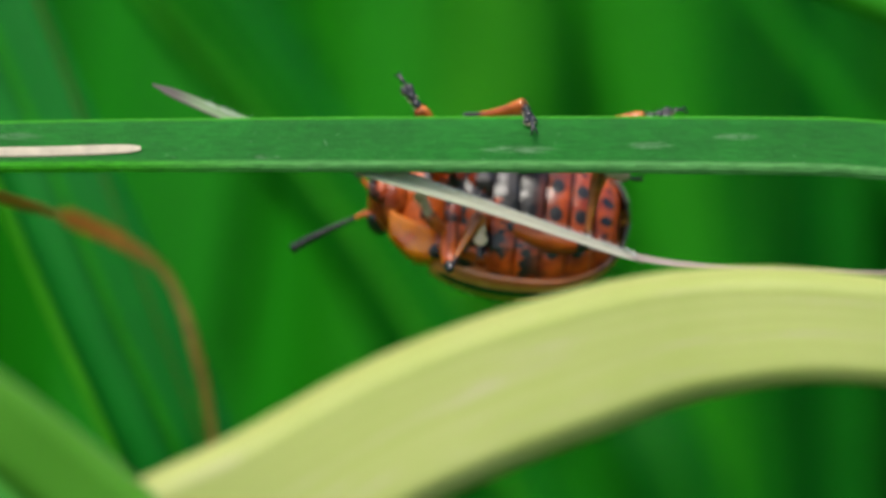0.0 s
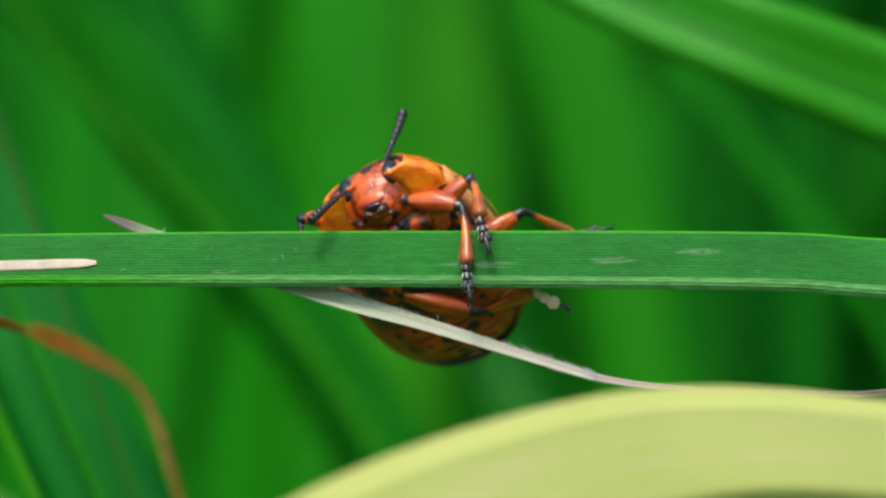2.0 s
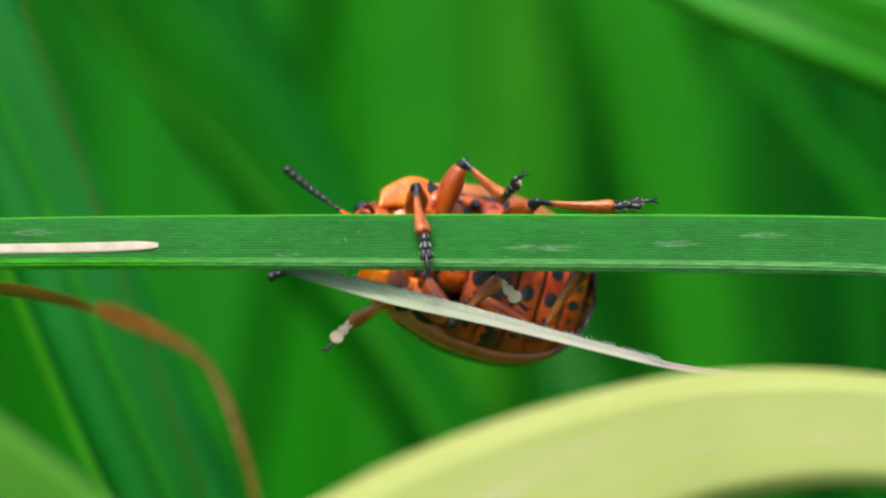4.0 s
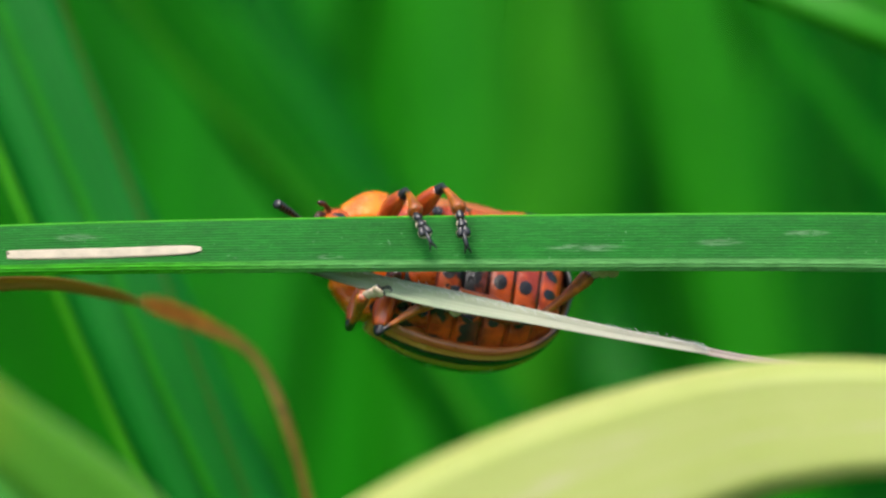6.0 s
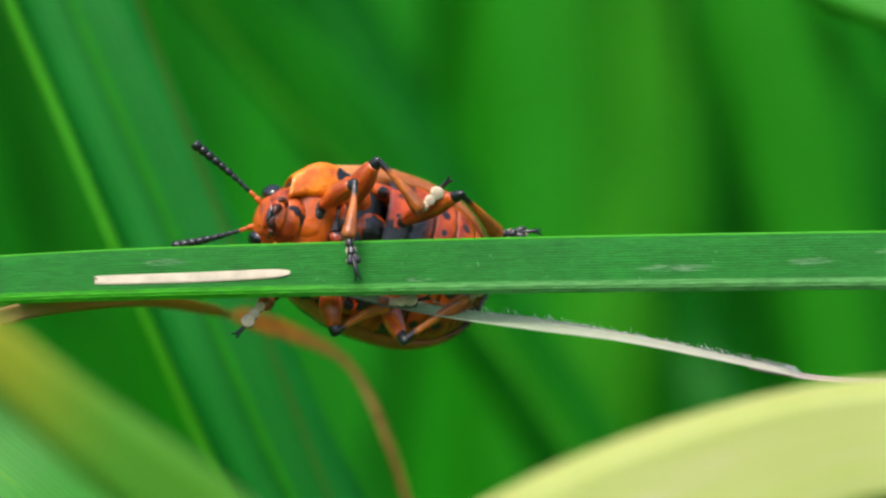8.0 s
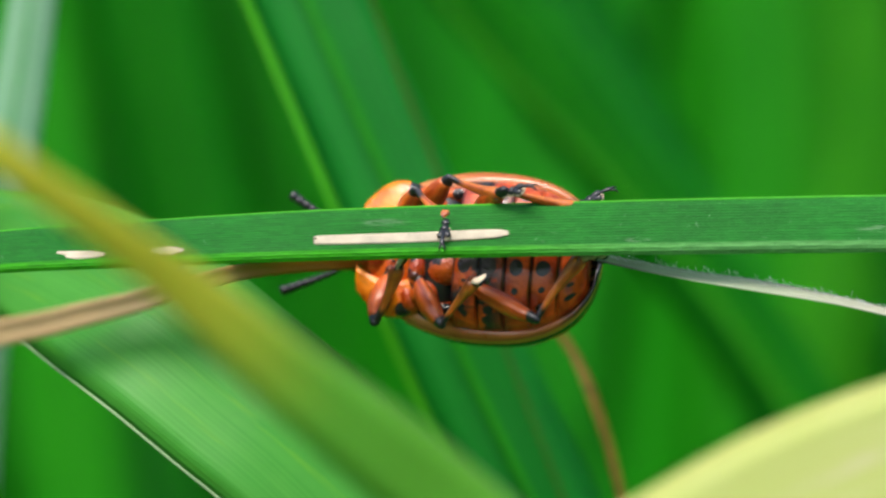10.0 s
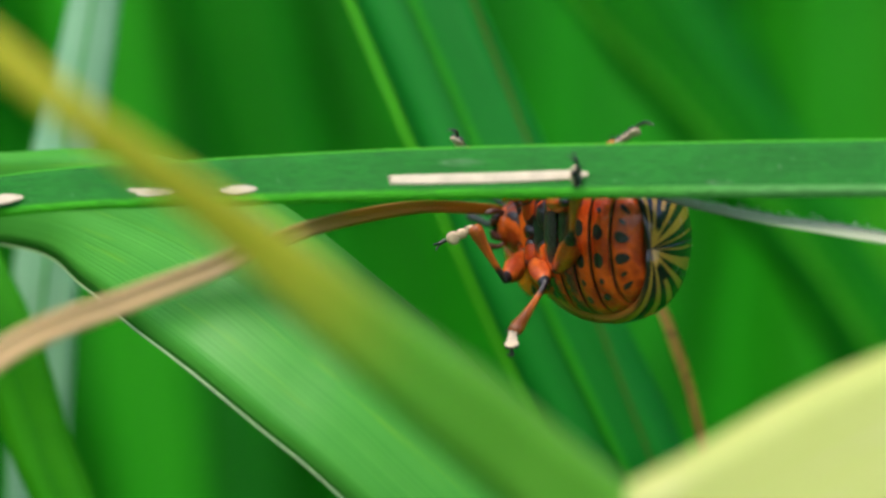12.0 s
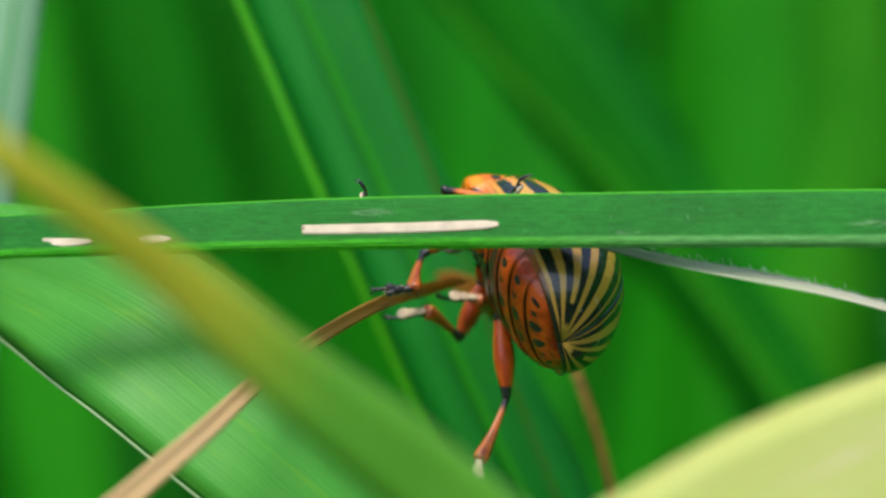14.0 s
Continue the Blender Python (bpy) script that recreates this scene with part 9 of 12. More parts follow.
    walk(legs["R1"][1], [
        (0, pose(0.00103, -0.00230, -0.00013, -19, 35, 32)),
        (0.167, pose(0.00134, -0.00266, -0.00055, -22, 29, 26)),
        (0.25, pose(0.00208, -0.00304, -0.00035, -21, 40, 28)),
        (0.333, pose(0.00294, -0.00308, -0.00009, -26, 57, 20)),
        (0.5, pose(0.00371, -0.00289, -0.00013, -58, 65, -15)),
        (0.667, pose(0.00335, -0.00289, 0.00027, -58, 58, -15)),
        (0.833, pose(0.00265, -0.00272, 0.00074, -61, 38, -20)),
        (1, pose(0.00235, -0.00259, 0.00085, -62, 25, -23)),
        (1.167, pose(0.00227, -0.00234, 0.00108, -69, 43, -38)),
        (1.25, pose(0.00298, -0.00227, 0.00119, -108, 63, -91)),
        (1.333, pose(0.00358, -0.00262, 0.00062, -156, 52, -152)),
        (1.5, pose(0.00346, -0.00299, -0.00017, -169, 38, -172)),
        (1.667, pose(0.00354, -0.00296, -0.00011, -168, 37, -170)),
        (1.833, pose(0.00366, -0.00288, -0.00001, -165, 37, -165)),
        (2, pose(0.00373, -0.00283, 0.00004, -163, 37, -162)),
        (2.125, pose(0.00315, -0.00307, -0.00013, -143, 41, -172)),
        (2.25, pose(0.00189, -0.00298, -0.00072, -95, 57, 177)),
        (2.375, pose(0.00100, -0.00213, -0.00139, -14, 72, -157)),
        (2.5, pose(0.00083, -0.00156, -0.00165, 35, 70, -133)),
        (2.625, pose(0.00084, -0.00203, -0.00111, 39, 63, -112)),
        (2.75, pose(0.00120, -0.00226, 0.00035, 34, 49, -81)),
        (2.875, pose(0.00181, -0.00137, 0.00143, 21, 39, -53)),
        (3, pose(0.00206, -0.00073, 0.00159, 14, 35, -41)),
        (3.067, pose(0.00298, -0.00148, 0.00160, -41, 51, -72)),
        (3.133, pose(0.00454, -0.00202, 0.00024, -134, 18, -117)),
        (3.2, pose(0.00487, -0.00171, -0.00086, -168, -8, -111)),
        (3.375, pose(0.00487, -0.00169, -0.00089, -168, -8, -111)),
        (3.55, pose(0.00488, -0.00163, -0.00096, -168, -9, -112)),
        (3.725, pose(0.00488, -0.00156, -0.00109, -167, -10, -113)),
        (3.9, pose(0.00477, -0.00149, -0.00151, -168, -18, -112)),
        (3.944, pose(0.00449, -0.00154, -0.00193, -171, -29, -106)),
        (3.987, pose(0.00282, -0.00220, -0.00246, 143, -44, -49)),
        (4.075, pose(0.00164, -0.00284, -0.00092, 132, -0, -13)),
        (4.25, pose(0.00158, -0.00283, -0.00060, 133, 11, -10)),
        (4.425, pose(0.00155, -0.00281, -0.00055, 134, 15, -6)),
        (4.6, pose(0.00151, -0.00279, -0.00053, 135, 19, -3)),
        (4.775, pose(0.00149, -0.00278, -0.00053, 136, 21, -0)),
        (4.95, pose(0.00149, -0.00277, -0.00054, 137, 23, 3)),
        (5.125, pose(0.00148, -0.00277, -0.00054, 138, 25, 4)),
        (5.3, pose(0.00148, -0.00277, -0.00055, 138, 25, 5)),
        (5.367, pose(0.00176, -0.00292, -0.00070, 129, 33, 9)),
        (5.433, pose(0.00237, -0.00312, -0.00059, 111, 48, 13)),
        (5.5, pose(0.00263, -0.00313, -0.00034, 99, 56, 12)),
        (5.625, pose(0.00269, -0.00313, -0.00030, 101, 62, 15)),
        (5.75, pose(0.00283, -0.00312, -0.00024, 109, 74, 24)),
        (5.875, pose(0.00299, -0.00310, -0.00021, 151, 84, 68)),
        (6, pose(0.00306, -0.00310, -0.00021, -156, 84, 121)),
        (6.125, pose(0.00290, -0.00314, -0.00049, 130, 75, 41)),
        (6.25, pose(0.00245, -0.00309, -0.00101, 120, 45, 15)),
        (6.375, pose(0.00190, -0.00284, -0.00137, 127, 14, 2)),
        (6.5, pose(0.00165, -0.00267, -0.00147, 132, 1, -5)),
        (6.667, pose(0.00142, -0.00260, -0.00126, 132, 7, -5)),
        (6.75, pose(0.00141, -0.00272, -0.00053, 135, 27, -1)),
        (6.792, pose(0.00270, -0.00281, 0.00060, 152, 74, 6)),
        (6.833, pose(0.00429, -0.00226, 0.00036, -5, 59, -157)),
        (7, pose(0.00473, -0.00199, -0.00035, -6, 35, -159)),
        (7.167, pose(0.00461, -0.00220, -0.00065, -9, 30, -166)),
        (7.25, pose(0.00445, -0.00237, -0.00091, -11, 27, -170)),
        (7.333, pose(0.00425, -0.00250, -0.00116, -12, 24, -173)),
        (7.5, pose(0.00402, -0.00259, -0.00140, -13, 21, -175)),
        (7.667, pose(0.00406, -0.00272, -0.00035, -12, 44, -175)),
        (7.672, pose(0.00404, -0.00273, -0.00029, -12, 46, -175)),
        (7.678, pose(0.00402, -0.00273, -0.00022, -12, 48, -175)),
        (7.688, pose(0.00397, -0.00273, -0.00010, -12, 51, -174)),
        (7.708, pose(0.00385, -0.00273, 0.00013, -10, 58, -172)),
        (7.75, pose(0.00351, -0.00271, 0.00052, 2, 74, -160)),
        (7.833, pose(0.00299, -0.00265, 0.00081, 123, 77, -40)),
        (8, pose(0.00286, -0.00264, 0.00084, 141, 60, -22)),
        (8.167, pose(0.00266, -0.00265, 0.00083, 151, 66, -11)),
        (8.25, pose(0.00258, -0.00265, 0.00083, 166, 73, 5)),
        (8.291, pose(0.00260, -0.00266, 0.00081, -178, 77, 22)),
        (8.312, pose(0.00262, -0.00268, 0.00079, -165, 79, 35)),
        (8.322, pose(0.00263, -0.00268, 0.00078, -157, 79, 42)),
        (8.328, pose(0.00264, -0.00269, 0.00078, -153, 79, 47)),
        (8.333, pose(0.00265, -0.00269, 0.00077, -149, 79, 51)),
        (8.5, pose(0.00278, -0.00283, 0.00056, -93, 71, 108)),
        (8.667, pose(0.00282, -0.00293, 0.00038, -94, 66, 106)),
        (8.833, pose(0.00289, -0.00306, 0.00003, -94, 58, 106)),
        (9, pose(0.00294, -0.00310, -0.00017, -94, 55, 106)),
        (9.2, pose(0.00289, -0.00309, -0.00009, -108, 59, 89)),
        (9.375, pose(0.00297, -0.00309, -0.00015, -103, 57, 95)),
        (9.55, pose(0.00313, -0.00310, -0.00035, -93, 51, 106)),
        (9.725, pose(0.00320, -0.00310, -0.00071, -88, 40, 113)),
        (9.9, pose(0.00309, -0.00305, -0.00119, -87, 28, 115)),
        (10.075, pose(0.00281, -0.00290, -0.00164, -87, 19, 114)),
        (10.25, pose(0.00244, -0.00266, -0.00199, -88, 12, 112)),
        (10.425, pose(0.00208, -0.00237, -0.00219, -88, 10, 111)),
        (10.6, pose(0.00176, -0.00206, -0.00228, -88, 10, 111)),
        (10.775, pose(0.00151, -0.00177, -0.00230, -88, 12, 112)),
        (10.95, pose(0.00133, -0.00151, -0.00228, -87, 14, 113)),
        (11.125, pose(0.00122, -0.00133, -0.00225, -87, 16, 114)),
        (11.3, pose(0.00119, -0.00126, -0.00224, -87, 17, 115)),
        (11.5, pose(0.00224, -0.00119, -0.00282, -89, 15, 110)),
        (11.625, pose(0.00215, -0.00134, -0.00276, -97, 19, 106)),
        (11.75, pose(0.00186, -0.00156, -0.00260, -117, 24, 96)),
        (11.875, pose(0.00152, -0.00158, -0.00240, -138, 26, 85)),
        (12, pose(0.00137, -0.00152, -0.00231, -147, 26, 80)),
        (12.125, pose(0.00135, -0.00158, -0.00227, -136, 24, 85)),
        (12.25, pose(0.00137, -0.00172, -0.00222, -111, 18, 95)),
        (12.375, pose(0.00145, -0.00185, -0.00221, -89, 9, 101)),
        (12.5, pose(0.00150, -0.00189, -0.00222, -80, 5, 103)),
        (12.667, pose(0.00140, -0.00200, -0.00207, -79, 9, 107)),
        (12.833, pose(0.00129, -0.00212, -0.00185, -78, 16, 116)),
        (13, pose(0.00124, -0.00214, -0.00176, -76, 20, 122)),
        (13.125, pose(0.00092, -0.00183, -0.00159, -84, 34, 107)),
        (13.25, pose(0.00070, -0.00085, -0.00164, -126, 50, 50)),
        (13.375, pose(0.00122, -0.00018, -0.00219, -167, 32, -5)),
        (13.5, pose(0.00160, -0.00017, -0.00247, -174, 18, -21)),
        (13.625, pose(0.00105, -0.00024, -0.00203, -165, 32, -5)),
        (13.75, pose(0.00052, -0.00124, -0.00103, -124, 48, 51)),
        (13.875, pose(0.00121, -0.00255, -0.00073, -85, 29, 104)),
        (14, pose(0.00178, -0.00291, -0.00093, -77, 15, 120)),
    ])
    walk(legs["R1"][2], [
        (0, pose(0.00257, -0.00133, -0.00140, -2, 34, 52)),
        (0.167, pose(0.00309, -0.00181, -0.00161, -3, 30, 29)),
        (0.25, pose(0.00357, -0.00224, -0.00178, 0, 17, -1)),
        (0.333, pose(0.00407, -0.00267, -0.00196, 5, 1, -26)),
        (0.5, pose(0.00460, -0.00312, -0.00215, 10, -10, -43)),
        (0.667, pose(0.00450, -0.00320, -0.00161, 17, -15, -48)),
        (0.833, pose(0.00430, -0.00332, -0.00062, 33, -24, -57)),
        (1, pose(0.00420, -0.00339, -0.00008, 42, -28, -62)),
        (1.167, pose(0.00354, -0.00334, -0.00044, 40, -27, -55)),
        (1.25, pose(0.00296, -0.00329, -0.00077, 37, -25, -48)),
        (1.333, pose(0.00238, -0.00327, -0.00113, 35, -23, -42)),
        (1.5, pose(0.00172, -0.00323, -0.00152, 33, -21, -35)),
        (1.667, pose(0.00180, -0.00327, -0.00146, 34, -22, -36)),
        (1.833, pose(0.00196, -0.00334, -0.00136, 35, -22, -37)),
        (2, pose(0.00204, -0.00337, -0.00130, 36, -23, -37)),
        (2.125, pose(0.00150, -0.00331, -0.00160, 34, -16, -41)),
        (2.25, pose(0.00069, -0.00291, -0.00259, 26, -1, -50)),
        (2.375, pose(0.00036, -0.00240, -0.00349, 15, 13, -62)),
        (2.5, pose(0.00031, -0.00213, -0.00373, 10, 18, -68)),
        (2.625, pose(0.00046, -0.00295, -0.00310, -15, 13, -65)),
        (2.75, pose(0.00144, -0.00368, -0.00134, -68, 9, -54)),
        (2.875, pose(0.00284, -0.00276, 0.00005, -121, 15, -45)),
        (3, pose(0.00341, -0.00192, 0.00030, -146, 20, -43)),
        (3.067, pose(0.00341, -0.00280, -0.00013, 165, 27, -56)),
        (3.133, pose(0.00359, -0.00391, -0.00046, 76, 10, -76)),
        (3.2, pose(0.00410, -0.00376, -0.00055, 33, -4, -71)),
        (3.375, pose(0.00409, -0.00374, -0.00057, 32, -4, -71)),
        (3.55, pose(0.00406, -0.00367, -0.00062, 30, -5, -69)),
        (3.725, pose(0.00402, -0.00357, -0.00071, 28, -6, -67)),
        (3.9, pose(0.00396, -0.00344, -0.00082, 24, -7, -65)),
        (3.944, pose(0.00394, -0.00341, -0.00086, 23, -7, -64)),
        (3.987, pose(0.00387, -0.00339, -0.00091, 22, -8, -63)),
        (4.075, pose(0.00380, -0.00334, -0.00091, 20, -9, -62)),
        (4.25, pose(0.00373, -0.00320, -0.00102, 16, -10, -58)),
        (4.425, pose(0.00367, -0.00305, -0.00113, 11, -12, -55)),
        (4.6, pose(0.00361, -0.00290, -0.00124, 7, -13, -52)),
        (4.775, pose(0.00356, -0.00278, -0.00134, 4, -15, -49)),
        (4.95, pose(0.00352, -0.00268, -0.00142, 1, -16, -47)),
        (5.125, pose(0.00350, -0.00261, -0.00147, -1, -16, -45)),
        (5.3, pose(0.00348, -0.00259, -0.00149, -1, -16, -45)),
        (5.367, pose(0.00361, -0.00263, -0.00190, -43, 1, -31)),
        (5.433, pose(0.00383, -0.00278, -0.00223, -124, 38, -47)),
        (5.5, pose(0.00384, -0.00287, -0.00218, 179, 37, -75)),
        (5.625, pose(0.00371, -0.00286, -0.00226, 171, 45, -80)),
        (5.75, pose(0.00341, -0.00286, -0.00237, 145, 59, -101)),
        (5.875, pose(0.00308, -0.00288, -0.00242, 101, 64, -141)),
        (6, pose(0.00293, -0.00289, -0.00242, 81, 61, -159)),
        (6.125, pose(0.00332, -0.00278, -0.00263, 80, 45, -142)),
        (6.25, pose(0.00397, -0.00268, -0.00258, 62, 13, -111)),
        (6.375, pose(0.00405, -0.00278, -0.00192, 31, -4, -74)),
        (6.5, pose(0.00386, -0.00287, -0.00151, 15, -4, -55)),
        (6.667, pose(0.00361, -0.00281, -0.00154, 16, -9, -38)),
        (6.75, pose(0.00338, -0.00277, -0.00155, 14, -13, -18)),
        (6.792, pose(0.00331, -0.00275, -0.00153, 12, -15, -8)),
        (6.833, pose(0.00326, -0.00271, -0.00155, 9, -16, 2)),
        (7, pose(0.00303, -0.00264, -0.00162, 2, -16, 20)),
        (7.167, pose(0.00275, -0.00268, -0.00178, -7, -12, 40)),
        (7.25, pose(0.00250, -0.00272, -0.00191, -23, -1, 78)),
        (7.333, pose(0.00224, -0.00275, -0.00206, -29, 11, 116)),
        (7.5, pose(0.00196, -0.00278, -0.00221, -27, 16, 136)),
        (7.667, pose(0.00248, -0.00286, -0.00190, -26, 22, 148)),
        (7.672, pose(0.00250, -0.00286, -0.00188, 1, 43, -148)),
        (7.678, pose(0.00253, -0.00286, -0.00186, 4, 42, -142)),
        (7.688, pose(0.00259, -0.00287, -0.00183, 9, 41, -134)),
        (7.708, pose(0.00270, -0.00289, -0.00176, 16, 38, -120)),
        (7.75, pose(0.00293, -0.00292, -0.00162, 24, 29, -101)),
        (7.833, pose(0.00339, -0.00298, -0.00135, 31, 4, -76)),
        (8, pose(0.00390, -0.00305, -0.00108, 33, -2, -65)),
        (8.167, pose(0.00355, -0.00281, -0.00119, 29, 9, -60)),
        (8.25, pose(0.00322, -0.00259, -0.00130, 30, 39, -80)),
        (8.291, pose(0.00306, -0.00248, -0.00135, 37, 56, -85)),
        (8.312, pose(0.00298, -0.00243, -0.00138, 46, 69, -91)),
        (8.322, pose(0.00294, -0.00240, -0.00140, 51, 76, -98)),
        (8.328, pose(0.00292, -0.00238, -0.00140, 50, 80, -108)),
        (8.333, pose(0.00291, -0.00237, -0.00141, -63, 38, 95)),
        (8.5, pose(0.00256, -0.00214, -0.00153, -18, 26, 103)),
        (8.667, pose(0.00257, -0.00207, -0.00165, -13, 32, 112)),
        (8.833, pose(0.00258, -0.00194, -0.00187, -2, 41, 132)),
        (9, pose(0.00259, -0.00187, -0.00199, 3, 44, 144)),
        (9.2, pose(0.00291, -0.00194, -0.00199, 1, 33, 153)),
        (9.375, pose(0.00287, -0.00189, -0.00201, -1, 35, 152)),
        (9.55, pose(0.00274, -0.00175, -0.00206, -4, 38, 151)),
        (9.725, pose(0.00253, -0.00154, -0.00214, -11, 42, 148)),
        (9.9, pose(0.00226, -0.00128, -0.00224, -22, 49, 143)),
        (10.075, pose(0.00194, -0.00098, -0.00235, -46, 57, 135)),
        (10.25, pose(0.00161, -0.00066, -0.00247, -101, 66, 120)),
        (10.425, pose(0.00129, -0.00033, -0.00257, -169, 71, 95)),
        (10.6, pose(0.00097, -0.00002, -0.00267, 145, 72, 65)),
        (10.775, pose(0.00070, 0.00025, -0.00276, 119, 69, 43)),
        (10.95, pose(0.00048, 0.00047, -0.00282, 106, 66, 32)),
        (11.125, pose(0.00034, 0.00061, -0.00287, 101, 64, 26)),
        (11.3, pose(0.00029, 0.00066, -0.00288, 99, 63, 24)),
        (11.5, pose(0.00152, 0.00082, -0.00340, 173, 66, 85)),
        (11.625, pose(0.00157, 0.00068, -0.00348, 164, 75, 90)),
        (11.75, pose(0.00163, 0.00045, -0.00350, -13, 84, -57)),
        (11.875, pose(0.00169, 0.00040, -0.00337, -38, 64, -52)),
        (12, pose(0.00172, 0.00045, -0.00327, -47, 55, -45)),
        (12.125, pose(0.00153, 0.00043, -0.00319, -36, 61, -49)),
        (12.25, pose(0.00119, 0.00038, -0.00292, -3, 76, -45)),
        (12.375, pose(0.00102, 0.00030, -0.00257, 101, 81, 30)),
        (12.5, pose(0.00100, 0.00026, -0.00239, 134, 76, 50)),
        (12.667, pose(0.00077, 0.00010, -0.00242, 150, 82, 62)),
        (12.833, pose(0.00035, -0.00021, -0.00247, -95, 84, 172)),
        (13, pose(0.00012, -0.00037, -0.00250, -71, 78, -166)),
        (13.125, pose(0.00039, -0.00006, -0.00282, -89, 81, -169)),
        (13.25, pose(0.00162, 0.00024, -0.00335, -153, 84, 159)),
        (13.375, pose(0.00309, -0.00036, -0.00337, 139, 81, 124)),
        (13.5, pose(0.00357, -0.00092, -0.00315, 120, 79, 120)),
        (13.625, pose(0.00293, -0.00039, -0.00320, 122, 77, 109)),
        (13.75, pose(0.00146, -0.00008, -0.00266, 129, 72, 89)),
        (13.875, pose(0.00073, -0.00068, -0.00182, 139, 68, 71)),
        (14, pose(0.00072, -0.00105, -0.00150, 144, 67, 63)),
    ])
    walk(legs["R2"][0], [
        (0, pose(0.00175, -0.00105, -0.00090, -46, 13, -91)),
        (0.167, pose(0.00175, -0.00105, -0.00090, -46, 9, -93)),
        (0.25, pose(0.00175, -0.00105, -0.00090, -46, 6, -94)),
        (0.291, pose(0.00175, -0.00105, -0.00090, -46, 4, -95)),
        (0.301, pose(0.00175, -0.00105, -0.00090, -46, 4, -95)),
        (0.312, pose(0.00175, -0.00105, -0.00090, -46, 3, -95)),
        (0.333, pose(0.00175, -0.00105, -0.00090, -46, 3, -96)),
        (0.5, pose(0.00175, -0.00105, -0.00090, -46, -0, -98)),
        (0.667, pose(0.00175, -0.00105, -0.00090, -47, -5, -91)),
        (0.833, pose(0.00175, -0.00105, -0.00090, -48, -18, -82)),
        (1, pose(0.00175, -0.00105, -0.00090, -48, -25, -81)),
        (1.167, pose(0.00175, -0.00105, -0.00090, -48, -20, -80)),
        (1.333, pose(0.00175, -0.00105, -0.00090, -47, -12, -83)),
        (1.5, pose(0.00175, -0.00105, -0.00090, -47, -9, -86)),
        (1.667, pose(0.00175, -0.00105, -0.00090, -47, -9, -86)),
        (1.833, pose(0.00175, -0.00105, -0.00090, -47, -8, -86)),
        (2, pose(0.00175, -0.00105, -0.00090, -47, -8, -86)),
        (2.167, pose(0.00175, -0.00105, -0.00090, -47, -11, -85)),
        (2.333, pose(0.00175, -0.00105, -0.00090, -48, -17, -82)),
        (2.5, pose(0.00175, -0.00105, -0.00090, -48, -20, -80)),
        (2.667, pose(0.00175, -0.00105, -0.00090, -46, -7, -89)),
        (2.833, pose(0.00175, -0.00105, -0.00090, -45, 16, -103)),
        (3, pose(0.00175, -0.00105, -0.00090, -48, 26, -111)),
        (3.2, pose(0.00175, -0.00105, -0.00090, -50, 40, -117)),
        (3.375, pose(0.00175, -0.00105, -0.00090, -51, 39, -118)),
        (3.55, pose(0.00175, -0.00105, -0.00090, -51, 38, -119)),
        (3.725, pose(0.00175, -0.00105, -0.00090, -52, 35, -121)),
        (3.9, pose(0.00175, -0.00105, -0.00090, -54, 33, -123)),
        (4.075, pose(0.00175, -0.00105, -0.00090, -55, 29, -126)),
        (4.25, pose(0.00175, -0.00105, -0.00090, -57, 26, -130)),
        (4.425, pose(0.00175, -0.00105, -0.00090, -59, 22, -134)),
        (4.6, pose(0.00175, -0.00105, -0.00090, -60, 18, -138)),
        (4.775, pose(0.00175, -0.00105, -0.00090, -62, 15, -143)),
        (4.95, pose(0.00175, -0.00105, -0.00090, -63, 13, -147)),
        (5.125, pose(0.00175, -0.00105, -0.00090, -64, 12, -150)),
        (5.3, pose(0.00175, -0.00105, -0.00090, -64, 12, -152)),
        (5.5, pose(0.00175, -0.00105, -0.00090, -67, 14, -165)),
        (5.667, pose(0.00175, -0.00105, -0.00090, -63, 12, -136)),
        (5.833, pose(0.00175, -0.00105, -0.00090, -61, 7, -101)),
        (6, pose(0.00175, -0.00105, -0.00090, -60, -1, -82)),
        (6.167, pose(0.00175, -0.00105, -0.00090, -60, 3, -88)),
        (6.333, pose(0.00175, -0.00105, -0.00090, -61, 10, -98)),
        (6.5, pose(0.00175, -0.00105, -0.00090, -62, 15, -103)),
        (6.667, pose(0.00175, -0.00105, -0.00090, -62, 5, -104)),
        (6.833, pose(0.00175, -0.00105, -0.00090, -62, 2, -99)),
        (7, pose(0.00175, -0.00105, -0.00090, -62, 4, -94)),
        (7.167, pose(0.00175, -0.00105, -0.00090, -62, 7, -96)),
        (7.333, pose(0.00175, -0.00105, -0.00090, -62, 10, -100)),
        (7.5, pose(0.00175, -0.00105, -0.00090, -63, 12, -102)),
        (7.667, pose(0.00175, -0.00105, -0.00090, -63, 13, -103)),
        (7.833, pose(0.00175, -0.00105, -0.00090, -63, 14, -104)),
        (8, pose(0.00175, -0.00105, -0.00090, -63, 15, -105)),
        (8.167, pose(0.00175, -0.00105, -0.00090, -62, 11, -101)),
        (8.25, pose(0.00175, -0.00105, -0.00090, -62, 7, -97)),
        (8.333, pose(0.00175, -0.00105, -0.00090, -61, 4, -93)),
        (8.5, pose(0.00175, -0.00105, -0.00090, -61, 0, -87)),
        (8.667, pose(0.00175, -0.00105, -0.00090, -62, 4, -97)),
        (8.833, pose(0.00175, -0.00105, -0.00090, -64, 10, -114)),
        (9, pose(0.00175, -0.00105, -0.00090, -66, 12, -123)),
        (9.2, pose(0.00175, -0.00105, -0.00090, -66, 16, -123)),
        (9.375, pose(0.00175, -0.00105, -0.00090, -66, 16, -123)),
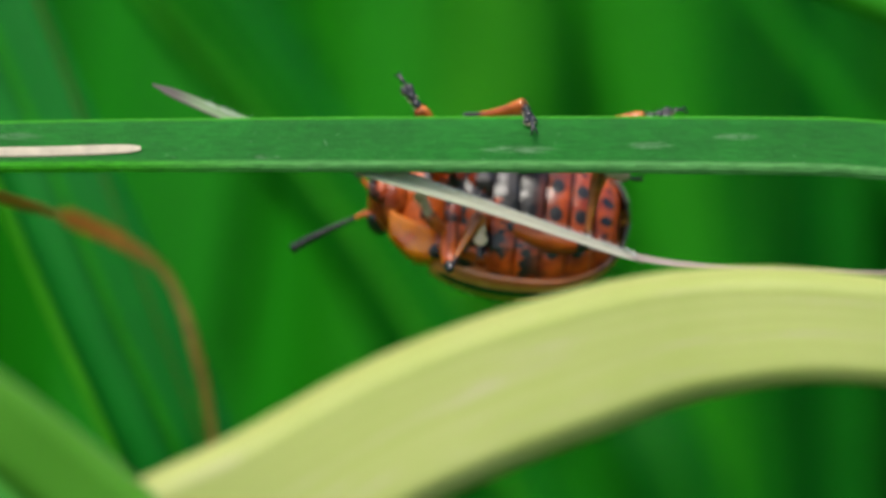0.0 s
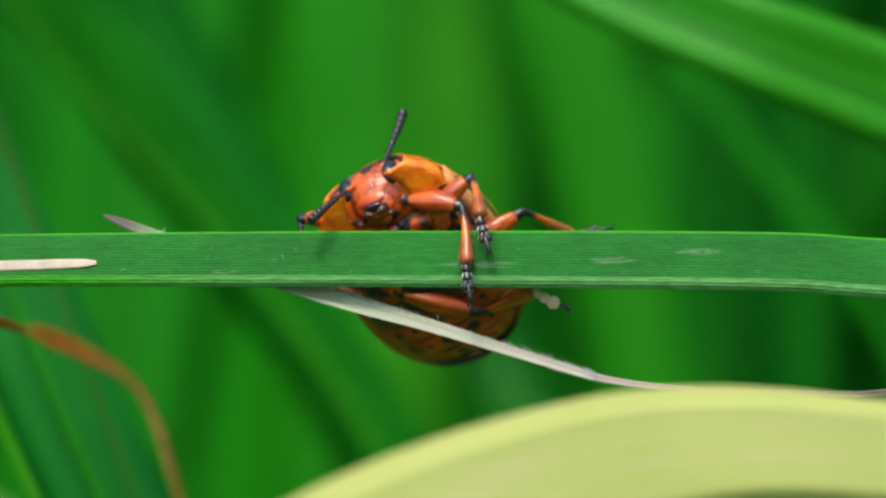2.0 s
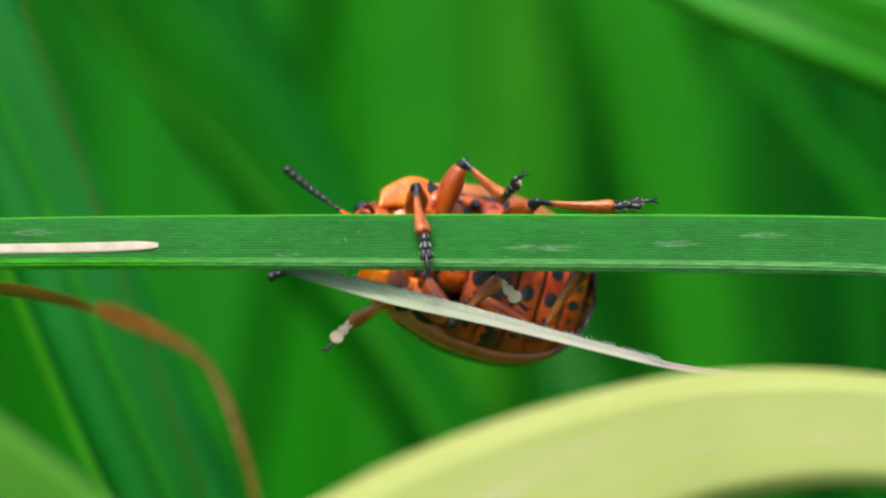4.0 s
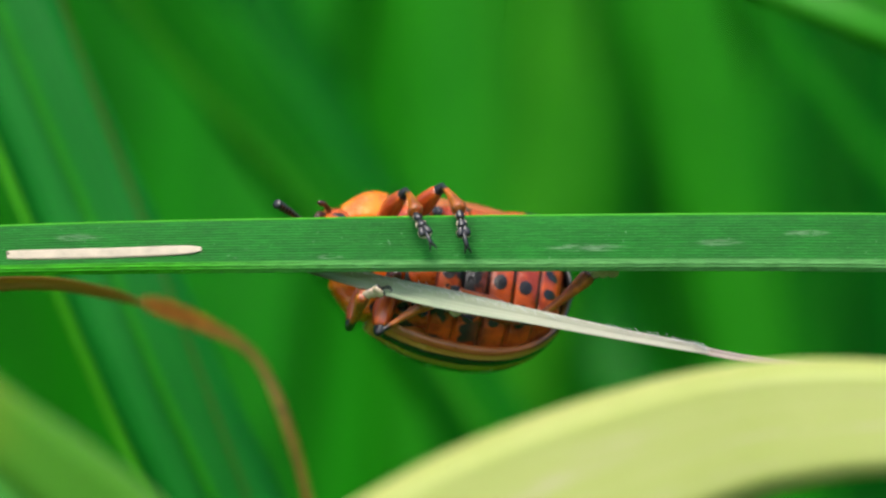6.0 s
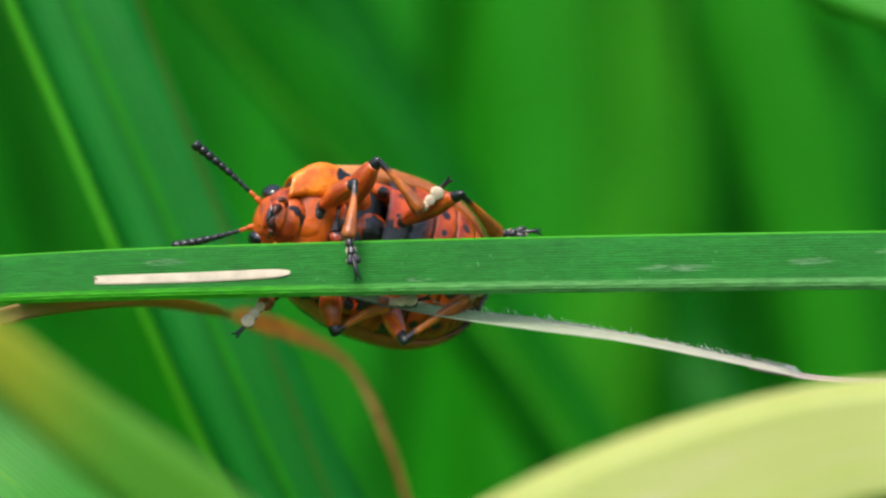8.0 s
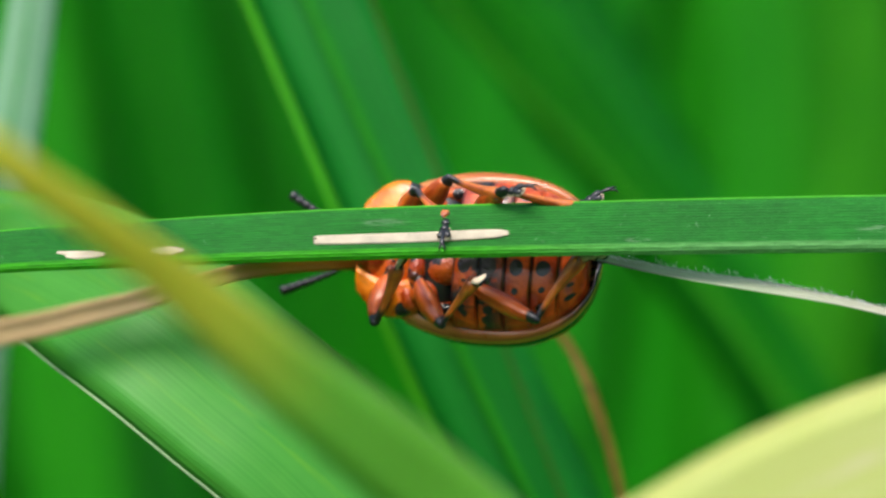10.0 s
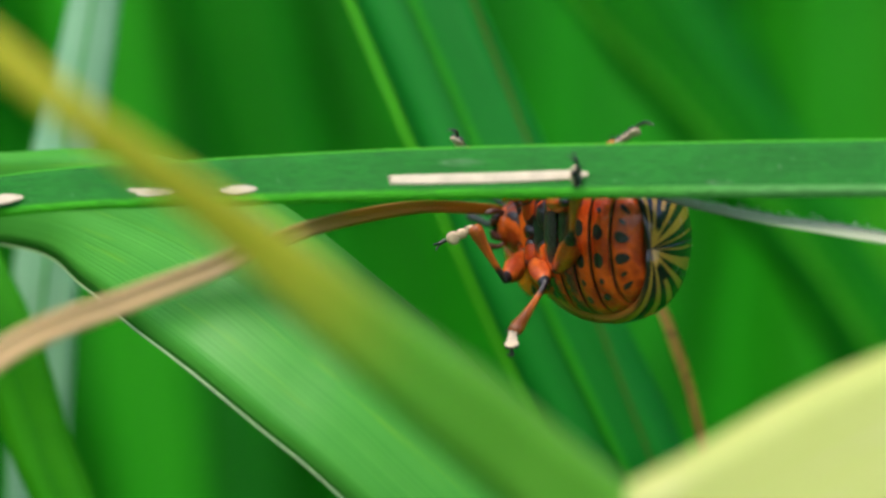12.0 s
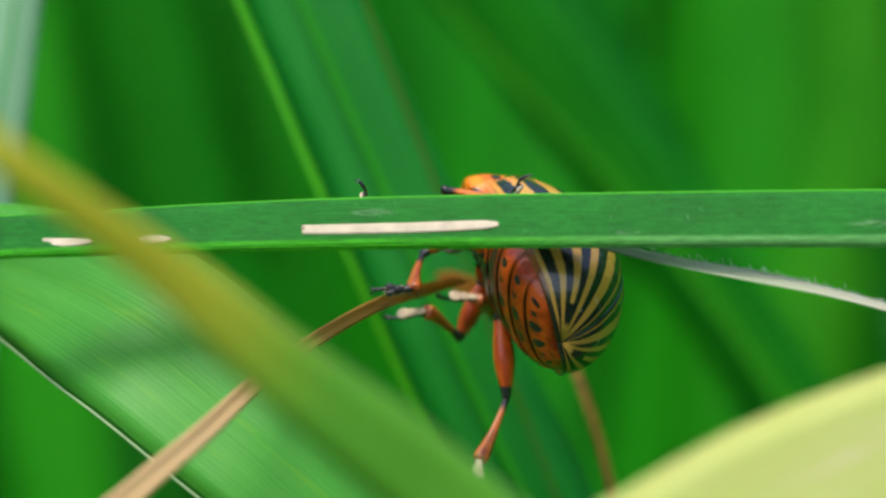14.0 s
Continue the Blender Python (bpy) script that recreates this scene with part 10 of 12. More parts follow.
        (9.55, pose(0.00175, -0.00105, -0.00090, -66, 16, -123)),
        (9.725, pose(0.00175, -0.00105, -0.00090, -66, 17, -123)),
        (9.9, pose(0.00175, -0.00105, -0.00090, -66, 17, -124)),
        (10.075, pose(0.00175, -0.00105, -0.00090, -67, 16, -127)),
        (10.25, pose(0.00175, -0.00105, -0.00090, -68, 14, -132)),
        (10.425, pose(0.00175, -0.00105, -0.00090, -72, 7, -144)),
        (10.6, pose(0.00175, -0.00105, -0.00090, -77, 4, -173)),
        (10.775, pose(0.00175, -0.00105, -0.00090, -79, 12, 167)),
        (10.95, pose(0.00175, -0.00105, -0.00090, -80, 19, 159)),
        (11.125, pose(0.00175, -0.00105, -0.00090, -81, 22, 157)),
        (11.3, pose(0.00175, -0.00105, -0.00090, -82, 23, 156)),
        (11.367, pose(0.00175, -0.00105, -0.00090, -79, 38, 159)),
        (11.433, pose(0.00175, -0.00105, -0.00090, -67, 66, 171)),
        (11.5, pose(0.00175, -0.00105, -0.00090, -38, 79, -159)),
        (11.625, pose(0.00175, -0.00105, -0.00090, -12, 69, -145)),
        (11.75, pose(0.00175, -0.00105, -0.00090, 14, 48, -148)),
        (11.875, pose(0.00175, -0.00105, -0.00090, 35, 28, -160)),
        (12, pose(0.00175, -0.00105, -0.00090, 44, 21, -168)),
        (12.125, pose(0.00175, -0.00105, -0.00090, 38, 23, -164)),
        (12.25, pose(0.00175, -0.00105, -0.00090, 26, 30, -157)),
        (12.375, pose(0.00175, -0.00105, -0.00090, 13, 37, -151)),
        (12.5, pose(0.00175, -0.00105, -0.00090, 7, 41, -149)),
        (12.625, pose(0.00175, -0.00105, -0.00090, -5, 40, -147)),
        (12.75, pose(0.00175, -0.00105, -0.00090, -30, 40, -141)),
        (12.875, pose(0.00175, -0.00105, -0.00090, -56, 41, -136)),
        (13, pose(0.00175, -0.00105, -0.00090, -67, 42, -134)),
        (13.125, pose(0.00175, -0.00105, -0.00090, -65, 38, -135)),
        (13.25, pose(0.00175, -0.00105, -0.00090, -60, 29, -139)),
        (13.375, pose(0.00175, -0.00105, -0.00090, -55, 21, -143)),
        (13.5, pose(0.00175, -0.00105, -0.00090, -53, 17, -145)),
        (13.625, pose(0.00175, -0.00105, -0.00090, -52, 21, -141)),
        (13.75, pose(0.00175, -0.00105, -0.00090, -47, 30, -131)),
        (13.875, pose(0.00175, -0.00105, -0.00090, -41, 38, -120)),
        (14, pose(0.00175, -0.00105, -0.00090, -37, 41, -114)),
    ])
    walk(legs["R2"][1], [
        (0, pose(0.00170, -0.00339, -0.00142, 46, 14, 115)),
        (0.167, pose(0.00164, -0.00342, -0.00126, 47, 18, 119)),
        (0.25, pose(0.00158, -0.00343, -0.00113, 48, 21, 122)),
        (0.291, pose(0.00155, -0.00344, -0.00107, 49, 22, 124)),
        (0.301, pose(0.00154, -0.00344, -0.00105, 49, 22, 124)),
        (0.312, pose(0.00153, -0.00344, -0.00104, 49, 23, 125)),
        (0.333, pose(0.00152, -0.00344, -0.00101, 50, 24, 126)),
        (0.5, pose(0.00144, -0.00343, -0.00089, 51, 27, 130)),
        (0.667, pose(0.00170, -0.00344, -0.00068, 51, 32, 130)),
        (0.833, pose(0.00205, -0.00332, -0.00017, 50, 46, 130)),
        (1, pose(0.00207, -0.00320, 0.00013, 46, 57, 126)),
        (1.167, pose(0.00212, -0.00328, -0.00008, 52, 54, 132)),
        (1.333, pose(0.00202, -0.00338, -0.00038, 57, 51, 138)),
        (1.5, pose(0.00193, -0.00341, -0.00052, 59, 51, 141)),
        (1.667, pose(0.00192, -0.00341, -0.00052, 56, 50, 138)),
        (1.833, pose(0.00191, -0.00342, -0.00055, 53, 49, 133)),
        (2, pose(0.00190, -0.00342, -0.00057, 51, 48, 130)),
        (2.167, pose(0.00197, -0.00340, -0.00045, 50, 49, 129)),
        (2.333, pose(0.00208, -0.00333, -0.00021, 48, 53, 127)),
        (2.5, pose(0.00212, -0.00327, -0.00007, 47, 55, 126)),
        (2.667, pose(0.00180, -0.00343, -0.00061, 38, 44, 114)),
        (2.833, pose(0.00121, -0.00330, -0.00155, 33, 28, 106)),
        (3, pose(0.00098, -0.00307, -0.00195, 32, 23, 105)),
        (3.2, pose(0.00090, -0.00268, -0.00244, 31, 10, 103)),
        (3.375, pose(0.00089, -0.00269, -0.00242, 31, 10, 104)),
        (3.55, pose(0.00084, -0.00271, -0.00237, 32, 11, 107)),
        (3.725, pose(0.00076, -0.00274, -0.00229, 33, 11, 111)),
        (3.9, pose(0.00065, -0.00275, -0.00219, 34, 12, 116)),
        (4.075, pose(0.00052, -0.00275, -0.00207, 35, 13, 121)),
        (4.25, pose(0.00037, -0.00272, -0.00194, 37, 14, 128)),
        (4.425, pose(0.00022, -0.00266, -0.00180, 38, 15, 134)),
        (4.6, pose(0.00005, -0.00257, -0.00166, 40, 16, 140)),
        (4.775, pose(-0.00009, -0.00245, -0.00154, 42, 17, 147)),
        (4.95, pose(-0.00021, -0.00232, -0.00145, 44, 18, 153)),
        (5.125, pose(-0.00029, -0.00221, -0.00140, 46, 18, 158)),
        (5.3, pose(-0.00032, -0.00216, -0.00139, 46, 18, 159)),
        (5.5, pose(-0.00050, -0.00164, -0.00148, 52, 15, 175)),
        (5.667, pose(0.00006, -0.00268, -0.00141, 48, 15, 153)),
        (5.833, pose(0.00128, -0.00339, -0.00118, 45, 17, 141)),
        (6, pose(0.00208, -0.00343, -0.00086, 46, 24, 144)),
        (6.167, pose(0.00183, -0.00344, -0.00103, 46, 24, 144)),
        (6.333, pose(0.00143, -0.00339, -0.00133, 48, 24, 148)),
        (6.5, pose(0.00123, -0.00331, -0.00150, 50, 24, 152)),
        (6.667, pose(0.00118, -0.00337, -0.00111, 44, 36, 142)),
        (6.833, pose(0.00137, -0.00342, -0.00100, 34, 41, 125)),
        (7, pose(0.00158, -0.00344, -0.00109, 30, 39, 118)),
        (7.167, pose(0.00150, -0.00342, -0.00118, 31, 38, 119)),
        (7.333, pose(0.00134, -0.00337, -0.00134, 31, 37, 120)),
        (7.5, pose(0.00125, -0.00334, -0.00142, 32, 37, 121)),
        (7.667, pose(0.00122, -0.00333, -0.00144, 32, 37, 122)),
        (7.833, pose(0.00117, -0.00330, -0.00149, 34, 38, 124)),
        (8, pose(0.00114, -0.00329, -0.00152, 34, 38, 125)),
        (8.167, pose(0.00130, -0.00336, -0.00135, 36, 38, 127)),
        (8.25, pose(0.00146, -0.00341, -0.00120, 38, 38, 130)),
        (8.333, pose(0.00164, -0.00344, -0.00105, 40, 37, 134)),
        (8.5, pose(0.00187, -0.00345, -0.00092, 43, 36, 139)),
        (8.667, pose(0.00147, -0.00343, -0.00108, 40, 32, 134)),
        (8.833, pose(0.00078, -0.00320, -0.00131, 38, 28, 130)),
        (9, pose(0.00046, -0.00301, -0.00142, 38, 26, 130)),
        (9.2, pose(0.00051, -0.00300, -0.00155, 40, 22, 136)),
        (9.375, pose(0.00051, -0.00299, -0.00156, 40, 22, 136)),
        (9.55, pose(0.00050, -0.00299, -0.00157, 40, 24, 135)),
        (9.725, pose(0.00049, -0.00297, -0.00159, 40, 26, 135)),
        (9.9, pose(0.00045, -0.00294, -0.00160, 40, 30, 134)),
        (10.075, pose(0.00038, -0.00290, -0.00157, 39, 35, 133)),
        (10.25, pose(0.00020, -0.00280, -0.00146, 37, 44, 130)),
        (10.425, pose(-0.00019, -0.00244, -0.00119, 32, 60, 126)),
        (10.6, pose(-0.00063, -0.00135, -0.00105, 112, 84, -150)),
        (10.775, pose(-0.00054, -0.00051, -0.00139, 157, 65, -106)),
        (10.95, pose(-0.00038, -0.00025, -0.00167, 155, 57, -108)),
        (11.125, pose(-0.00029, -0.00017, -0.00181, 154, 54, -110)),
        (11.3, pose(-0.00026, -0.00015, -0.00185, 153, 53, -110)),
        (11.367, pose(-0.00000, -0.00036, -0.00239, 144, 62, -81)),
        (11.433, pose(0.00078, -0.00089, -0.00309, 170, 77, 11)),
        (11.5, pose(0.00131, -0.00122, -0.00325, -155, 73, 82)),
        (11.625, pose(0.00105, -0.00153, -0.00314, -168, 81, 59)),
        (11.75, pose(0.00037, -0.00191, -0.00267, 77, 76, -79)),
        (11.875, pose(-0.00025, -0.00176, -0.00203, 76, 57, -103)),
        (12, pose(-0.00045, -0.00152, -0.00174, 80, 48, -110)),
        (12.125, pose(-0.00037, -0.00165, -0.00184, 71, 51, -113)),
        (12.25, pose(-0.00017, -0.00187, -0.00209, 48, 56, -124)),
        (12.375, pose(0.00008, -0.00197, -0.00236, 22, 58, -138)),
        (12.5, pose(0.00021, -0.00198, -0.00248, 10, 58, -145)),
        (12.625, pose(0.00022, -0.00205, -0.00246, -7, 57, -149)),
        (12.75, pose(0.00032, -0.00221, -0.00244, -41, 54, -156)),
        (12.875, pose(0.00046, -0.00231, -0.00248, -71, 49, -158)),
        (13, pose(0.00052, -0.00233, -0.00252, -84, 47, -157)),
        (13.125, pose(0.00041, -0.00238, -0.00238, -83, 45, -163)),
        (13.25, pose(0.00018, -0.00242, -0.00208, -82, 42, -176)),
        (13.375, pose(-0.00004, -0.00239, -0.00176, -79, 40, 171)),
        (13.5, pose(-0.00013, -0.00236, -0.00161, -78, 39, 165)),
        (13.625, pose(0.00001, -0.00245, -0.00177, -57, 28, 160)),
        (13.75, pose(0.00038, -0.00261, -0.00210, -12, 14, 138)),
        (13.875, pose(0.00081, -0.00270, -0.00237, 34, 18, 113)),
        (14, pose(0.00103, -0.00272, -0.00247, 54, 26, 104)),
    ])
    walk(legs["R2"][2], [
        (0, pose(0.00074, -0.00135, -0.00197, 2, -23, -94)),
        (0.167, pose(0.00058, -0.00148, -0.00196, 5, -19, -113)),
        (0.25, pose(0.00043, -0.00159, -0.00195, 7, 19, -116)),
        (0.291, pose(0.00035, -0.00166, -0.00194, 8, 28, -131)),
        (0.301, pose(0.00033, -0.00167, -0.00194, 7, 30, -135)),
        (0.312, pose(0.00031, -0.00169, -0.00194, -3, 15, 164)),
        (0.333, pose(0.00027, -0.00171, -0.00194, -5, 17, 156)),
        (0.5, pose(0.00011, -0.00184, -0.00193, -10, 22, 137)),
        (0.667, pose(0.00043, -0.00193, -0.00190, -16, 29, 140)),
        (0.833, pose(0.00102, -0.00209, -0.00185, -23, 41, 145)),
        (1, pose(0.00134, -0.00217, -0.00182, -24, 47, 149)),
        (1.167, pose(0.00120, -0.00225, -0.00195, -29, 48, 143)),
        (1.333, pose(0.00094, -0.00240, -0.00218, -38, 50, 133)),
        (1.5, pose(0.00079, -0.00248, -0.00231, -43, 50, 127)),
        (1.667, pose(0.00082, -0.00242, -0.00230, -42, 50, 129)),
        (1.833, pose(0.00087, -0.00230, -0.00230, -42, 50, 132)),
        (2, pose(0.00089, -0.00223, -0.00229, -42, 50, 134)),
        (2.167, pose(0.00101, -0.00222, -0.00221, -39, 50, 138)),
        (2.333, pose(0.00123, -0.00221, -0.00206, -35, 51, 146)),
        (2.5, pose(0.00135, -0.00220, -0.00198, -32, 51, 151)),
        (2.667, pose(0.00111, -0.00190, -0.00221, -15, 51, 172)),
        (2.833, pose(0.00066, -0.00133, -0.00263, 10, 39, -152)),
        (3, pose(0.00042, -0.00101, -0.00286, 17, 30, -139)),
        (3.2, pose(0.00038, -0.00046, -0.00285, 12, 29, -138)),
        (3.375, pose(0.00032, -0.00048, -0.00284, 12, 28, -138)),
        (3.55, pose(0.00018, -0.00053, -0.00280, 11, 27, -139)),
        (3.725, pose(-0.00005, -0.00061, -0.00274, 10, 25, -141)),
        (3.9, pose(-0.00034, -0.00071, -0.00266, 8, 22, -143)),
        (4.075, pose(-0.00066, -0.00082, -0.00258, 7, 19, -145)),
        (4.25, pose(-0.00100, -0.00093, -0.00249, 6, 16, -147)),
        (4.425, pose(-0.00134, -0.00105, -0.00240, 5, 12, -149)),
        (4.6, pose(-0.00166, -0.00115, -0.00231, 4, 9, -151)),
        (4.775, pose(-0.00195, -0.00125, -0.00223, 4, 6, -152)),
        (4.95, pose(-0.00218, -0.00132, -0.00217, 4, 4, -154)),
        (5.125, pose(-0.00233, -0.00137, -0.00213, 4, 3, -154)),
        (5.3, pose(-0.00238, -0.00139, -0.00212, 4, 2, -155)),
        (5.5, pose(-0.00273, -0.00145, -0.00209, 4, 1, -150)),
        (5.667, pose(-0.00193, -0.00166, -0.00202, 5, 2, -152)),
        (5.833, pose(-0.00044, -0.00199, -0.00188, 6, 4, -157)),
        (6, pose(0.00037, -0.00217, -0.00180, 6, 6, -159)),
        (6.167, pose(0.00011, -0.00221, -0.00197, 2, 10, -171)),
        (6.333, pose(-0.00038, -0.00228, -0.00228, -7, 16, 163)),
        (6.5, pose(-0.00064, -0.00232, -0.00245, -12, 19, 150)),
        (6.667, pose(-0.00029, -0.00220, -0.00247, -15, 22, 151)),
        (6.833, pose(0.00037, -0.00198, -0.00252, -19, 30, 154)),
        (7, pose(0.00073, -0.00185, -0.00256, -21, 33, 155)),
        (7.167, pose(0.00061, -0.00183, -0.00262, -23, 33, 152)),
        (7.333, pose(0.00041, -0.00177, -0.00274, -25, 31, 148)),
        (7.5, pose(0.00029, -0.00174, -0.00280, -27, 30, 145)),
        (7.667, pose(0.00024, -0.00176, -0.00284, -27, 32, 146)),
        (7.833, pose(0.00014, -0.00179, -0.00292, -28, 35, 148)),
        (8, pose(0.00010, -0.00180, -0.00296, -28, 37, 148)),
        (8.167, pose(0.00019, -0.00191, -0.00278, -12, 32, 173)),
        (8.25, pose(0.00027, -0.00201, -0.00261, 7, 14, -151)),
        (8.333, pose(0.00035, -0.00211, -0.00245, 19, -8, -121)),
        (8.5, pose(0.00045, -0.00221, -0.00227, 20, -20, -104)),
        (8.667, pose(0.00010, -0.00201, -0.00231, 15, -8, -120)),
        (8.833, pose(-0.00054, -0.00162, -0.00239, 5, 27, -169)),
        (9, pose(-0.00088, -0.00141, -0.00243, 4, 35, 169)),
        (9.2, pose(-0.00103, -0.00149, -0.00242, 1, 38, 170)),
        (9.375, pose(-0.00102, -0.00149, -0.00245, 0, 39, 171)),
        (9.55, pose(-0.00101, -0.00149, -0.00251, -4, 41, 173)),
        (9.725, pose(-0.00098, -0.00150, -0.00263, -11, 46, 176)),
        (9.9, pose(-0.00095, -0.00150, -0.00275, -22, 52, -178)),
        (10.075, pose(-0.00091, -0.00151, -0.00290, -34, 59, -168)),
        (10.25, pose(-0.00088, -0.00151, -0.00306, -37, 66, -150)),
        (10.425, pose(-0.00086, -0.00151, -0.00321, -25, 70, -124)),
        (10.6, pose(-0.00083, -0.00147, -0.00335, -6, 69, -98)),
        (10.775, pose(-0.00080, -0.00145, -0.00350, 8, 66, -81)),
        (10.95, pose(-0.00077, -0.00145, -0.00361, 16, 63, -71)),
        (11.125, pose(-0.00075, -0.00145, -0.00369, 21, 60, -66)),
        (11.3, pose(-0.00074, -0.00145, -0.00371, 22, 60, -65)),
        (11.367, pose(0.00017, -0.00144, -0.00444, 7, 57, -57)),
        (11.433, pose(0.00129, -0.00079, -0.00535, -21, 55, -40)),
        (11.5, pose(0.00140, -0.00055, -0.00547, -35, 56, -31)),
        (11.625, pose(0.00123, -0.00124, -0.00544, -47, 57, -55)),
        (11.75, pose(0.00048, -0.00246, -0.00492, -68, 51, -103)),
        (11.875, pose(-0.00052, -0.00300, -0.00397, -76, 38, -138)),
        (12, pose(-0.00098, -0.00297, -0.00348, -75, 32, -152)),
        (12.125, pose(-0.00095, -0.00299, -0.00365, -80, 33, -146)),
        (12.25, pose(-0.00089, -0.00294, -0.00402, -89, 39, -133)),
        (12.375, pose(-0.00083, -0.00278, -0.00433, -98, 45, -120)),
        (12.5, pose(-0.00080, -0.00268, -0.00445, -101, 49, -114)),
        (12.625, pose(-0.00085, -0.00269, -0.00441, -106, 47, -120)),
        (12.75, pose(-0.00093, -0.00277, -0.00431, -115, 43, -131)),
        (12.875, pose(-0.00095, -0.00289, -0.00423, -122, 38, -140)),
        (13, pose(-0.00094, -0.00296, -0.00420, -125, 35, -143)),
        (13.125, pose(-0.00115, -0.00285, -0.00403, -123, 38, -140)),
        (13.25, pose(-0.00154, -0.00253, -0.00364, -117, 43, -131)),
        (13.375, pose(-0.00180, -0.00212, -0.00325, -109, 48, -120)),
        (13.5, pose(-0.00188, -0.00190, -0.00307, -105, 50, -115)),
        (13.625, pose(-0.00192, -0.00176, -0.00287, -95, 59, -116)),
        (13.75, pose(-0.00131, -0.00112, -0.00265, -53, 77, -98)),
        (13.875, pose(-0.00005, -0.00067, -0.00310, 54, 75, -14)),
        (14, pose(0.00053, -0.00070, -0.00350, 74, 67, -5)),
    ])
    walk(legs["R3"][0], [
        (0, pose(-0.00020, -0.00120, -0.00105, -63, 9, -166)),
        (0.167, pose(-0.00020, -0.00120, -0.00105, -63, 12, -167)),
        (0.333, pose(-0.00020, -0.00120, -0.00105, -64, 16, -169)),
        (0.5, pose(-0.00020, -0.00120, -0.00105, -64, 19, -170)),
        (0.625, pose(-0.00020, -0.00120, -0.00105, -71, 21, -176)),
        (0.75, pose(-0.00020, -0.00120, -0.00105, -86, 21, 169)),
        (0.875, pose(-0.00020, -0.00120, -0.00105, -101, 18, 155)),
        (1, pose(-0.00020, -0.00120, -0.00105, -108, 16, 149)),
        (1.125, pose(-0.00020, -0.00120, -0.00105, -109, 16, 146)),
        (1.25, pose(-0.00020, -0.00120, -0.00105, -111, 16, 140)),
        (1.375, pose(-0.00020, -0.00120, -0.00105, -114, 16, 134)),
        (1.5, pose(-0.00020, -0.00120, -0.00105, -115, 16, 131)),
        (1.625, pose(-0.00020, -0.00120, -0.00105, -107, 15, 131)),
        (1.75, pose(-0.00020, -0.00120, -0.00105, -90, 14, 132)),
        (1.875, pose(-0.00020, -0.00120, -0.00105, -73, 12, 132)),
        (2, pose(-0.00020, -0.00120, -0.00105, -65, 11, 132)),
        (2.125, pose(-0.00020, -0.00120, -0.00105, -64, 12, 134)),
        (2.25, pose(-0.00020, -0.00120, -0.00105, -62, 13, 140)),
        (2.375, pose(-0.00020, -0.00120, -0.00105, -60, 13, 145)),
        (2.5, pose(-0.00020, -0.00120, -0.00105, -59, 13, 147)),
        (2.625, pose(-0.00020, -0.00120, -0.00105, -55, 17, 149)),
        (2.75, pose(-0.00020, -0.00120, -0.00105, -45, 23, 154)),
        (2.875, pose(-0.00020, -0.00120, -0.00105, -33, 29, 160)),
        (3, pose(-0.00020, -0.00120, -0.00105, -28, 31, 163)),
        (3.067, pose(-0.00020, -0.00120, -0.00105, -36, 35, 173)),
        (3.133, pose(-0.00020, -0.00120, -0.00105, -51, 45, -171)),
        (3.2, pose(-0.00020, -0.00120, -0.00105, -58, 51, -163)),
        (3.375, pose(-0.00020, -0.00120, -0.00105, -57, 50, -162)),
        (3.55, pose(-0.00020, -0.00120, -0.00105, -56, 48, -160)),
        (3.725, pose(-0.00020, -0.00120, -0.00105, -54, 44, -158)),
        (3.9, pose(-0.00020, -0.00120, -0.00105, -52, 39, -155)),
        (4.075, pose(-0.00020, -0.00120, -0.00105, -51, 34, -153)),
        (4.25, pose(-0.00020, -0.00120, -0.00105, -50, 28, -152)),
        (4.425, pose(-0.00020, -0.00120, -0.00105, -50, 22, -151)),
        (4.6, pose(-0.00020, -0.00120, -0.00105, -49, 16, -151)),
        (4.775, pose(-0.00020, -0.00120, -0.00105, -49, 11, -151)),
        (4.95, pose(-0.00020, -0.00120, -0.00105, -49, 7, -151)),
        (5.125, pose(-0.00020, -0.00120, -0.00105, -49, 5, -152)),
        (5.3, pose(-0.00020, -0.00120, -0.00105, -49, 4, -152)),
        (5.367, pose(-0.00020, -0.00120, -0.00105, -40, 1, -156)),
        (5.433, pose(-0.00020, -0.00120, -0.00105, -22, -4, -164)),
        (5.5, pose(-0.00020, -0.00120, -0.00105, -12, -5, -168)),
        (5.625, pose(-0.00020, -0.00120, -0.00105, -17, -4, -168)),
        (5.75, pose(-0.00020, -0.00120, -0.00105, -30, -2, -167)),
        (5.875, pose(-0.00020, -0.00120, -0.00105, -42, 0, -168)),
        (6, pose(-0.00020, -0.00120, -0.00105, -48, 1, -168)),
        (6.125, pose(-0.00020, -0.00120, -0.00105, -49, 6, -167)),
        (6.25, pose(-0.00020, -0.00120, -0.00105, -50, 16, -164)),
        (6.375, pose(-0.00020, -0.00120, -0.00105, -50, 26, -162)),
        (6.5, pose(-0.00020, -0.00120, -0.00105, -50, 30, -161)),
        (6.625, pose(-0.00020, -0.00120, -0.00105, -49, 31, -163)),
        (6.75, pose(-0.00020, -0.00120, -0.00105, -45, 33, -168)),
        (6.875, pose(-0.00020, -0.00120, -0.00105, -42, 35, -173)),
        (7, pose(-0.00020, -0.00120, -0.00105, -40, 36, -175)),
        (7.125, pose(-0.00020, -0.00120, -0.00105, -44, 34, -177)),
        (7.25, pose(-0.00020, -0.00120, -0.00105, -51, 28, -179)),
        (7.375, pose(-0.00020, -0.00120, -0.00105, -57, 21, 179)),
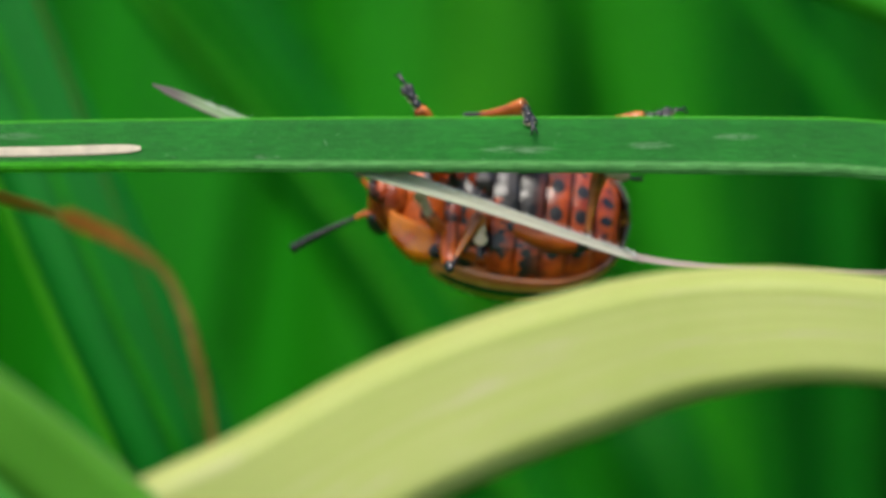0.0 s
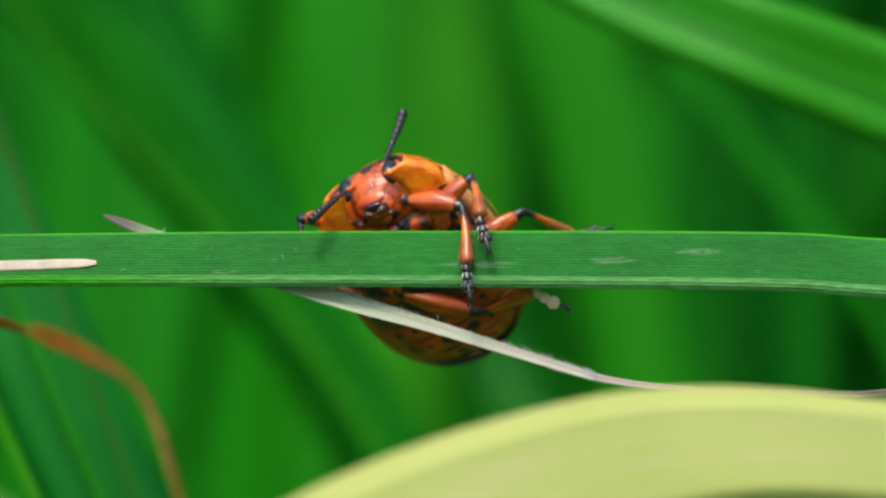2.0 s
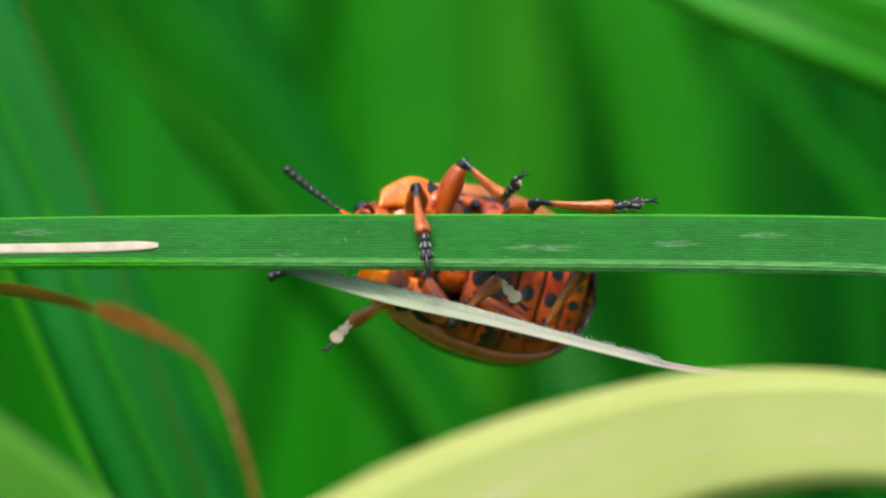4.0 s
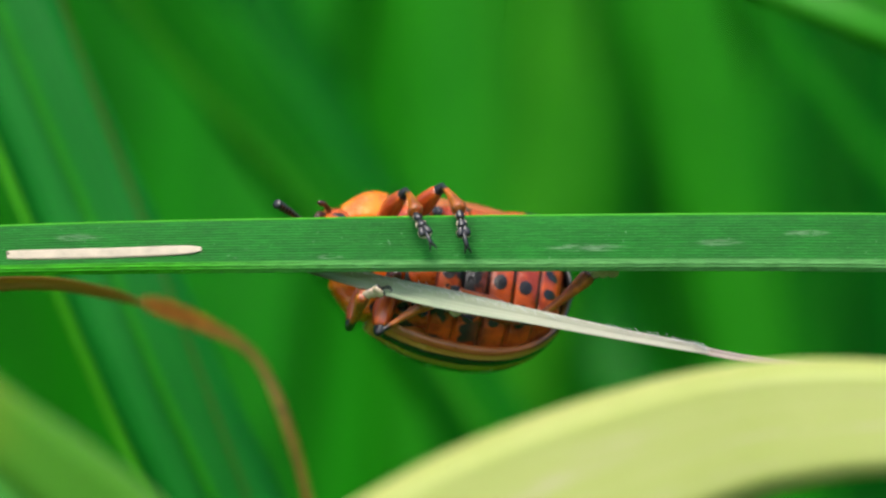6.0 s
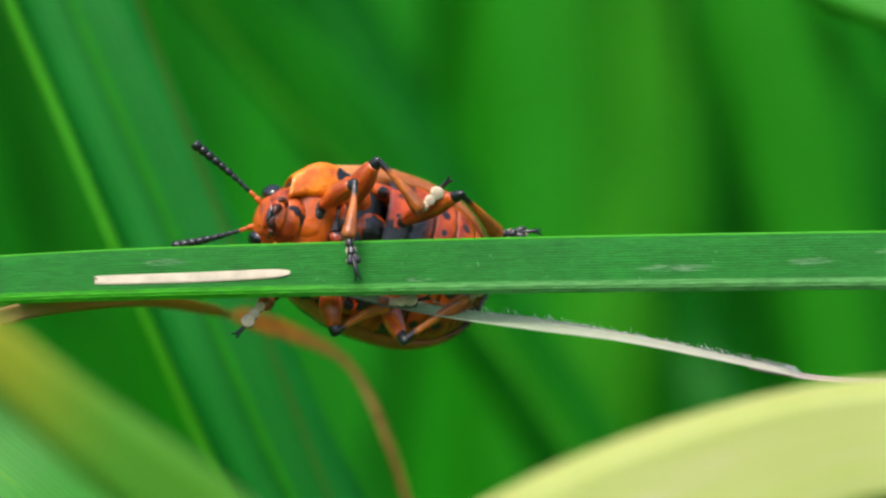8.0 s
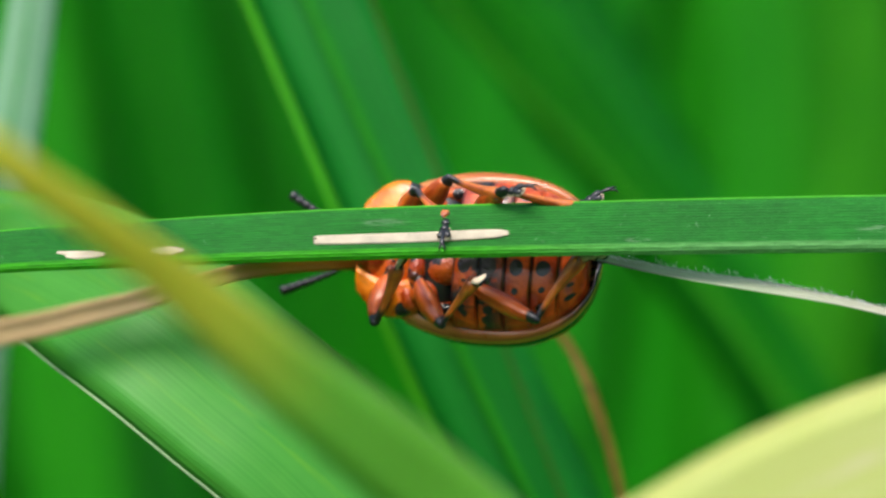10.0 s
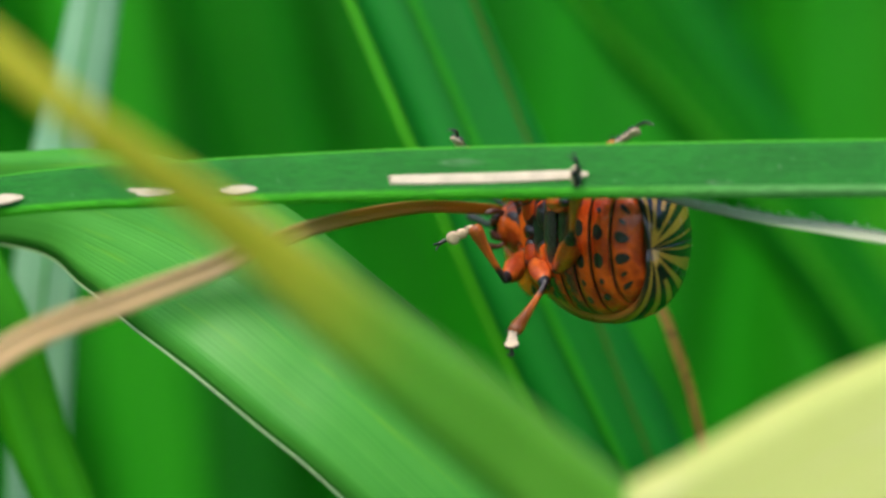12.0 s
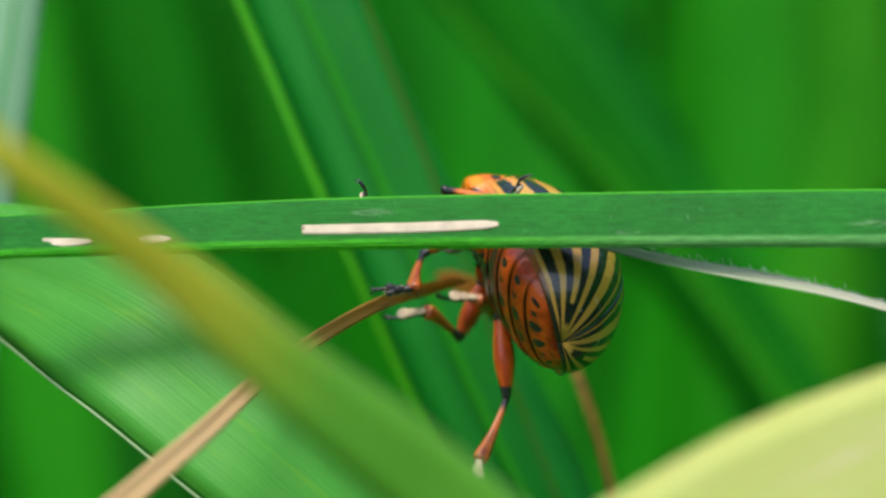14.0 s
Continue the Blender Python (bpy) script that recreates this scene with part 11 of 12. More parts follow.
        (7.5, pose(-0.00020, -0.00120, -0.00105, -60, 18, 178)),
        (7.625, pose(-0.00020, -0.00120, -0.00105, -57, 27, -175)),
        (7.75, pose(-0.00020, -0.00120, -0.00105, -44, 44, -155)),
        (7.875, pose(-0.00020, -0.00120, -0.00105, -19, 54, -122)),
        (8, pose(-0.00020, -0.00120, -0.00105, -3, 55, -104)),
        (8.167, pose(-0.00020, -0.00120, -0.00105, -14, 50, -117)),
        (8.333, pose(-0.00020, -0.00120, -0.00105, -27, 36, -138)),
        (8.5, pose(-0.00020, -0.00120, -0.00105, -32, 27, -148)),
        (8.667, pose(-0.00020, -0.00120, -0.00105, -29, 22, -142)),
        (8.833, pose(-0.00020, -0.00120, -0.00105, -27, 10, -134)),
        (9, pose(-0.00020, -0.00120, -0.00105, -27, 3, -131)),
        (9.2, pose(-0.00020, -0.00120, -0.00105, -28, 6, -139)),
        (9.375, pose(-0.00020, -0.00120, -0.00105, -28, 6, -140)),
        (9.55, pose(-0.00020, -0.00120, -0.00105, -28, 6, -142)),
        (9.725, pose(-0.00020, -0.00120, -0.00105, -29, 7, -146)),
        (9.9, pose(-0.00020, -0.00120, -0.00105, -30, 7, -152)),
        (10.075, pose(-0.00020, -0.00120, -0.00105, -30, 8, -158)),
        (10.25, pose(-0.00020, -0.00120, -0.00105, -32, 8, -166)),
        (10.425, pose(-0.00020, -0.00120, -0.00105, -33, 8, -173)),
        (10.6, pose(-0.00020, -0.00120, -0.00105, -34, 8, 179)),
        (10.775, pose(-0.00020, -0.00120, -0.00105, -36, 8, 172)),
        (10.95, pose(-0.00020, -0.00120, -0.00105, -37, 8, 164)),
        (11.125, pose(-0.00020, -0.00120, -0.00105, -38, 7, 158)),
        (11.3, pose(-0.00020, -0.00120, -0.00105, -38, 7, 155)),
        (11.5, pose(-0.00020, -0.00120, -0.00105, -39, 16, 151)),
        (11.667, pose(-0.00020, -0.00120, -0.00105, -39, 16, 150)),
        (11.833, pose(-0.00020, -0.00120, -0.00105, -40, 17, 149)),
        (12, pose(-0.00020, -0.00120, -0.00105, -40, 17, 148)),
        (12.125, pose(-0.00020, -0.00120, -0.00105, -34, 15, 155)),
        (12.25, pose(-0.00020, -0.00120, -0.00105, -23, 8, 170)),
        (12.375, pose(-0.00020, -0.00120, -0.00105, -13, -2, -177)),
        (12.5, pose(-0.00020, -0.00120, -0.00105, -10, -6, -172)),
        (12.625, pose(-0.00020, -0.00120, -0.00105, -14, -8, -167)),
        (12.75, pose(-0.00020, -0.00120, -0.00105, -22, -10, -157)),
        (12.875, pose(-0.00020, -0.00120, -0.00105, -31, -11, -146)),
        (13, pose(-0.00020, -0.00120, -0.00105, -35, -11, -141)),
        (13.125, pose(-0.00020, -0.00120, -0.00105, -23, -9, -144)),
        (13.25, pose(-0.00020, -0.00120, -0.00105, 3, -4, -150)),
        (13.375, pose(-0.00020, -0.00120, -0.00105, 28, 3, -153)),
        (13.5, pose(-0.00020, -0.00120, -0.00105, 40, 6, -153)),
        (13.625, pose(-0.00020, -0.00120, -0.00105, 29, 5, -149)),
        (13.75, pose(-0.00020, -0.00120, -0.00105, 4, 6, -138)),
        (13.875, pose(-0.00020, -0.00120, -0.00105, -21, 11, -129)),
        (14, pose(-0.00020, -0.00120, -0.00105, -32, 14, -126)),
    ])
    walk(legs["R3"][1], [
        (0, pose(-0.00317, -0.00194, -0.00155, 78, 26, 95)),
        (0.167, pose(-0.00316, -0.00189, -0.00168, 79, 26, 98)),
        (0.333, pose(-0.00312, -0.00178, -0.00193, 82, 27, 104)),
        (0.5, pose(-0.00308, -0.00171, -0.00208, 83, 27, 107)),
        (0.625, pose(-0.00309, -0.00138, -0.00215, 111, 26, 113)),
        (0.75, pose(-0.00304, -0.00066, -0.00217, 168, 15, 121)),
        (0.875, pose(-0.00287, 0.00004, -0.00201, -138, 4, 116)),
        (1, pose(-0.00277, 0.00032, -0.00188, -113, 1, 111)),
        (1.125, pose(-0.00269, 0.00045, -0.00189, -114, 1, 110)),
        (1.25, pose(-0.00249, 0.00071, -0.00191, -116, 2, 109)),
        (1.375, pose(-0.00226, 0.00095, -0.00190, -118, 4, 108)),
        (1.5, pose(-0.00215, 0.00105, -0.00190, -119, 4, 107)),
        (1.625, pose(-0.00217, 0.00105, -0.00187, -113, 6, 102)),
        (1.75, pose(-0.00221, 0.00104, -0.00179, -100, 13, 92)),
        (1.875, pose(-0.00223, 0.00105, -0.00170, -88, 22, 83)),
        (2, pose(-0.00223, 0.00106, -0.00166, -83, 27, 79)),
        (2.125, pose(-0.00232, 0.00097, -0.00168, -83, 28, 81)),
        (2.25, pose(-0.00251, 0.00076, -0.00172, -83, 30, 85)),
        (2.375, pose(-0.00267, 0.00053, -0.00175, -83, 32, 90)),
        (2.5, pose(-0.00274, 0.00043, -0.00176, -83, 32, 92)),
        (2.625, pose(-0.00275, 0.00033, -0.00193, -86, 38, 88)),
        (2.75, pose(-0.00276, 0.00006, -0.00227, -96, 49, 79)),
        (2.875, pose(-0.00275, -0.00027, -0.00254, -112, 58, 63)),
        (3, pose(-0.00275, -0.00044, -0.00265, -122, 62, 53)),
        (3.067, pose(-0.00272, -0.00087, -0.00282, -45, 66, 94)),
        (3.133, pose(-0.00238, -0.00154, -0.00323, 43, 34, 110)),
        (3.2, pose(-0.00205, -0.00178, -0.00347, 76, 20, 97)),
        (3.375, pose(-0.00208, -0.00181, -0.00344, 76, 20, 97)),
        (3.55, pose(-0.00215, -0.00191, -0.00335, 77, 20, 98)),
        (3.725, pose(-0.00226, -0.00204, -0.00321, 77, 19, 100)),
        (3.9, pose(-0.00238, -0.00220, -0.00301, 78, 19, 103)),
        (4.075, pose(-0.00251, -0.00235, -0.00277, 79, 19, 107)),
        (4.25, pose(-0.00262, -0.00249, -0.00249, 81, 20, 111)),
        (4.425, pose(-0.00272, -0.00260, -0.00220, 83, 21, 116)),
        (4.6, pose(-0.00280, -0.00266, -0.00190, 84, 22, 122)),
        (4.775, pose(-0.00286, -0.00268, -0.00165, 87, 23, 127)),
        (4.95, pose(-0.00290, -0.00268, -0.00144, 88, 24, 132)),
        (5.125, pose(-0.00292, -0.00265, -0.00132, 90, 25, 135)),
        (5.3, pose(-0.00293, -0.00265, -0.00127, 91, 25, 136)),
        (5.367, pose(-0.00302, -0.00248, -0.00109, 63, 27, 152)),
        (5.433, pose(-0.00317, -0.00208, -0.00085, 11, 47, 171)),
        (5.5, pose(-0.00322, -0.00183, -0.00078, -24, 61, 169)),
        (5.625, pose(-0.00322, -0.00185, -0.00083, -34, 58, 161)),
        (5.75, pose(-0.00322, -0.00187, -0.00095, -51, 50, 148)),
        (5.875, pose(-0.00323, -0.00187, -0.00107, -63, 41, 141)),
        (6, pose(-0.00323, -0.00186, -0.00112, -68, 36, 139)),
        (6.125, pose(-0.00320, -0.00191, -0.00137, -41, 34, 141)),
        (6.25, pose(-0.00307, -0.00200, -0.00190, 14, 29, 142)),
        (6.375, pose(-0.00286, -0.00205, -0.00240, 66, 24, 137)),
        (6.5, pose(-0.00273, -0.00207, -0.00262, 90, 24, 134)),
        (6.625, pose(-0.00274, -0.00196, -0.00265, 68, 33, 142)),
        (6.75, pose(-0.00274, -0.00174, -0.00274, 10, 57, 140)),
        (6.875, pose(-0.00272, -0.00152, -0.00283, -88, 61, 93)),
        (7, pose(-0.00269, -0.00142, -0.00288, -123, 52, 82)),
        (7.125, pose(-0.00278, -0.00135, -0.00276, -116, 50, 89)),
        (7.25, pose(-0.00295, -0.00122, -0.00248, -103, 45, 103)),
        (7.375, pose(-0.00309, -0.00113, -0.00217, -93, 38, 115)),
        (7.5, pose(-0.00314, -0.00110, -0.00203, -89, 35, 119)),
        (7.625, pose(-0.00296, -0.00144, -0.00245, -59, 35, 124)),
        (7.75, pose(-0.00223, -0.00216, -0.00319, 5, 29, 132)),
        (7.875, pose(-0.00116, -0.00274, -0.00356, 64, 20, 130)),
        (8, pose(-0.00062, -0.00292, -0.00359, 90, 18, 127)),
        (8.167, pose(-0.00111, -0.00296, -0.00344, 89, 19, 126)),
        (8.333, pose(-0.00208, -0.00288, -0.00285, 89, 29, 125)),
        (8.5, pose(-0.00253, -0.00267, -0.00247, 91, 36, 129)),
        (8.667, pose(-0.00246, -0.00299, -0.00220, 91, 30, 129)),
        (8.833, pose(-0.00233, -0.00339, -0.00158, 92, 22, 131)),
        (9, pose(-0.00222, -0.00354, -0.00122, 93, 19, 134)),
        (9.2, pose(-0.00252, -0.00324, -0.00136, 92, 20, 132)),
        (9.375, pose(-0.00255, -0.00319, -0.00137, 92, 19, 132)),
        (9.55, pose(-0.00264, -0.00308, -0.00139, 92, 18, 130)),
        (9.725, pose(-0.00277, -0.00290, -0.00142, 91, 16, 128)),
        (9.9, pose(-0.00291, -0.00265, -0.00145, 90, 14, 126)),
        (10.075, pose(-0.00305, -0.00233, -0.00148, 90, 12, 124)),
        (10.25, pose(-0.00317, -0.00197, -0.00149, 90, 11, 123)),
        (10.425, pose(-0.00325, -0.00157, -0.00150, 90, 9, 124)),
        (10.6, pose(-0.00327, -0.00116, -0.00149, 90, 8, 125)),
        (10.775, pose(-0.00324, -0.00075, -0.00148, 91, 7, 128)),
        (10.95, pose(-0.00316, -0.00037, -0.00146, 91, 7, 132)),
        (11.125, pose(-0.00305, -0.00005, -0.00144, 92, 6, 136)),
        (11.3, pose(-0.00299, 0.00010, -0.00143, 92, 6, 138)),
        (11.5, pose(-0.00282, 0.00023, -0.00188, 92, 13, 136)),
        (11.667, pose(-0.00279, 0.00027, -0.00190, 91, 14, 135)),
        (11.833, pose(-0.00274, 0.00033, -0.00194, 91, 15, 133)),
        (12, pose(-0.00271, 0.00037, -0.00196, 91, 16, 132)),
        (12.125, pose(-0.00292, 0.00006, -0.00185, 75, 10, 140)),
        (12.25, pose(-0.00322, -0.00065, -0.00148, 40, 7, 159)),
        (12.375, pose(-0.00330, -0.00134, -0.00096, 5, 15, 177)),
        (12.5, pose(-0.00325, -0.00162, -0.00070, -10, 21, -177)),
        (12.625, pose(-0.00320, -0.00187, -0.00062, -16, 26, -178)),
        (12.75, pose(-0.00300, -0.00240, -0.00049, -30, 35, 177)),
        (12.875, pose(-0.00272, -0.00291, -0.00046, -47, 44, 169)),
        (13, pose(-0.00256, -0.00312, -0.00047, -56, 47, 164)),
        (13.125, pose(-0.00268, -0.00299, -0.00054, -38, 50, 176)),
        (13.25, pose(-0.00288, -0.00274, -0.00082, 3, 47, -156)),
        (13.375, pose(-0.00296, -0.00261, -0.00120, 35, 34, -138)),
        (13.5, pose(-0.00295, -0.00259, -0.00139, 46, 27, -134)),
        (13.625, pose(-0.00284, -0.00281, -0.00133, 33, 30, -134)),
        (13.75, pose(-0.00250, -0.00325, -0.00136, 4, 37, -138)),
        (13.875, pose(-0.00212, -0.00357, -0.00162, -29, 42, -146)),
        (14, pose(-0.00195, -0.00365, -0.00180, -44, 43, -151)),
    ])
    walk(legs["R3"][2], [
        (0, pose(-0.00338, 0.00051, -0.00272, 1, 5, -176)),
        (0.167, pose(-0.00349, 0.00053, -0.00288, 0, 7, -178)),
        (0.333, pose(-0.00369, 0.00058, -0.00316, -1, 11, 178)),
        (0.5, pose(-0.00379, 0.00061, -0.00331, -1, 13, 176)),
        (0.625, pose(-0.00407, 0.00087, -0.00332, -1, 13, 171)),
        (0.75, pose(-0.00438, 0.00160, -0.00288, -1, 14, 160)),
        (0.875, pose(-0.00406, 0.00248, -0.00218, -0, 14, 149)),
        (1, pose(-0.00373, 0.00287, -0.00192, -0, 15, 144)),
        (1.125, pose(-0.00363, 0.00300, -0.00196, -2, 14, 140)),
        (1.25, pose(-0.00338, 0.00328, -0.00202, -4, 14, 133)),
        (1.375, pose(-0.00310, 0.00353, -0.00207, -7, 14, 126)),
        (1.5, pose(-0.00297, 0.00364, -0.00209, -8, 13, 123)),
        (1.625, pose(-0.00275, 0.00369, -0.00217, -9, 14, 126)),
        (1.75, pose(-0.00229, 0.00369, -0.00241, -9, 16, 134)),
        (1.875, pose(-0.00191, 0.00355, -0.00273, -9, 17, 141)),
        (2, pose(-0.00177, 0.00344, -0.00289, -9, 18, 144)),
        (2.125, pose(-0.00194, 0.00335, -0.00294, -9, 17, 143)),
        (2.25, pose(-0.00231, 0.00312, -0.00306, -8, 13, 140)),
        (2.375, pose(-0.00265, 0.00285, -0.00317, -8, 10, 137)),
        (2.5, pose(-0.00280, 0.00272, -0.00322, -7, 9, 136)),
        (2.625, pose(-0.00269, 0.00248, -0.00360, -6, 11, 133)),
        (2.75, pose(-0.00241, 0.00181, -0.00432, -3, 18, 128)),
        (2.875, pose(-0.00210, 0.00100, -0.00486, -1, 24, 122)),
        (3, pose(-0.00196, 0.00059, -0.00504, 0, 27, 119)),
        (3.067, pose(-0.00280, 0.00025, -0.00530, -9, 27, 119)),
        (3.133, pose(-0.00316, 0.00056, -0.00477, -26, 28, 117)),
        (3.2, pose(-0.00235, 0.00075, -0.00442, -35, 28, 116)),
        (3.375, pose(-0.00239, 0.00072, -0.00438, -34, 28, 118)),
        (3.55, pose(-0.00252, 0.00063, -0.00427, -31, 27, 121)),
        (3.725, pose(-0.00272, 0.00048, -0.00411, -27, 27, 128)),
        (3.9, pose(-0.00296, 0.00030, -0.00390, -21, 25, 139)),
        (4.075, pose(-0.00324, 0.00011, -0.00366, -13, 20, 155)),
        (4.25, pose(-0.00354, -0.00010, -0.00342, -5, 12, 175)),
        (4.425, pose(-0.00383, -0.00031, -0.00317, 1, 3, -167)),
        (4.6, pose(-0.00411, -0.00052, -0.00293, 4, -4, -153)),
        (4.775, pose(-0.00435, -0.00069, -0.00273, 5, -8, -144)),
        (4.95, pose(-0.00455, -0.00083, -0.00256, 5, -11, -139)),
        (5.125, pose(-0.00468, -0.00091, -0.00245, 4, -13, -136)),
        (5.3, pose(-0.00473, -0.00095, -0.00241, 4, -13, -135)),
        (5.367, pose(-0.00515, -0.00133, -0.00234, 14, -14, -139)),
        (5.433, pose(-0.00500, -0.00179, -0.00284, 32, -14, -148)),
        (5.5, pose(-0.00453, -0.00158, -0.00315, 42, -12, -152)),
        (5.625, pose(-0.00459, -0.00138, -0.00314, 44, -8, -160)),
        (5.75, pose(-0.00471, -0.00096, -0.00304, 47, 2, -175)),
        (5.875, pose(-0.00483, -0.00057, -0.00285, 46, 13, 170)),
        (6, pose(-0.00488, -0.00041, -0.00273, 45, 18, 163)),
        (6.125, pose(-0.00495, -0.00051, -0.00290, 37, 16, 165)),
        (6.25, pose(-0.00496, -0.00054, -0.00320, 20, 13, 171)),
        (6.375, pose(-0.00468, -0.00038, -0.00353, 3, 12, 177)),
        (6.5, pose(-0.00447, -0.00029, -0.00373, -5, 12, 180)),
        (6.625, pose(-0.00454, -0.00057, -0.00415, -1, 14, 178)),
        (6.75, pose(-0.00388, -0.00080, -0.00503, 10, 20, 176)),
        (6.875, pose(-0.00278, -0.00021, -0.00522, 20, 26, 175)),
        (7, pose(-0.00246, 0.00025, -0.00501, 25, 29, 175)),
        (7.125, pose(-0.00276, 0.00039, -0.00485, 24, 27, 173)),
        (7.25, pose(-0.00339, 0.00064, -0.00441, 21, 24, 168)),
        (7.375, pose(-0.00397, 0.00081, -0.00386, 19, 21, 164)),
        (7.5, pose(-0.00421, 0.00086, -0.00357, 18, 19, 163)),
        (7.625, pose(-0.00420, 0.00040, -0.00402, 11, 24, 158)),
        (7.75, pose(-0.00382, -0.00041, -0.00452, -7, 32, 144)),
        (7.875, pose(-0.00281, -0.00079, -0.00451, -28, 36, 127)),
        (8, pose(-0.00216, -0.00084, -0.00442, -38, 35, 119)),
        (8.167, pose(-0.00261, -0.00088, -0.00433, -27, 36, 138)),
        (8.333, pose(-0.00345, -0.00093, -0.00417, -3, 30, 174)),
        (8.5, pose(-0.00390, -0.00096, -0.00408, 7, 23, -171)),
        (8.667, pose(-0.00393, -0.00115, -0.00357, 9, 15, -159)),
        (8.833, pose(-0.00398, -0.00150, -0.00262, 7, -5, -137)),
        (9, pose(-0.00400, -0.00169, -0.00211, 3, -14, -127)),
        (9.2, pose(-0.00424, -0.00134, -0.00227, 2, 3, -172)),
        (9.375, pose(-0.00426, -0.00128, -0.00226, 1, 3, -174)),
        (9.55, pose(-0.00430, -0.00111, -0.00223, -3, 4, -177)),
        (9.725, pose(-0.00437, -0.00084, -0.00219, -8, 6, 178)),
        (9.9, pose(-0.00445, -0.00051, -0.00213, -15, 7, 170)),
        (10.075, pose(-0.00455, -0.00013, -0.00206, -23, 10, 160)),
        (10.25, pose(-0.00464, 0.00026, -0.00200, -30, 12, 148)),
        (10.425, pose(-0.00474, 0.00066, -0.00193, -37, 14, 135)),
        (10.6, pose(-0.00483, 0.00104, -0.00187, -42, 15, 125)),
        (10.775, pose(-0.00491, 0.00138, -0.00182, -45, 15, 116)),
        (10.95, pose(-0.00497, 0.00164, -0.00177, -48, 15, 110)),
        (11.125, pose(-0.00500, 0.00182, -0.00174, -49, 15, 107)),
        (11.3, pose(-0.00501, 0.00189, -0.00173, -50, 15, 106)),
        (11.5, pose(-0.00473, 0.00206, -0.00250, -46, 15, 104)),
        (11.667, pose(-0.00467, 0.00213, -0.00255, -53, 16, 106)),
        (11.833, pose(-0.00455, 0.00224, -0.00265, -63, 18, 112)),
        (12, pose(-0.00448, 0.00230, -0.00270, -67, 19, 114)),
        (12.125, pose(-0.00496, 0.00178, -0.00234, -59, 19, 134)),
        (12.25, pose(-0.00574, 0.00032, -0.00179, -45, 10, 175)),
        (12.375, pose(-0.00592, -0.00119, -0.00165, -40, -6, -148)),
        (12.5, pose(-0.00578, -0.00175, -0.00169, -41, -13, -130)),
        (12.625, pose(-0.00564, -0.00195, -0.00180, -52, -6, -130)),
        (12.75, pose(-0.00522, -0.00230, -0.00207, -78, 8, -134)),
        (12.875, pose(-0.00465, -0.00255, -0.00234, -105, 20, -144)),
        (13, pose(-0.00436, -0.00262, -0.00245, -119, 23, -151)),
        (13.125, pose(-0.00443, -0.00287, -0.00262, -117, 20, -153)),
        (13.25, pose(-0.00456, -0.00350, -0.00282, -111, 15, -159)),
        (13.375, pose(-0.00463, -0.00411, -0.00274, -105, 10, -165)),
        (13.5, pose(-0.00464, -0.00434, -0.00261, -102, 8, -168)),
        (13.625, pose(-0.00447, -0.00450, -0.00270, -103, 11, -169)),
        (13.75, pose(-0.00410, -0.00471, -0.00301, -106, 17, -173)),
        (13.875, pose(-0.00379, -0.00470, -0.00344, -109, 23, -177)),
        (14, pose(-0.00369, -0.00462, -0.00365, -110, 25, -179)),
    ])
    walk(main_blade, [
        (0, pose(0, 0, 0.00000, 0, 0, 0)),
        (9.2, pose(0, 0, -0.00000, 0, 0, 0)),
        (11.3, pose(0, 0, -0.00008, 0, 0, 0)),
        (11.5, pose(0, 0, -0.00010, 0, 0, 0)),
        (12, pose(0, 0, -0.00021, 0, 0.5, 0)),
        (12.5, pose(0, 0, -0.00013, 0, 0.45, 0)),
        (13, pose(0, 0, -0.00031, 0, 1.6, 0)),
        (13.5, pose(0, 0, -0.00031, 0, 1.2, 0)),
        (14, pose(0, 0, -0.00014, 0, 0.6, 0)),
    ])
    walk(pale, [
        (0, pose(0, 0, -0.000040, -11.53, 6.06, 2.35)),
        (0.5, pose(0, 0, 0.000000, -11.60, 4.25, 2.34)),
        (1, pose(0, 0, 0.000140, -11.59, 4.51, 2.34)),
        (1.5, pose(0, 0, 0.000220, -11.64, 3.19, 2.34)),
        (2, pose(0, 0, -0.000200, -11.59, 4.51, 2.34)),
        (2.5, pose(0, 0, -0.000560, -11.60, 4.30, 2.34)),
        (3, pose(0, 0, -0.000280, -11.69, 1.97, 2.34)),
        (3.2, pose(0, 0, -0.000280, -11.69, 1.97, 2.34)),
        (5.3, pose(0, 0, -0.000280, -5.86, 1.14, 1.17)),
        (5.5, pose(0, 0, -0.000240, -4.88, 1.13, 0.98)),
        (6, pose(0, 0, 0.000160, -2.46, -0.53, 0.49)),
        (6.5, pose(0, 0, 0.000677, 0.00, -1.47, 0.00)),
        (7, pose(0, 0, 0.000204, -13.00, -0.74, 2.47)),
        (7.5, pose(0, 0, -0.000270, -26.00, -0.01, 4.94)),
        (8, pose(0, 0, -0.000071, -27.00, -0.85, 5.13)),
        (8.5, pose(0, 0, -0.000192, -28.50, 0.27, 5.42)),
        (9, pose(0, 0, -0.000314, -30.00, 1.38, 5.70)),
        (9.2, pose(0, 0, -0.000343, -30.00, 1.38, 5.70)),
        (11.3, pose(0, 0, -0.000654, -30.00, 1.37, 5.70)),
        (11.5, pose(0, 0, -0.000684, -30.00, 1.37, 5.70)),
        (12, pose(0, 0, -0.000716, -30.00, 1.60, 5.70)),
        (12.5, pose(0, 0, -0.000748, -30.00, 1.84, 5.70)),
        (13, pose(0, 0, -0.000837, -30.00, 2.08, 5.70)),
        (13.5, pose(0, 0, -0.000729, -30.00, 1.45, 5.70)),
        (14, pose(0, 0, -0.000684, -30.00, 3.03, 5.70)),
    ])
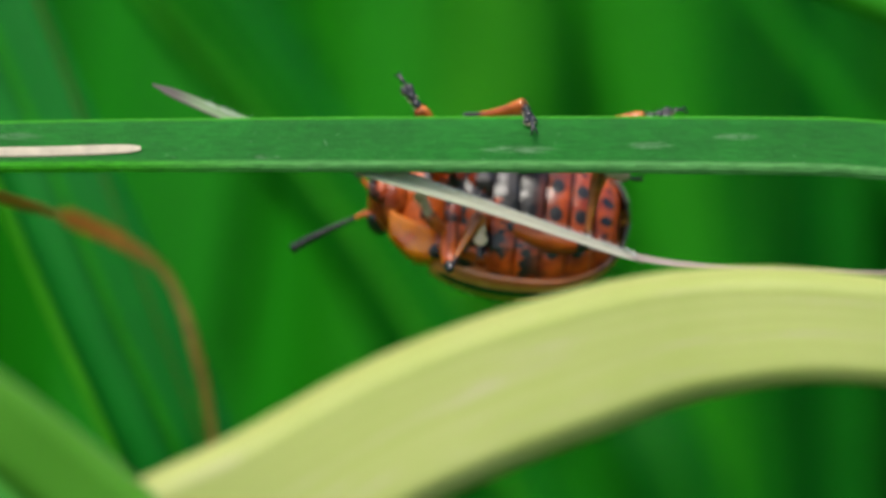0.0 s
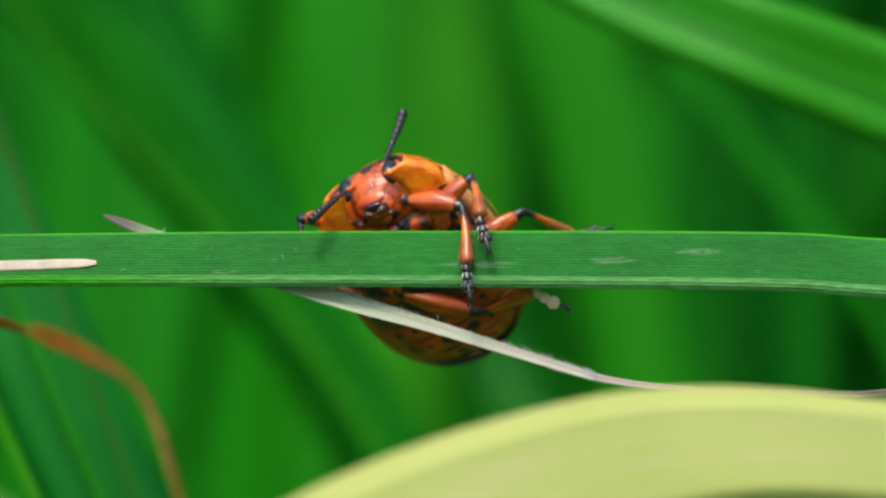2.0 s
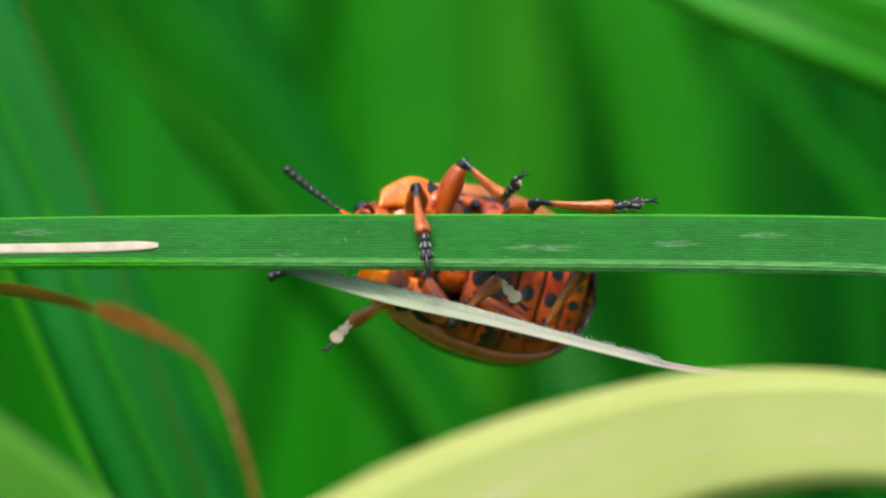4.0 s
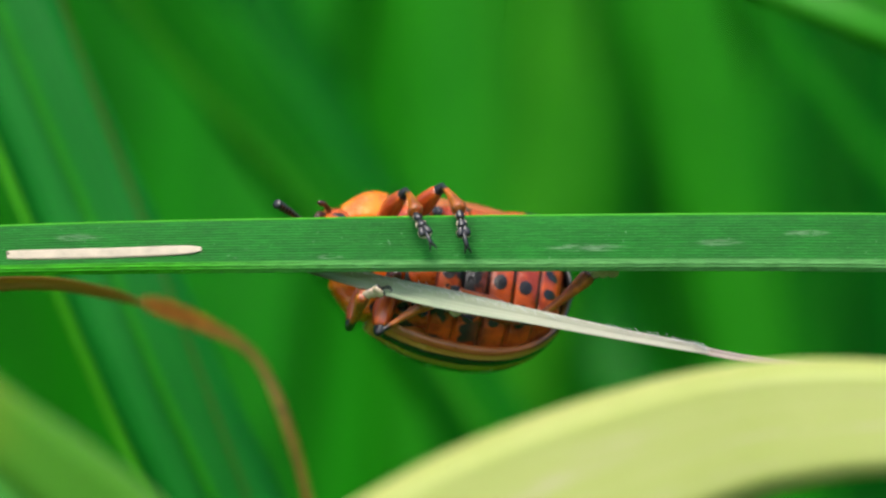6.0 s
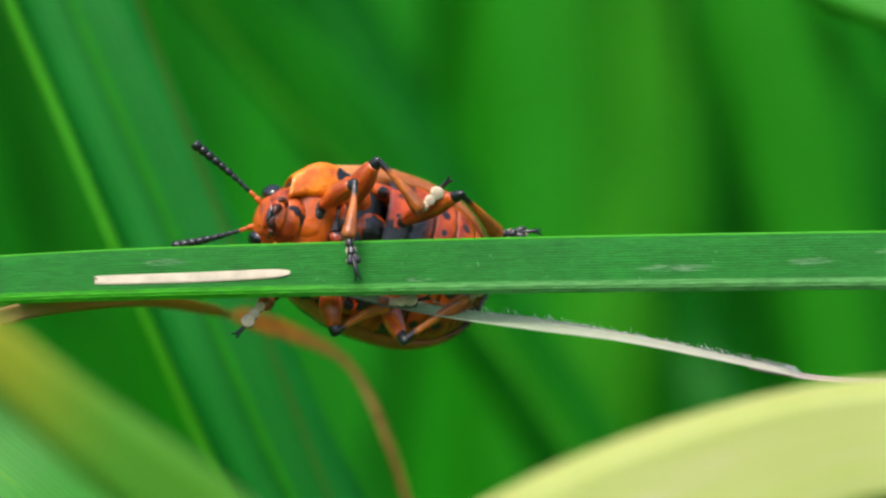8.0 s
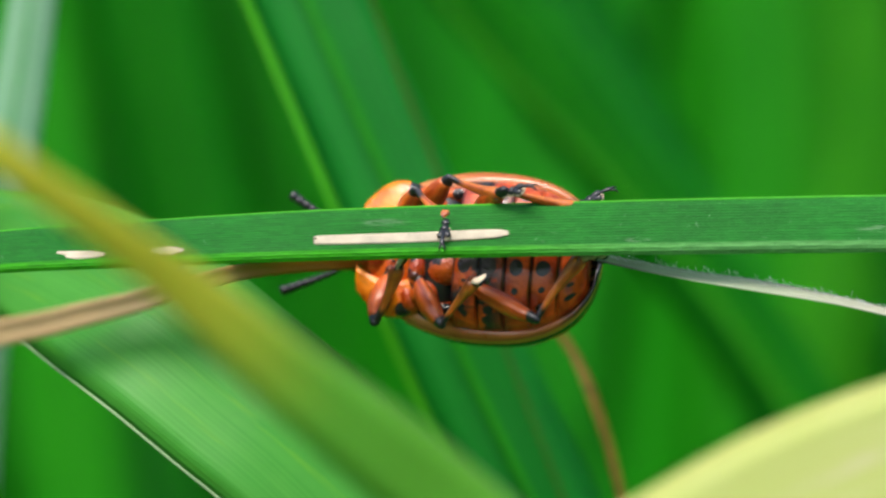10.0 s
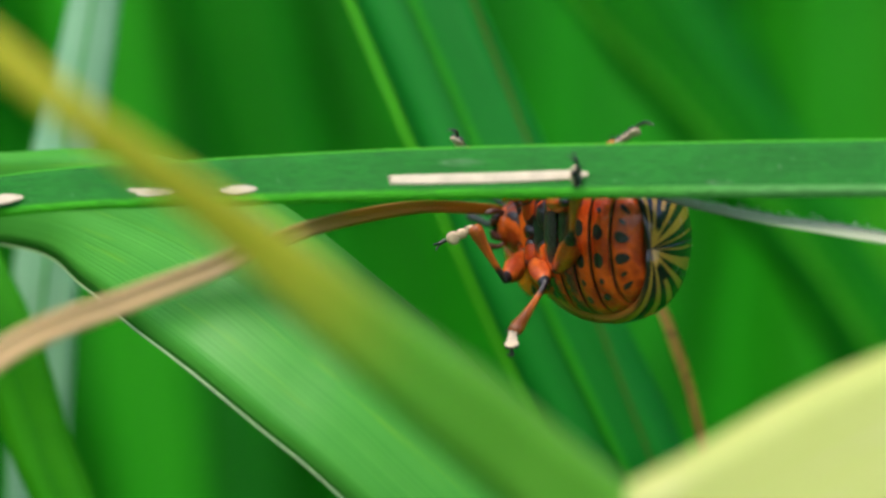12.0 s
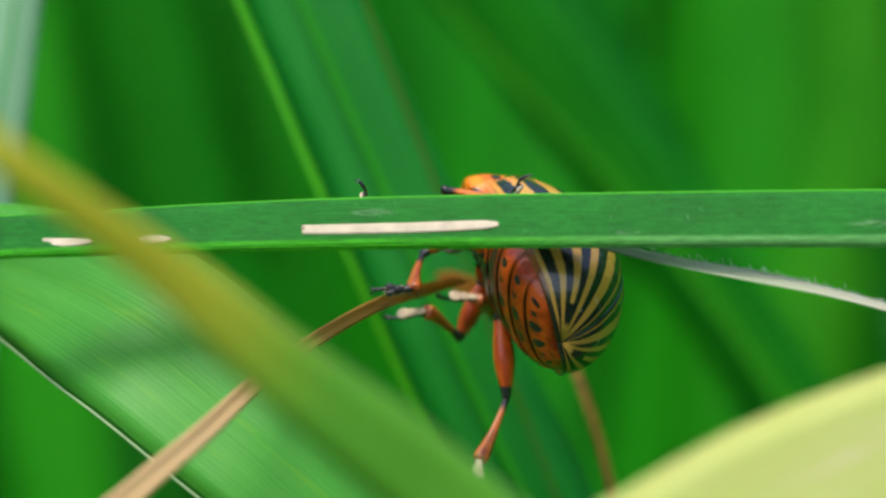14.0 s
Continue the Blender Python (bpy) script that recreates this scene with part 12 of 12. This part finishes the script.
    walk(pale_base, [
        (0, pose(0, 0, -0.000040, -12.00, -0.00, 0.00)),
        (0.5, pose(0, 0, 0.000000, -12.00, -0.00, 0.00)),
        (1, pose(0, 0, 0.000140, -12.00, -0.00, 0.00)),
        (1.5, pose(0, 0, 0.000220, -12.00, -0.00, 0.00)),
        (2, pose(0, 0, -0.000200, -12.00, -0.00, 0.00)),
        (2.5, pose(0, 0, -0.000560, -12.00, -0.00, 0.00)),
        (3, pose(0, 0, -0.000280, -12.00, -0.00, 0.00)),
        (3.2, pose(0, 0, -0.000280, -12.00, -0.00, 0.00)),
        (5.3, pose(0, 0, -0.000280, -6.00, -0.00, 0.00)),
        (5.5, pose(0, 0, -0.000240, -5.00, -0.00, 0.00)),
        (6, pose(0, 0, 0.000160, -2.50, -0.00, 0.00)),
        (6.5, pose(0, 0, 0.000677, 0.00, 0.00, 0.00)),
        (7, pose(0, 0, 0.000204, -13.00, 0.00, 0.00)),
        (7.5, pose(0, 0, -0.000270, -26.00, 0.00, 0.00)),
        (8, pose(0, 0, -0.000071, -27.00, 0.00, 0.00)),
        (8.5, pose(0, 0, -0.000192, -28.50, 0.00, 0.00)),
        (9, pose(0, 0, -0.000314, -30.00, 0.00, 0.00)),
        (9.2, pose(0, 0, -0.000343, -30.00, 0.00, 0.00)),
        (11.3, pose(0, 0, -0.000654, -30.00, 0.00, 0.00)),
        (11.5, pose(0, 0, -0.000684, -30.00, 0.00, 0.00)),
        (12, pose(0, 0, -0.000716, -30.00, 0.00, 0.00)),
        (12.5, pose(0, 0, -0.000748, -30.00, 0.00, 0.00)),
        (13, pose(0, 0, -0.000837, -30.00, 0.00, 0.00)),
        (13.5, pose(0, 0, -0.000729, -30.00, 0.00, 0.00)),
        (14, pose(0, 0, -0.000684, -30.00, 0.00, 0.00)),
    ])
    walk(straw_tip, [
        (0, pose(0.00000, 0, 0.00000, 0, 0.00, 0)),
        (9.2, pose(0.00000, 0, 0.00000, 0, 0.00, 0)),
        (11.3, pose(-0.00050, 0, 0.00052, 0, -3.00, 0)),
        (11.5, pose(-0.00053, 0, 0.00056, 0, -3.58, 0)),
        (12, pose(-0.00051, 0, 0.00051, 0, -8.44, 0)),
        (12.5, pose(-0.00042, 0, 0.00069, 0, -15.30, 0)),
        (13, pose(-0.00008, 0, -0.00032, 0, -17.02, 0)),
        (13.5, pose(0.00060, 0, -0.00060, 0, -22.95, 0)),
        (14, pose(0.00082, 0, 0.00005, 0, -28.99, 0)),
    ])
    walk(dry, [
        (0, pose(-0.01097, 0.00900, -0.00214, 0, 3.33, 0)),
        (0.5, pose(-0.01086, 0.00900, -0.00209, 0, 3.23, 0)),
        (1, pose(-0.01082, 0.00900, -0.00208, 0, 3.16, 0)),
        (1.5, pose(-0.01039, 0.00900, -0.00211, 0, 2.48, 0)),
        (2, pose(-0.01038, 0.00900, -0.00216, 0, 2.20, 0)),
        (2.5, pose(-0.01052, 0.00900, -0.00211, 0, 2.68, 0)),
        (3, pose(-0.01037, 0.00900, -0.00169, 0, 1.58, 0)),
        (3.2, pose(-0.01025, 0.00900, -0.00207, 0, 1.26, 0)),
        (5.3, pose(-0.01020, 0.00900, -0.00176, 0, -0.03, 0)),
        (5.5, pose(-0.01014, 0.00900, -0.00181, 0, 0.54, 0)),
        (6, pose(-0.01012, 0.00900, -0.00155, 0, -0.00, 0)),
        (6.5, pose(-0.01012, 0.00900, -0.00142, 0, -0.79, 0)),
        (7, pose(-0.01045, 0.00900, -0.00136, 0, -1.06, 0)),
        (7.5, pose(-0.01014, 0.00900, -0.00143, 0, -1.12, 0)),
        (8, pose(-0.01006, 0.00900, -0.00109, 0, -2.27, 0)),
        (8.5, pose(-0.01022, 0.00900, -0.00113, 0, -1.60, 0)),
        (9, pose(-0.01022, 0.00900, -0.00120, 0, -1.10, 0)),
        (9.2, pose(-0.01022, 0.00900, -0.00125, 0, -1.00, 0)),
        (11.3, pose(-0.01012, 0.00900, -0.00155, 0, 0.00, 0)),
        (14, pose(-0.01012, 0.00900, -0.00155, 0, 0.00, 0)),
    ])
    walk(broad, [
        (0, pose(-0.02468, 0.00500, -0.00439)),
        (1.5, pose(-0.02468, 0.00500, -0.00367)),
        (3, pose(-0.02468, 0.00500, -0.00310)),
        (3.2, pose(-0.02468, 0.00500, -0.00305)),
        (5.3, pose(-0.02468, 0.00500, -0.00260)),
        (6.5, pose(-0.02468, 0.00500, -0.00236)),
        (7, pose(-0.02468, 0.00500, -0.00203)),
        (7.5, pose(-0.02468, 0.00500, -0.00215)),
        (8, pose(-0.02468, 0.00500, -0.00162)),
        (8.5, pose(-0.02455, 0.00500, -0.00120)),
        (9, pose(-0.02430, 0.00500, -0.00030)),
        (9.2, pose(-0.02425, 0.00500, -0.00035)),
        (11.3, pose(-0.02379, 0.00500, -0.00087)),
        (11.5, pose(-0.02378, 0.00500, -0.00087)),
        (12, pose(-0.02373, 0.00500, -0.00140)),
        (12.5, pose(-0.02376, 0.00500, -0.00082)),
        (13, pose(-0.02398, 0.00500, -0.00161)),
        (13.5, pose(-0.02393, 0.00500, -0.00174)),
        (14, pose(-0.02357, 0.00500, -0.00151)),
    ])
    walk(arching, [
        (0, pose(0.01707, 0.02000, 0.00860)),
        (0.5, pose(0.01707, 0.02000, 0.00920)),
        (1.5, pose(0.01707, 0.02000, 0.00895)),
        (3, pose(0.01707, 0.02000, 0.00878)),
        (3.2, pose(0.01707, 0.02000, 0.00882)),
        (5.3, pose(0.01707, 0.02000, 0.00970)),
        (6.5, pose(0.01707, 0.02000, 0.01010)),
        (9, pose(0.01707, 0.02000, 0.01010)),
        (14, pose(0.01681, 0.02000, 0.01000)),
    ])
    walk(yellowing, [
        (0, pose(0.01713, -0.01400, -0.00558)),
        (0.5, pose(0.01713, -0.01400, -0.00558)),
        (1, pose(0.01713, -0.01400, -0.00569)),
        (1.5, pose(0.01713, -0.01400, -0.00569)),
        (3, pose(0.01713, -0.01400, -0.00562)),
        (3.2, pose(0.01713, -0.01400, -0.00562)),
        (5.3, pose(0.01713, -0.01400, -0.00551)),
        (6.5, pose(0.01713, -0.01400, -0.00528)),
        (7.5, pose(0.01713, -0.01400, -0.00538)),
        (9, pose(0.01713, -0.01400, -0.00513)),
        (9.2, pose(0.01713, -0.01400, -0.00513)),
        (11.3, pose(0.01688, -0.01400, -0.00543)),
        (12.5, pose(0.01648, -0.01400, -0.00541)),
        (14, pose(0.01685, -0.01400, -0.00538)),
    ])
    walk(front, [
        (0, pose(-0.01390, -0.02600, -0.00659)),
        (1.5, pose(-0.01390, -0.02600, -0.00590)),
        (3, pose(-0.01390, -0.02600, -0.00546)),
        (3.2, pose(-0.01390, -0.02600, -0.00541)),
        (5.3, pose(-0.01390, -0.02600, -0.00499)),
        (5.5, pose(-0.01404, -0.02600, -0.00496)),
        (6, pose(-0.01390, -0.02600, -0.00485)),
        (6.5, pose(-0.01390, -0.02600, -0.00475)),
        (7, pose(-0.01390, -0.02600, -0.00447)),
        (7.5, pose(-0.01390, -0.02600, -0.00461)),
        (8, pose(-0.01390, -0.02600, -0.00412)),
        (8.5, pose(-0.01390, -0.02600, -0.00426)),
        (9, pose(-0.01390, -0.02600, -0.00398)),
        (9.2, pose(-0.01390, -0.02600, -0.00402)),
        (11.3, pose(-0.01387, -0.02600, -0.00439)),
        (11.5, pose(-0.01387, -0.02600, -0.00447)),
        (12, pose(-0.01380, -0.02600, -0.00470)),
        (12.5, pose(-0.01379, -0.02600, -0.00443)),
        (13, pose(-0.01378, -0.02600, -0.00440)),
        (13.5, pose(-0.01383, -0.02600, -0.00443)),
        (14, pose(-0.01366, -0.02600, -0.00422)),
    ])


motions()
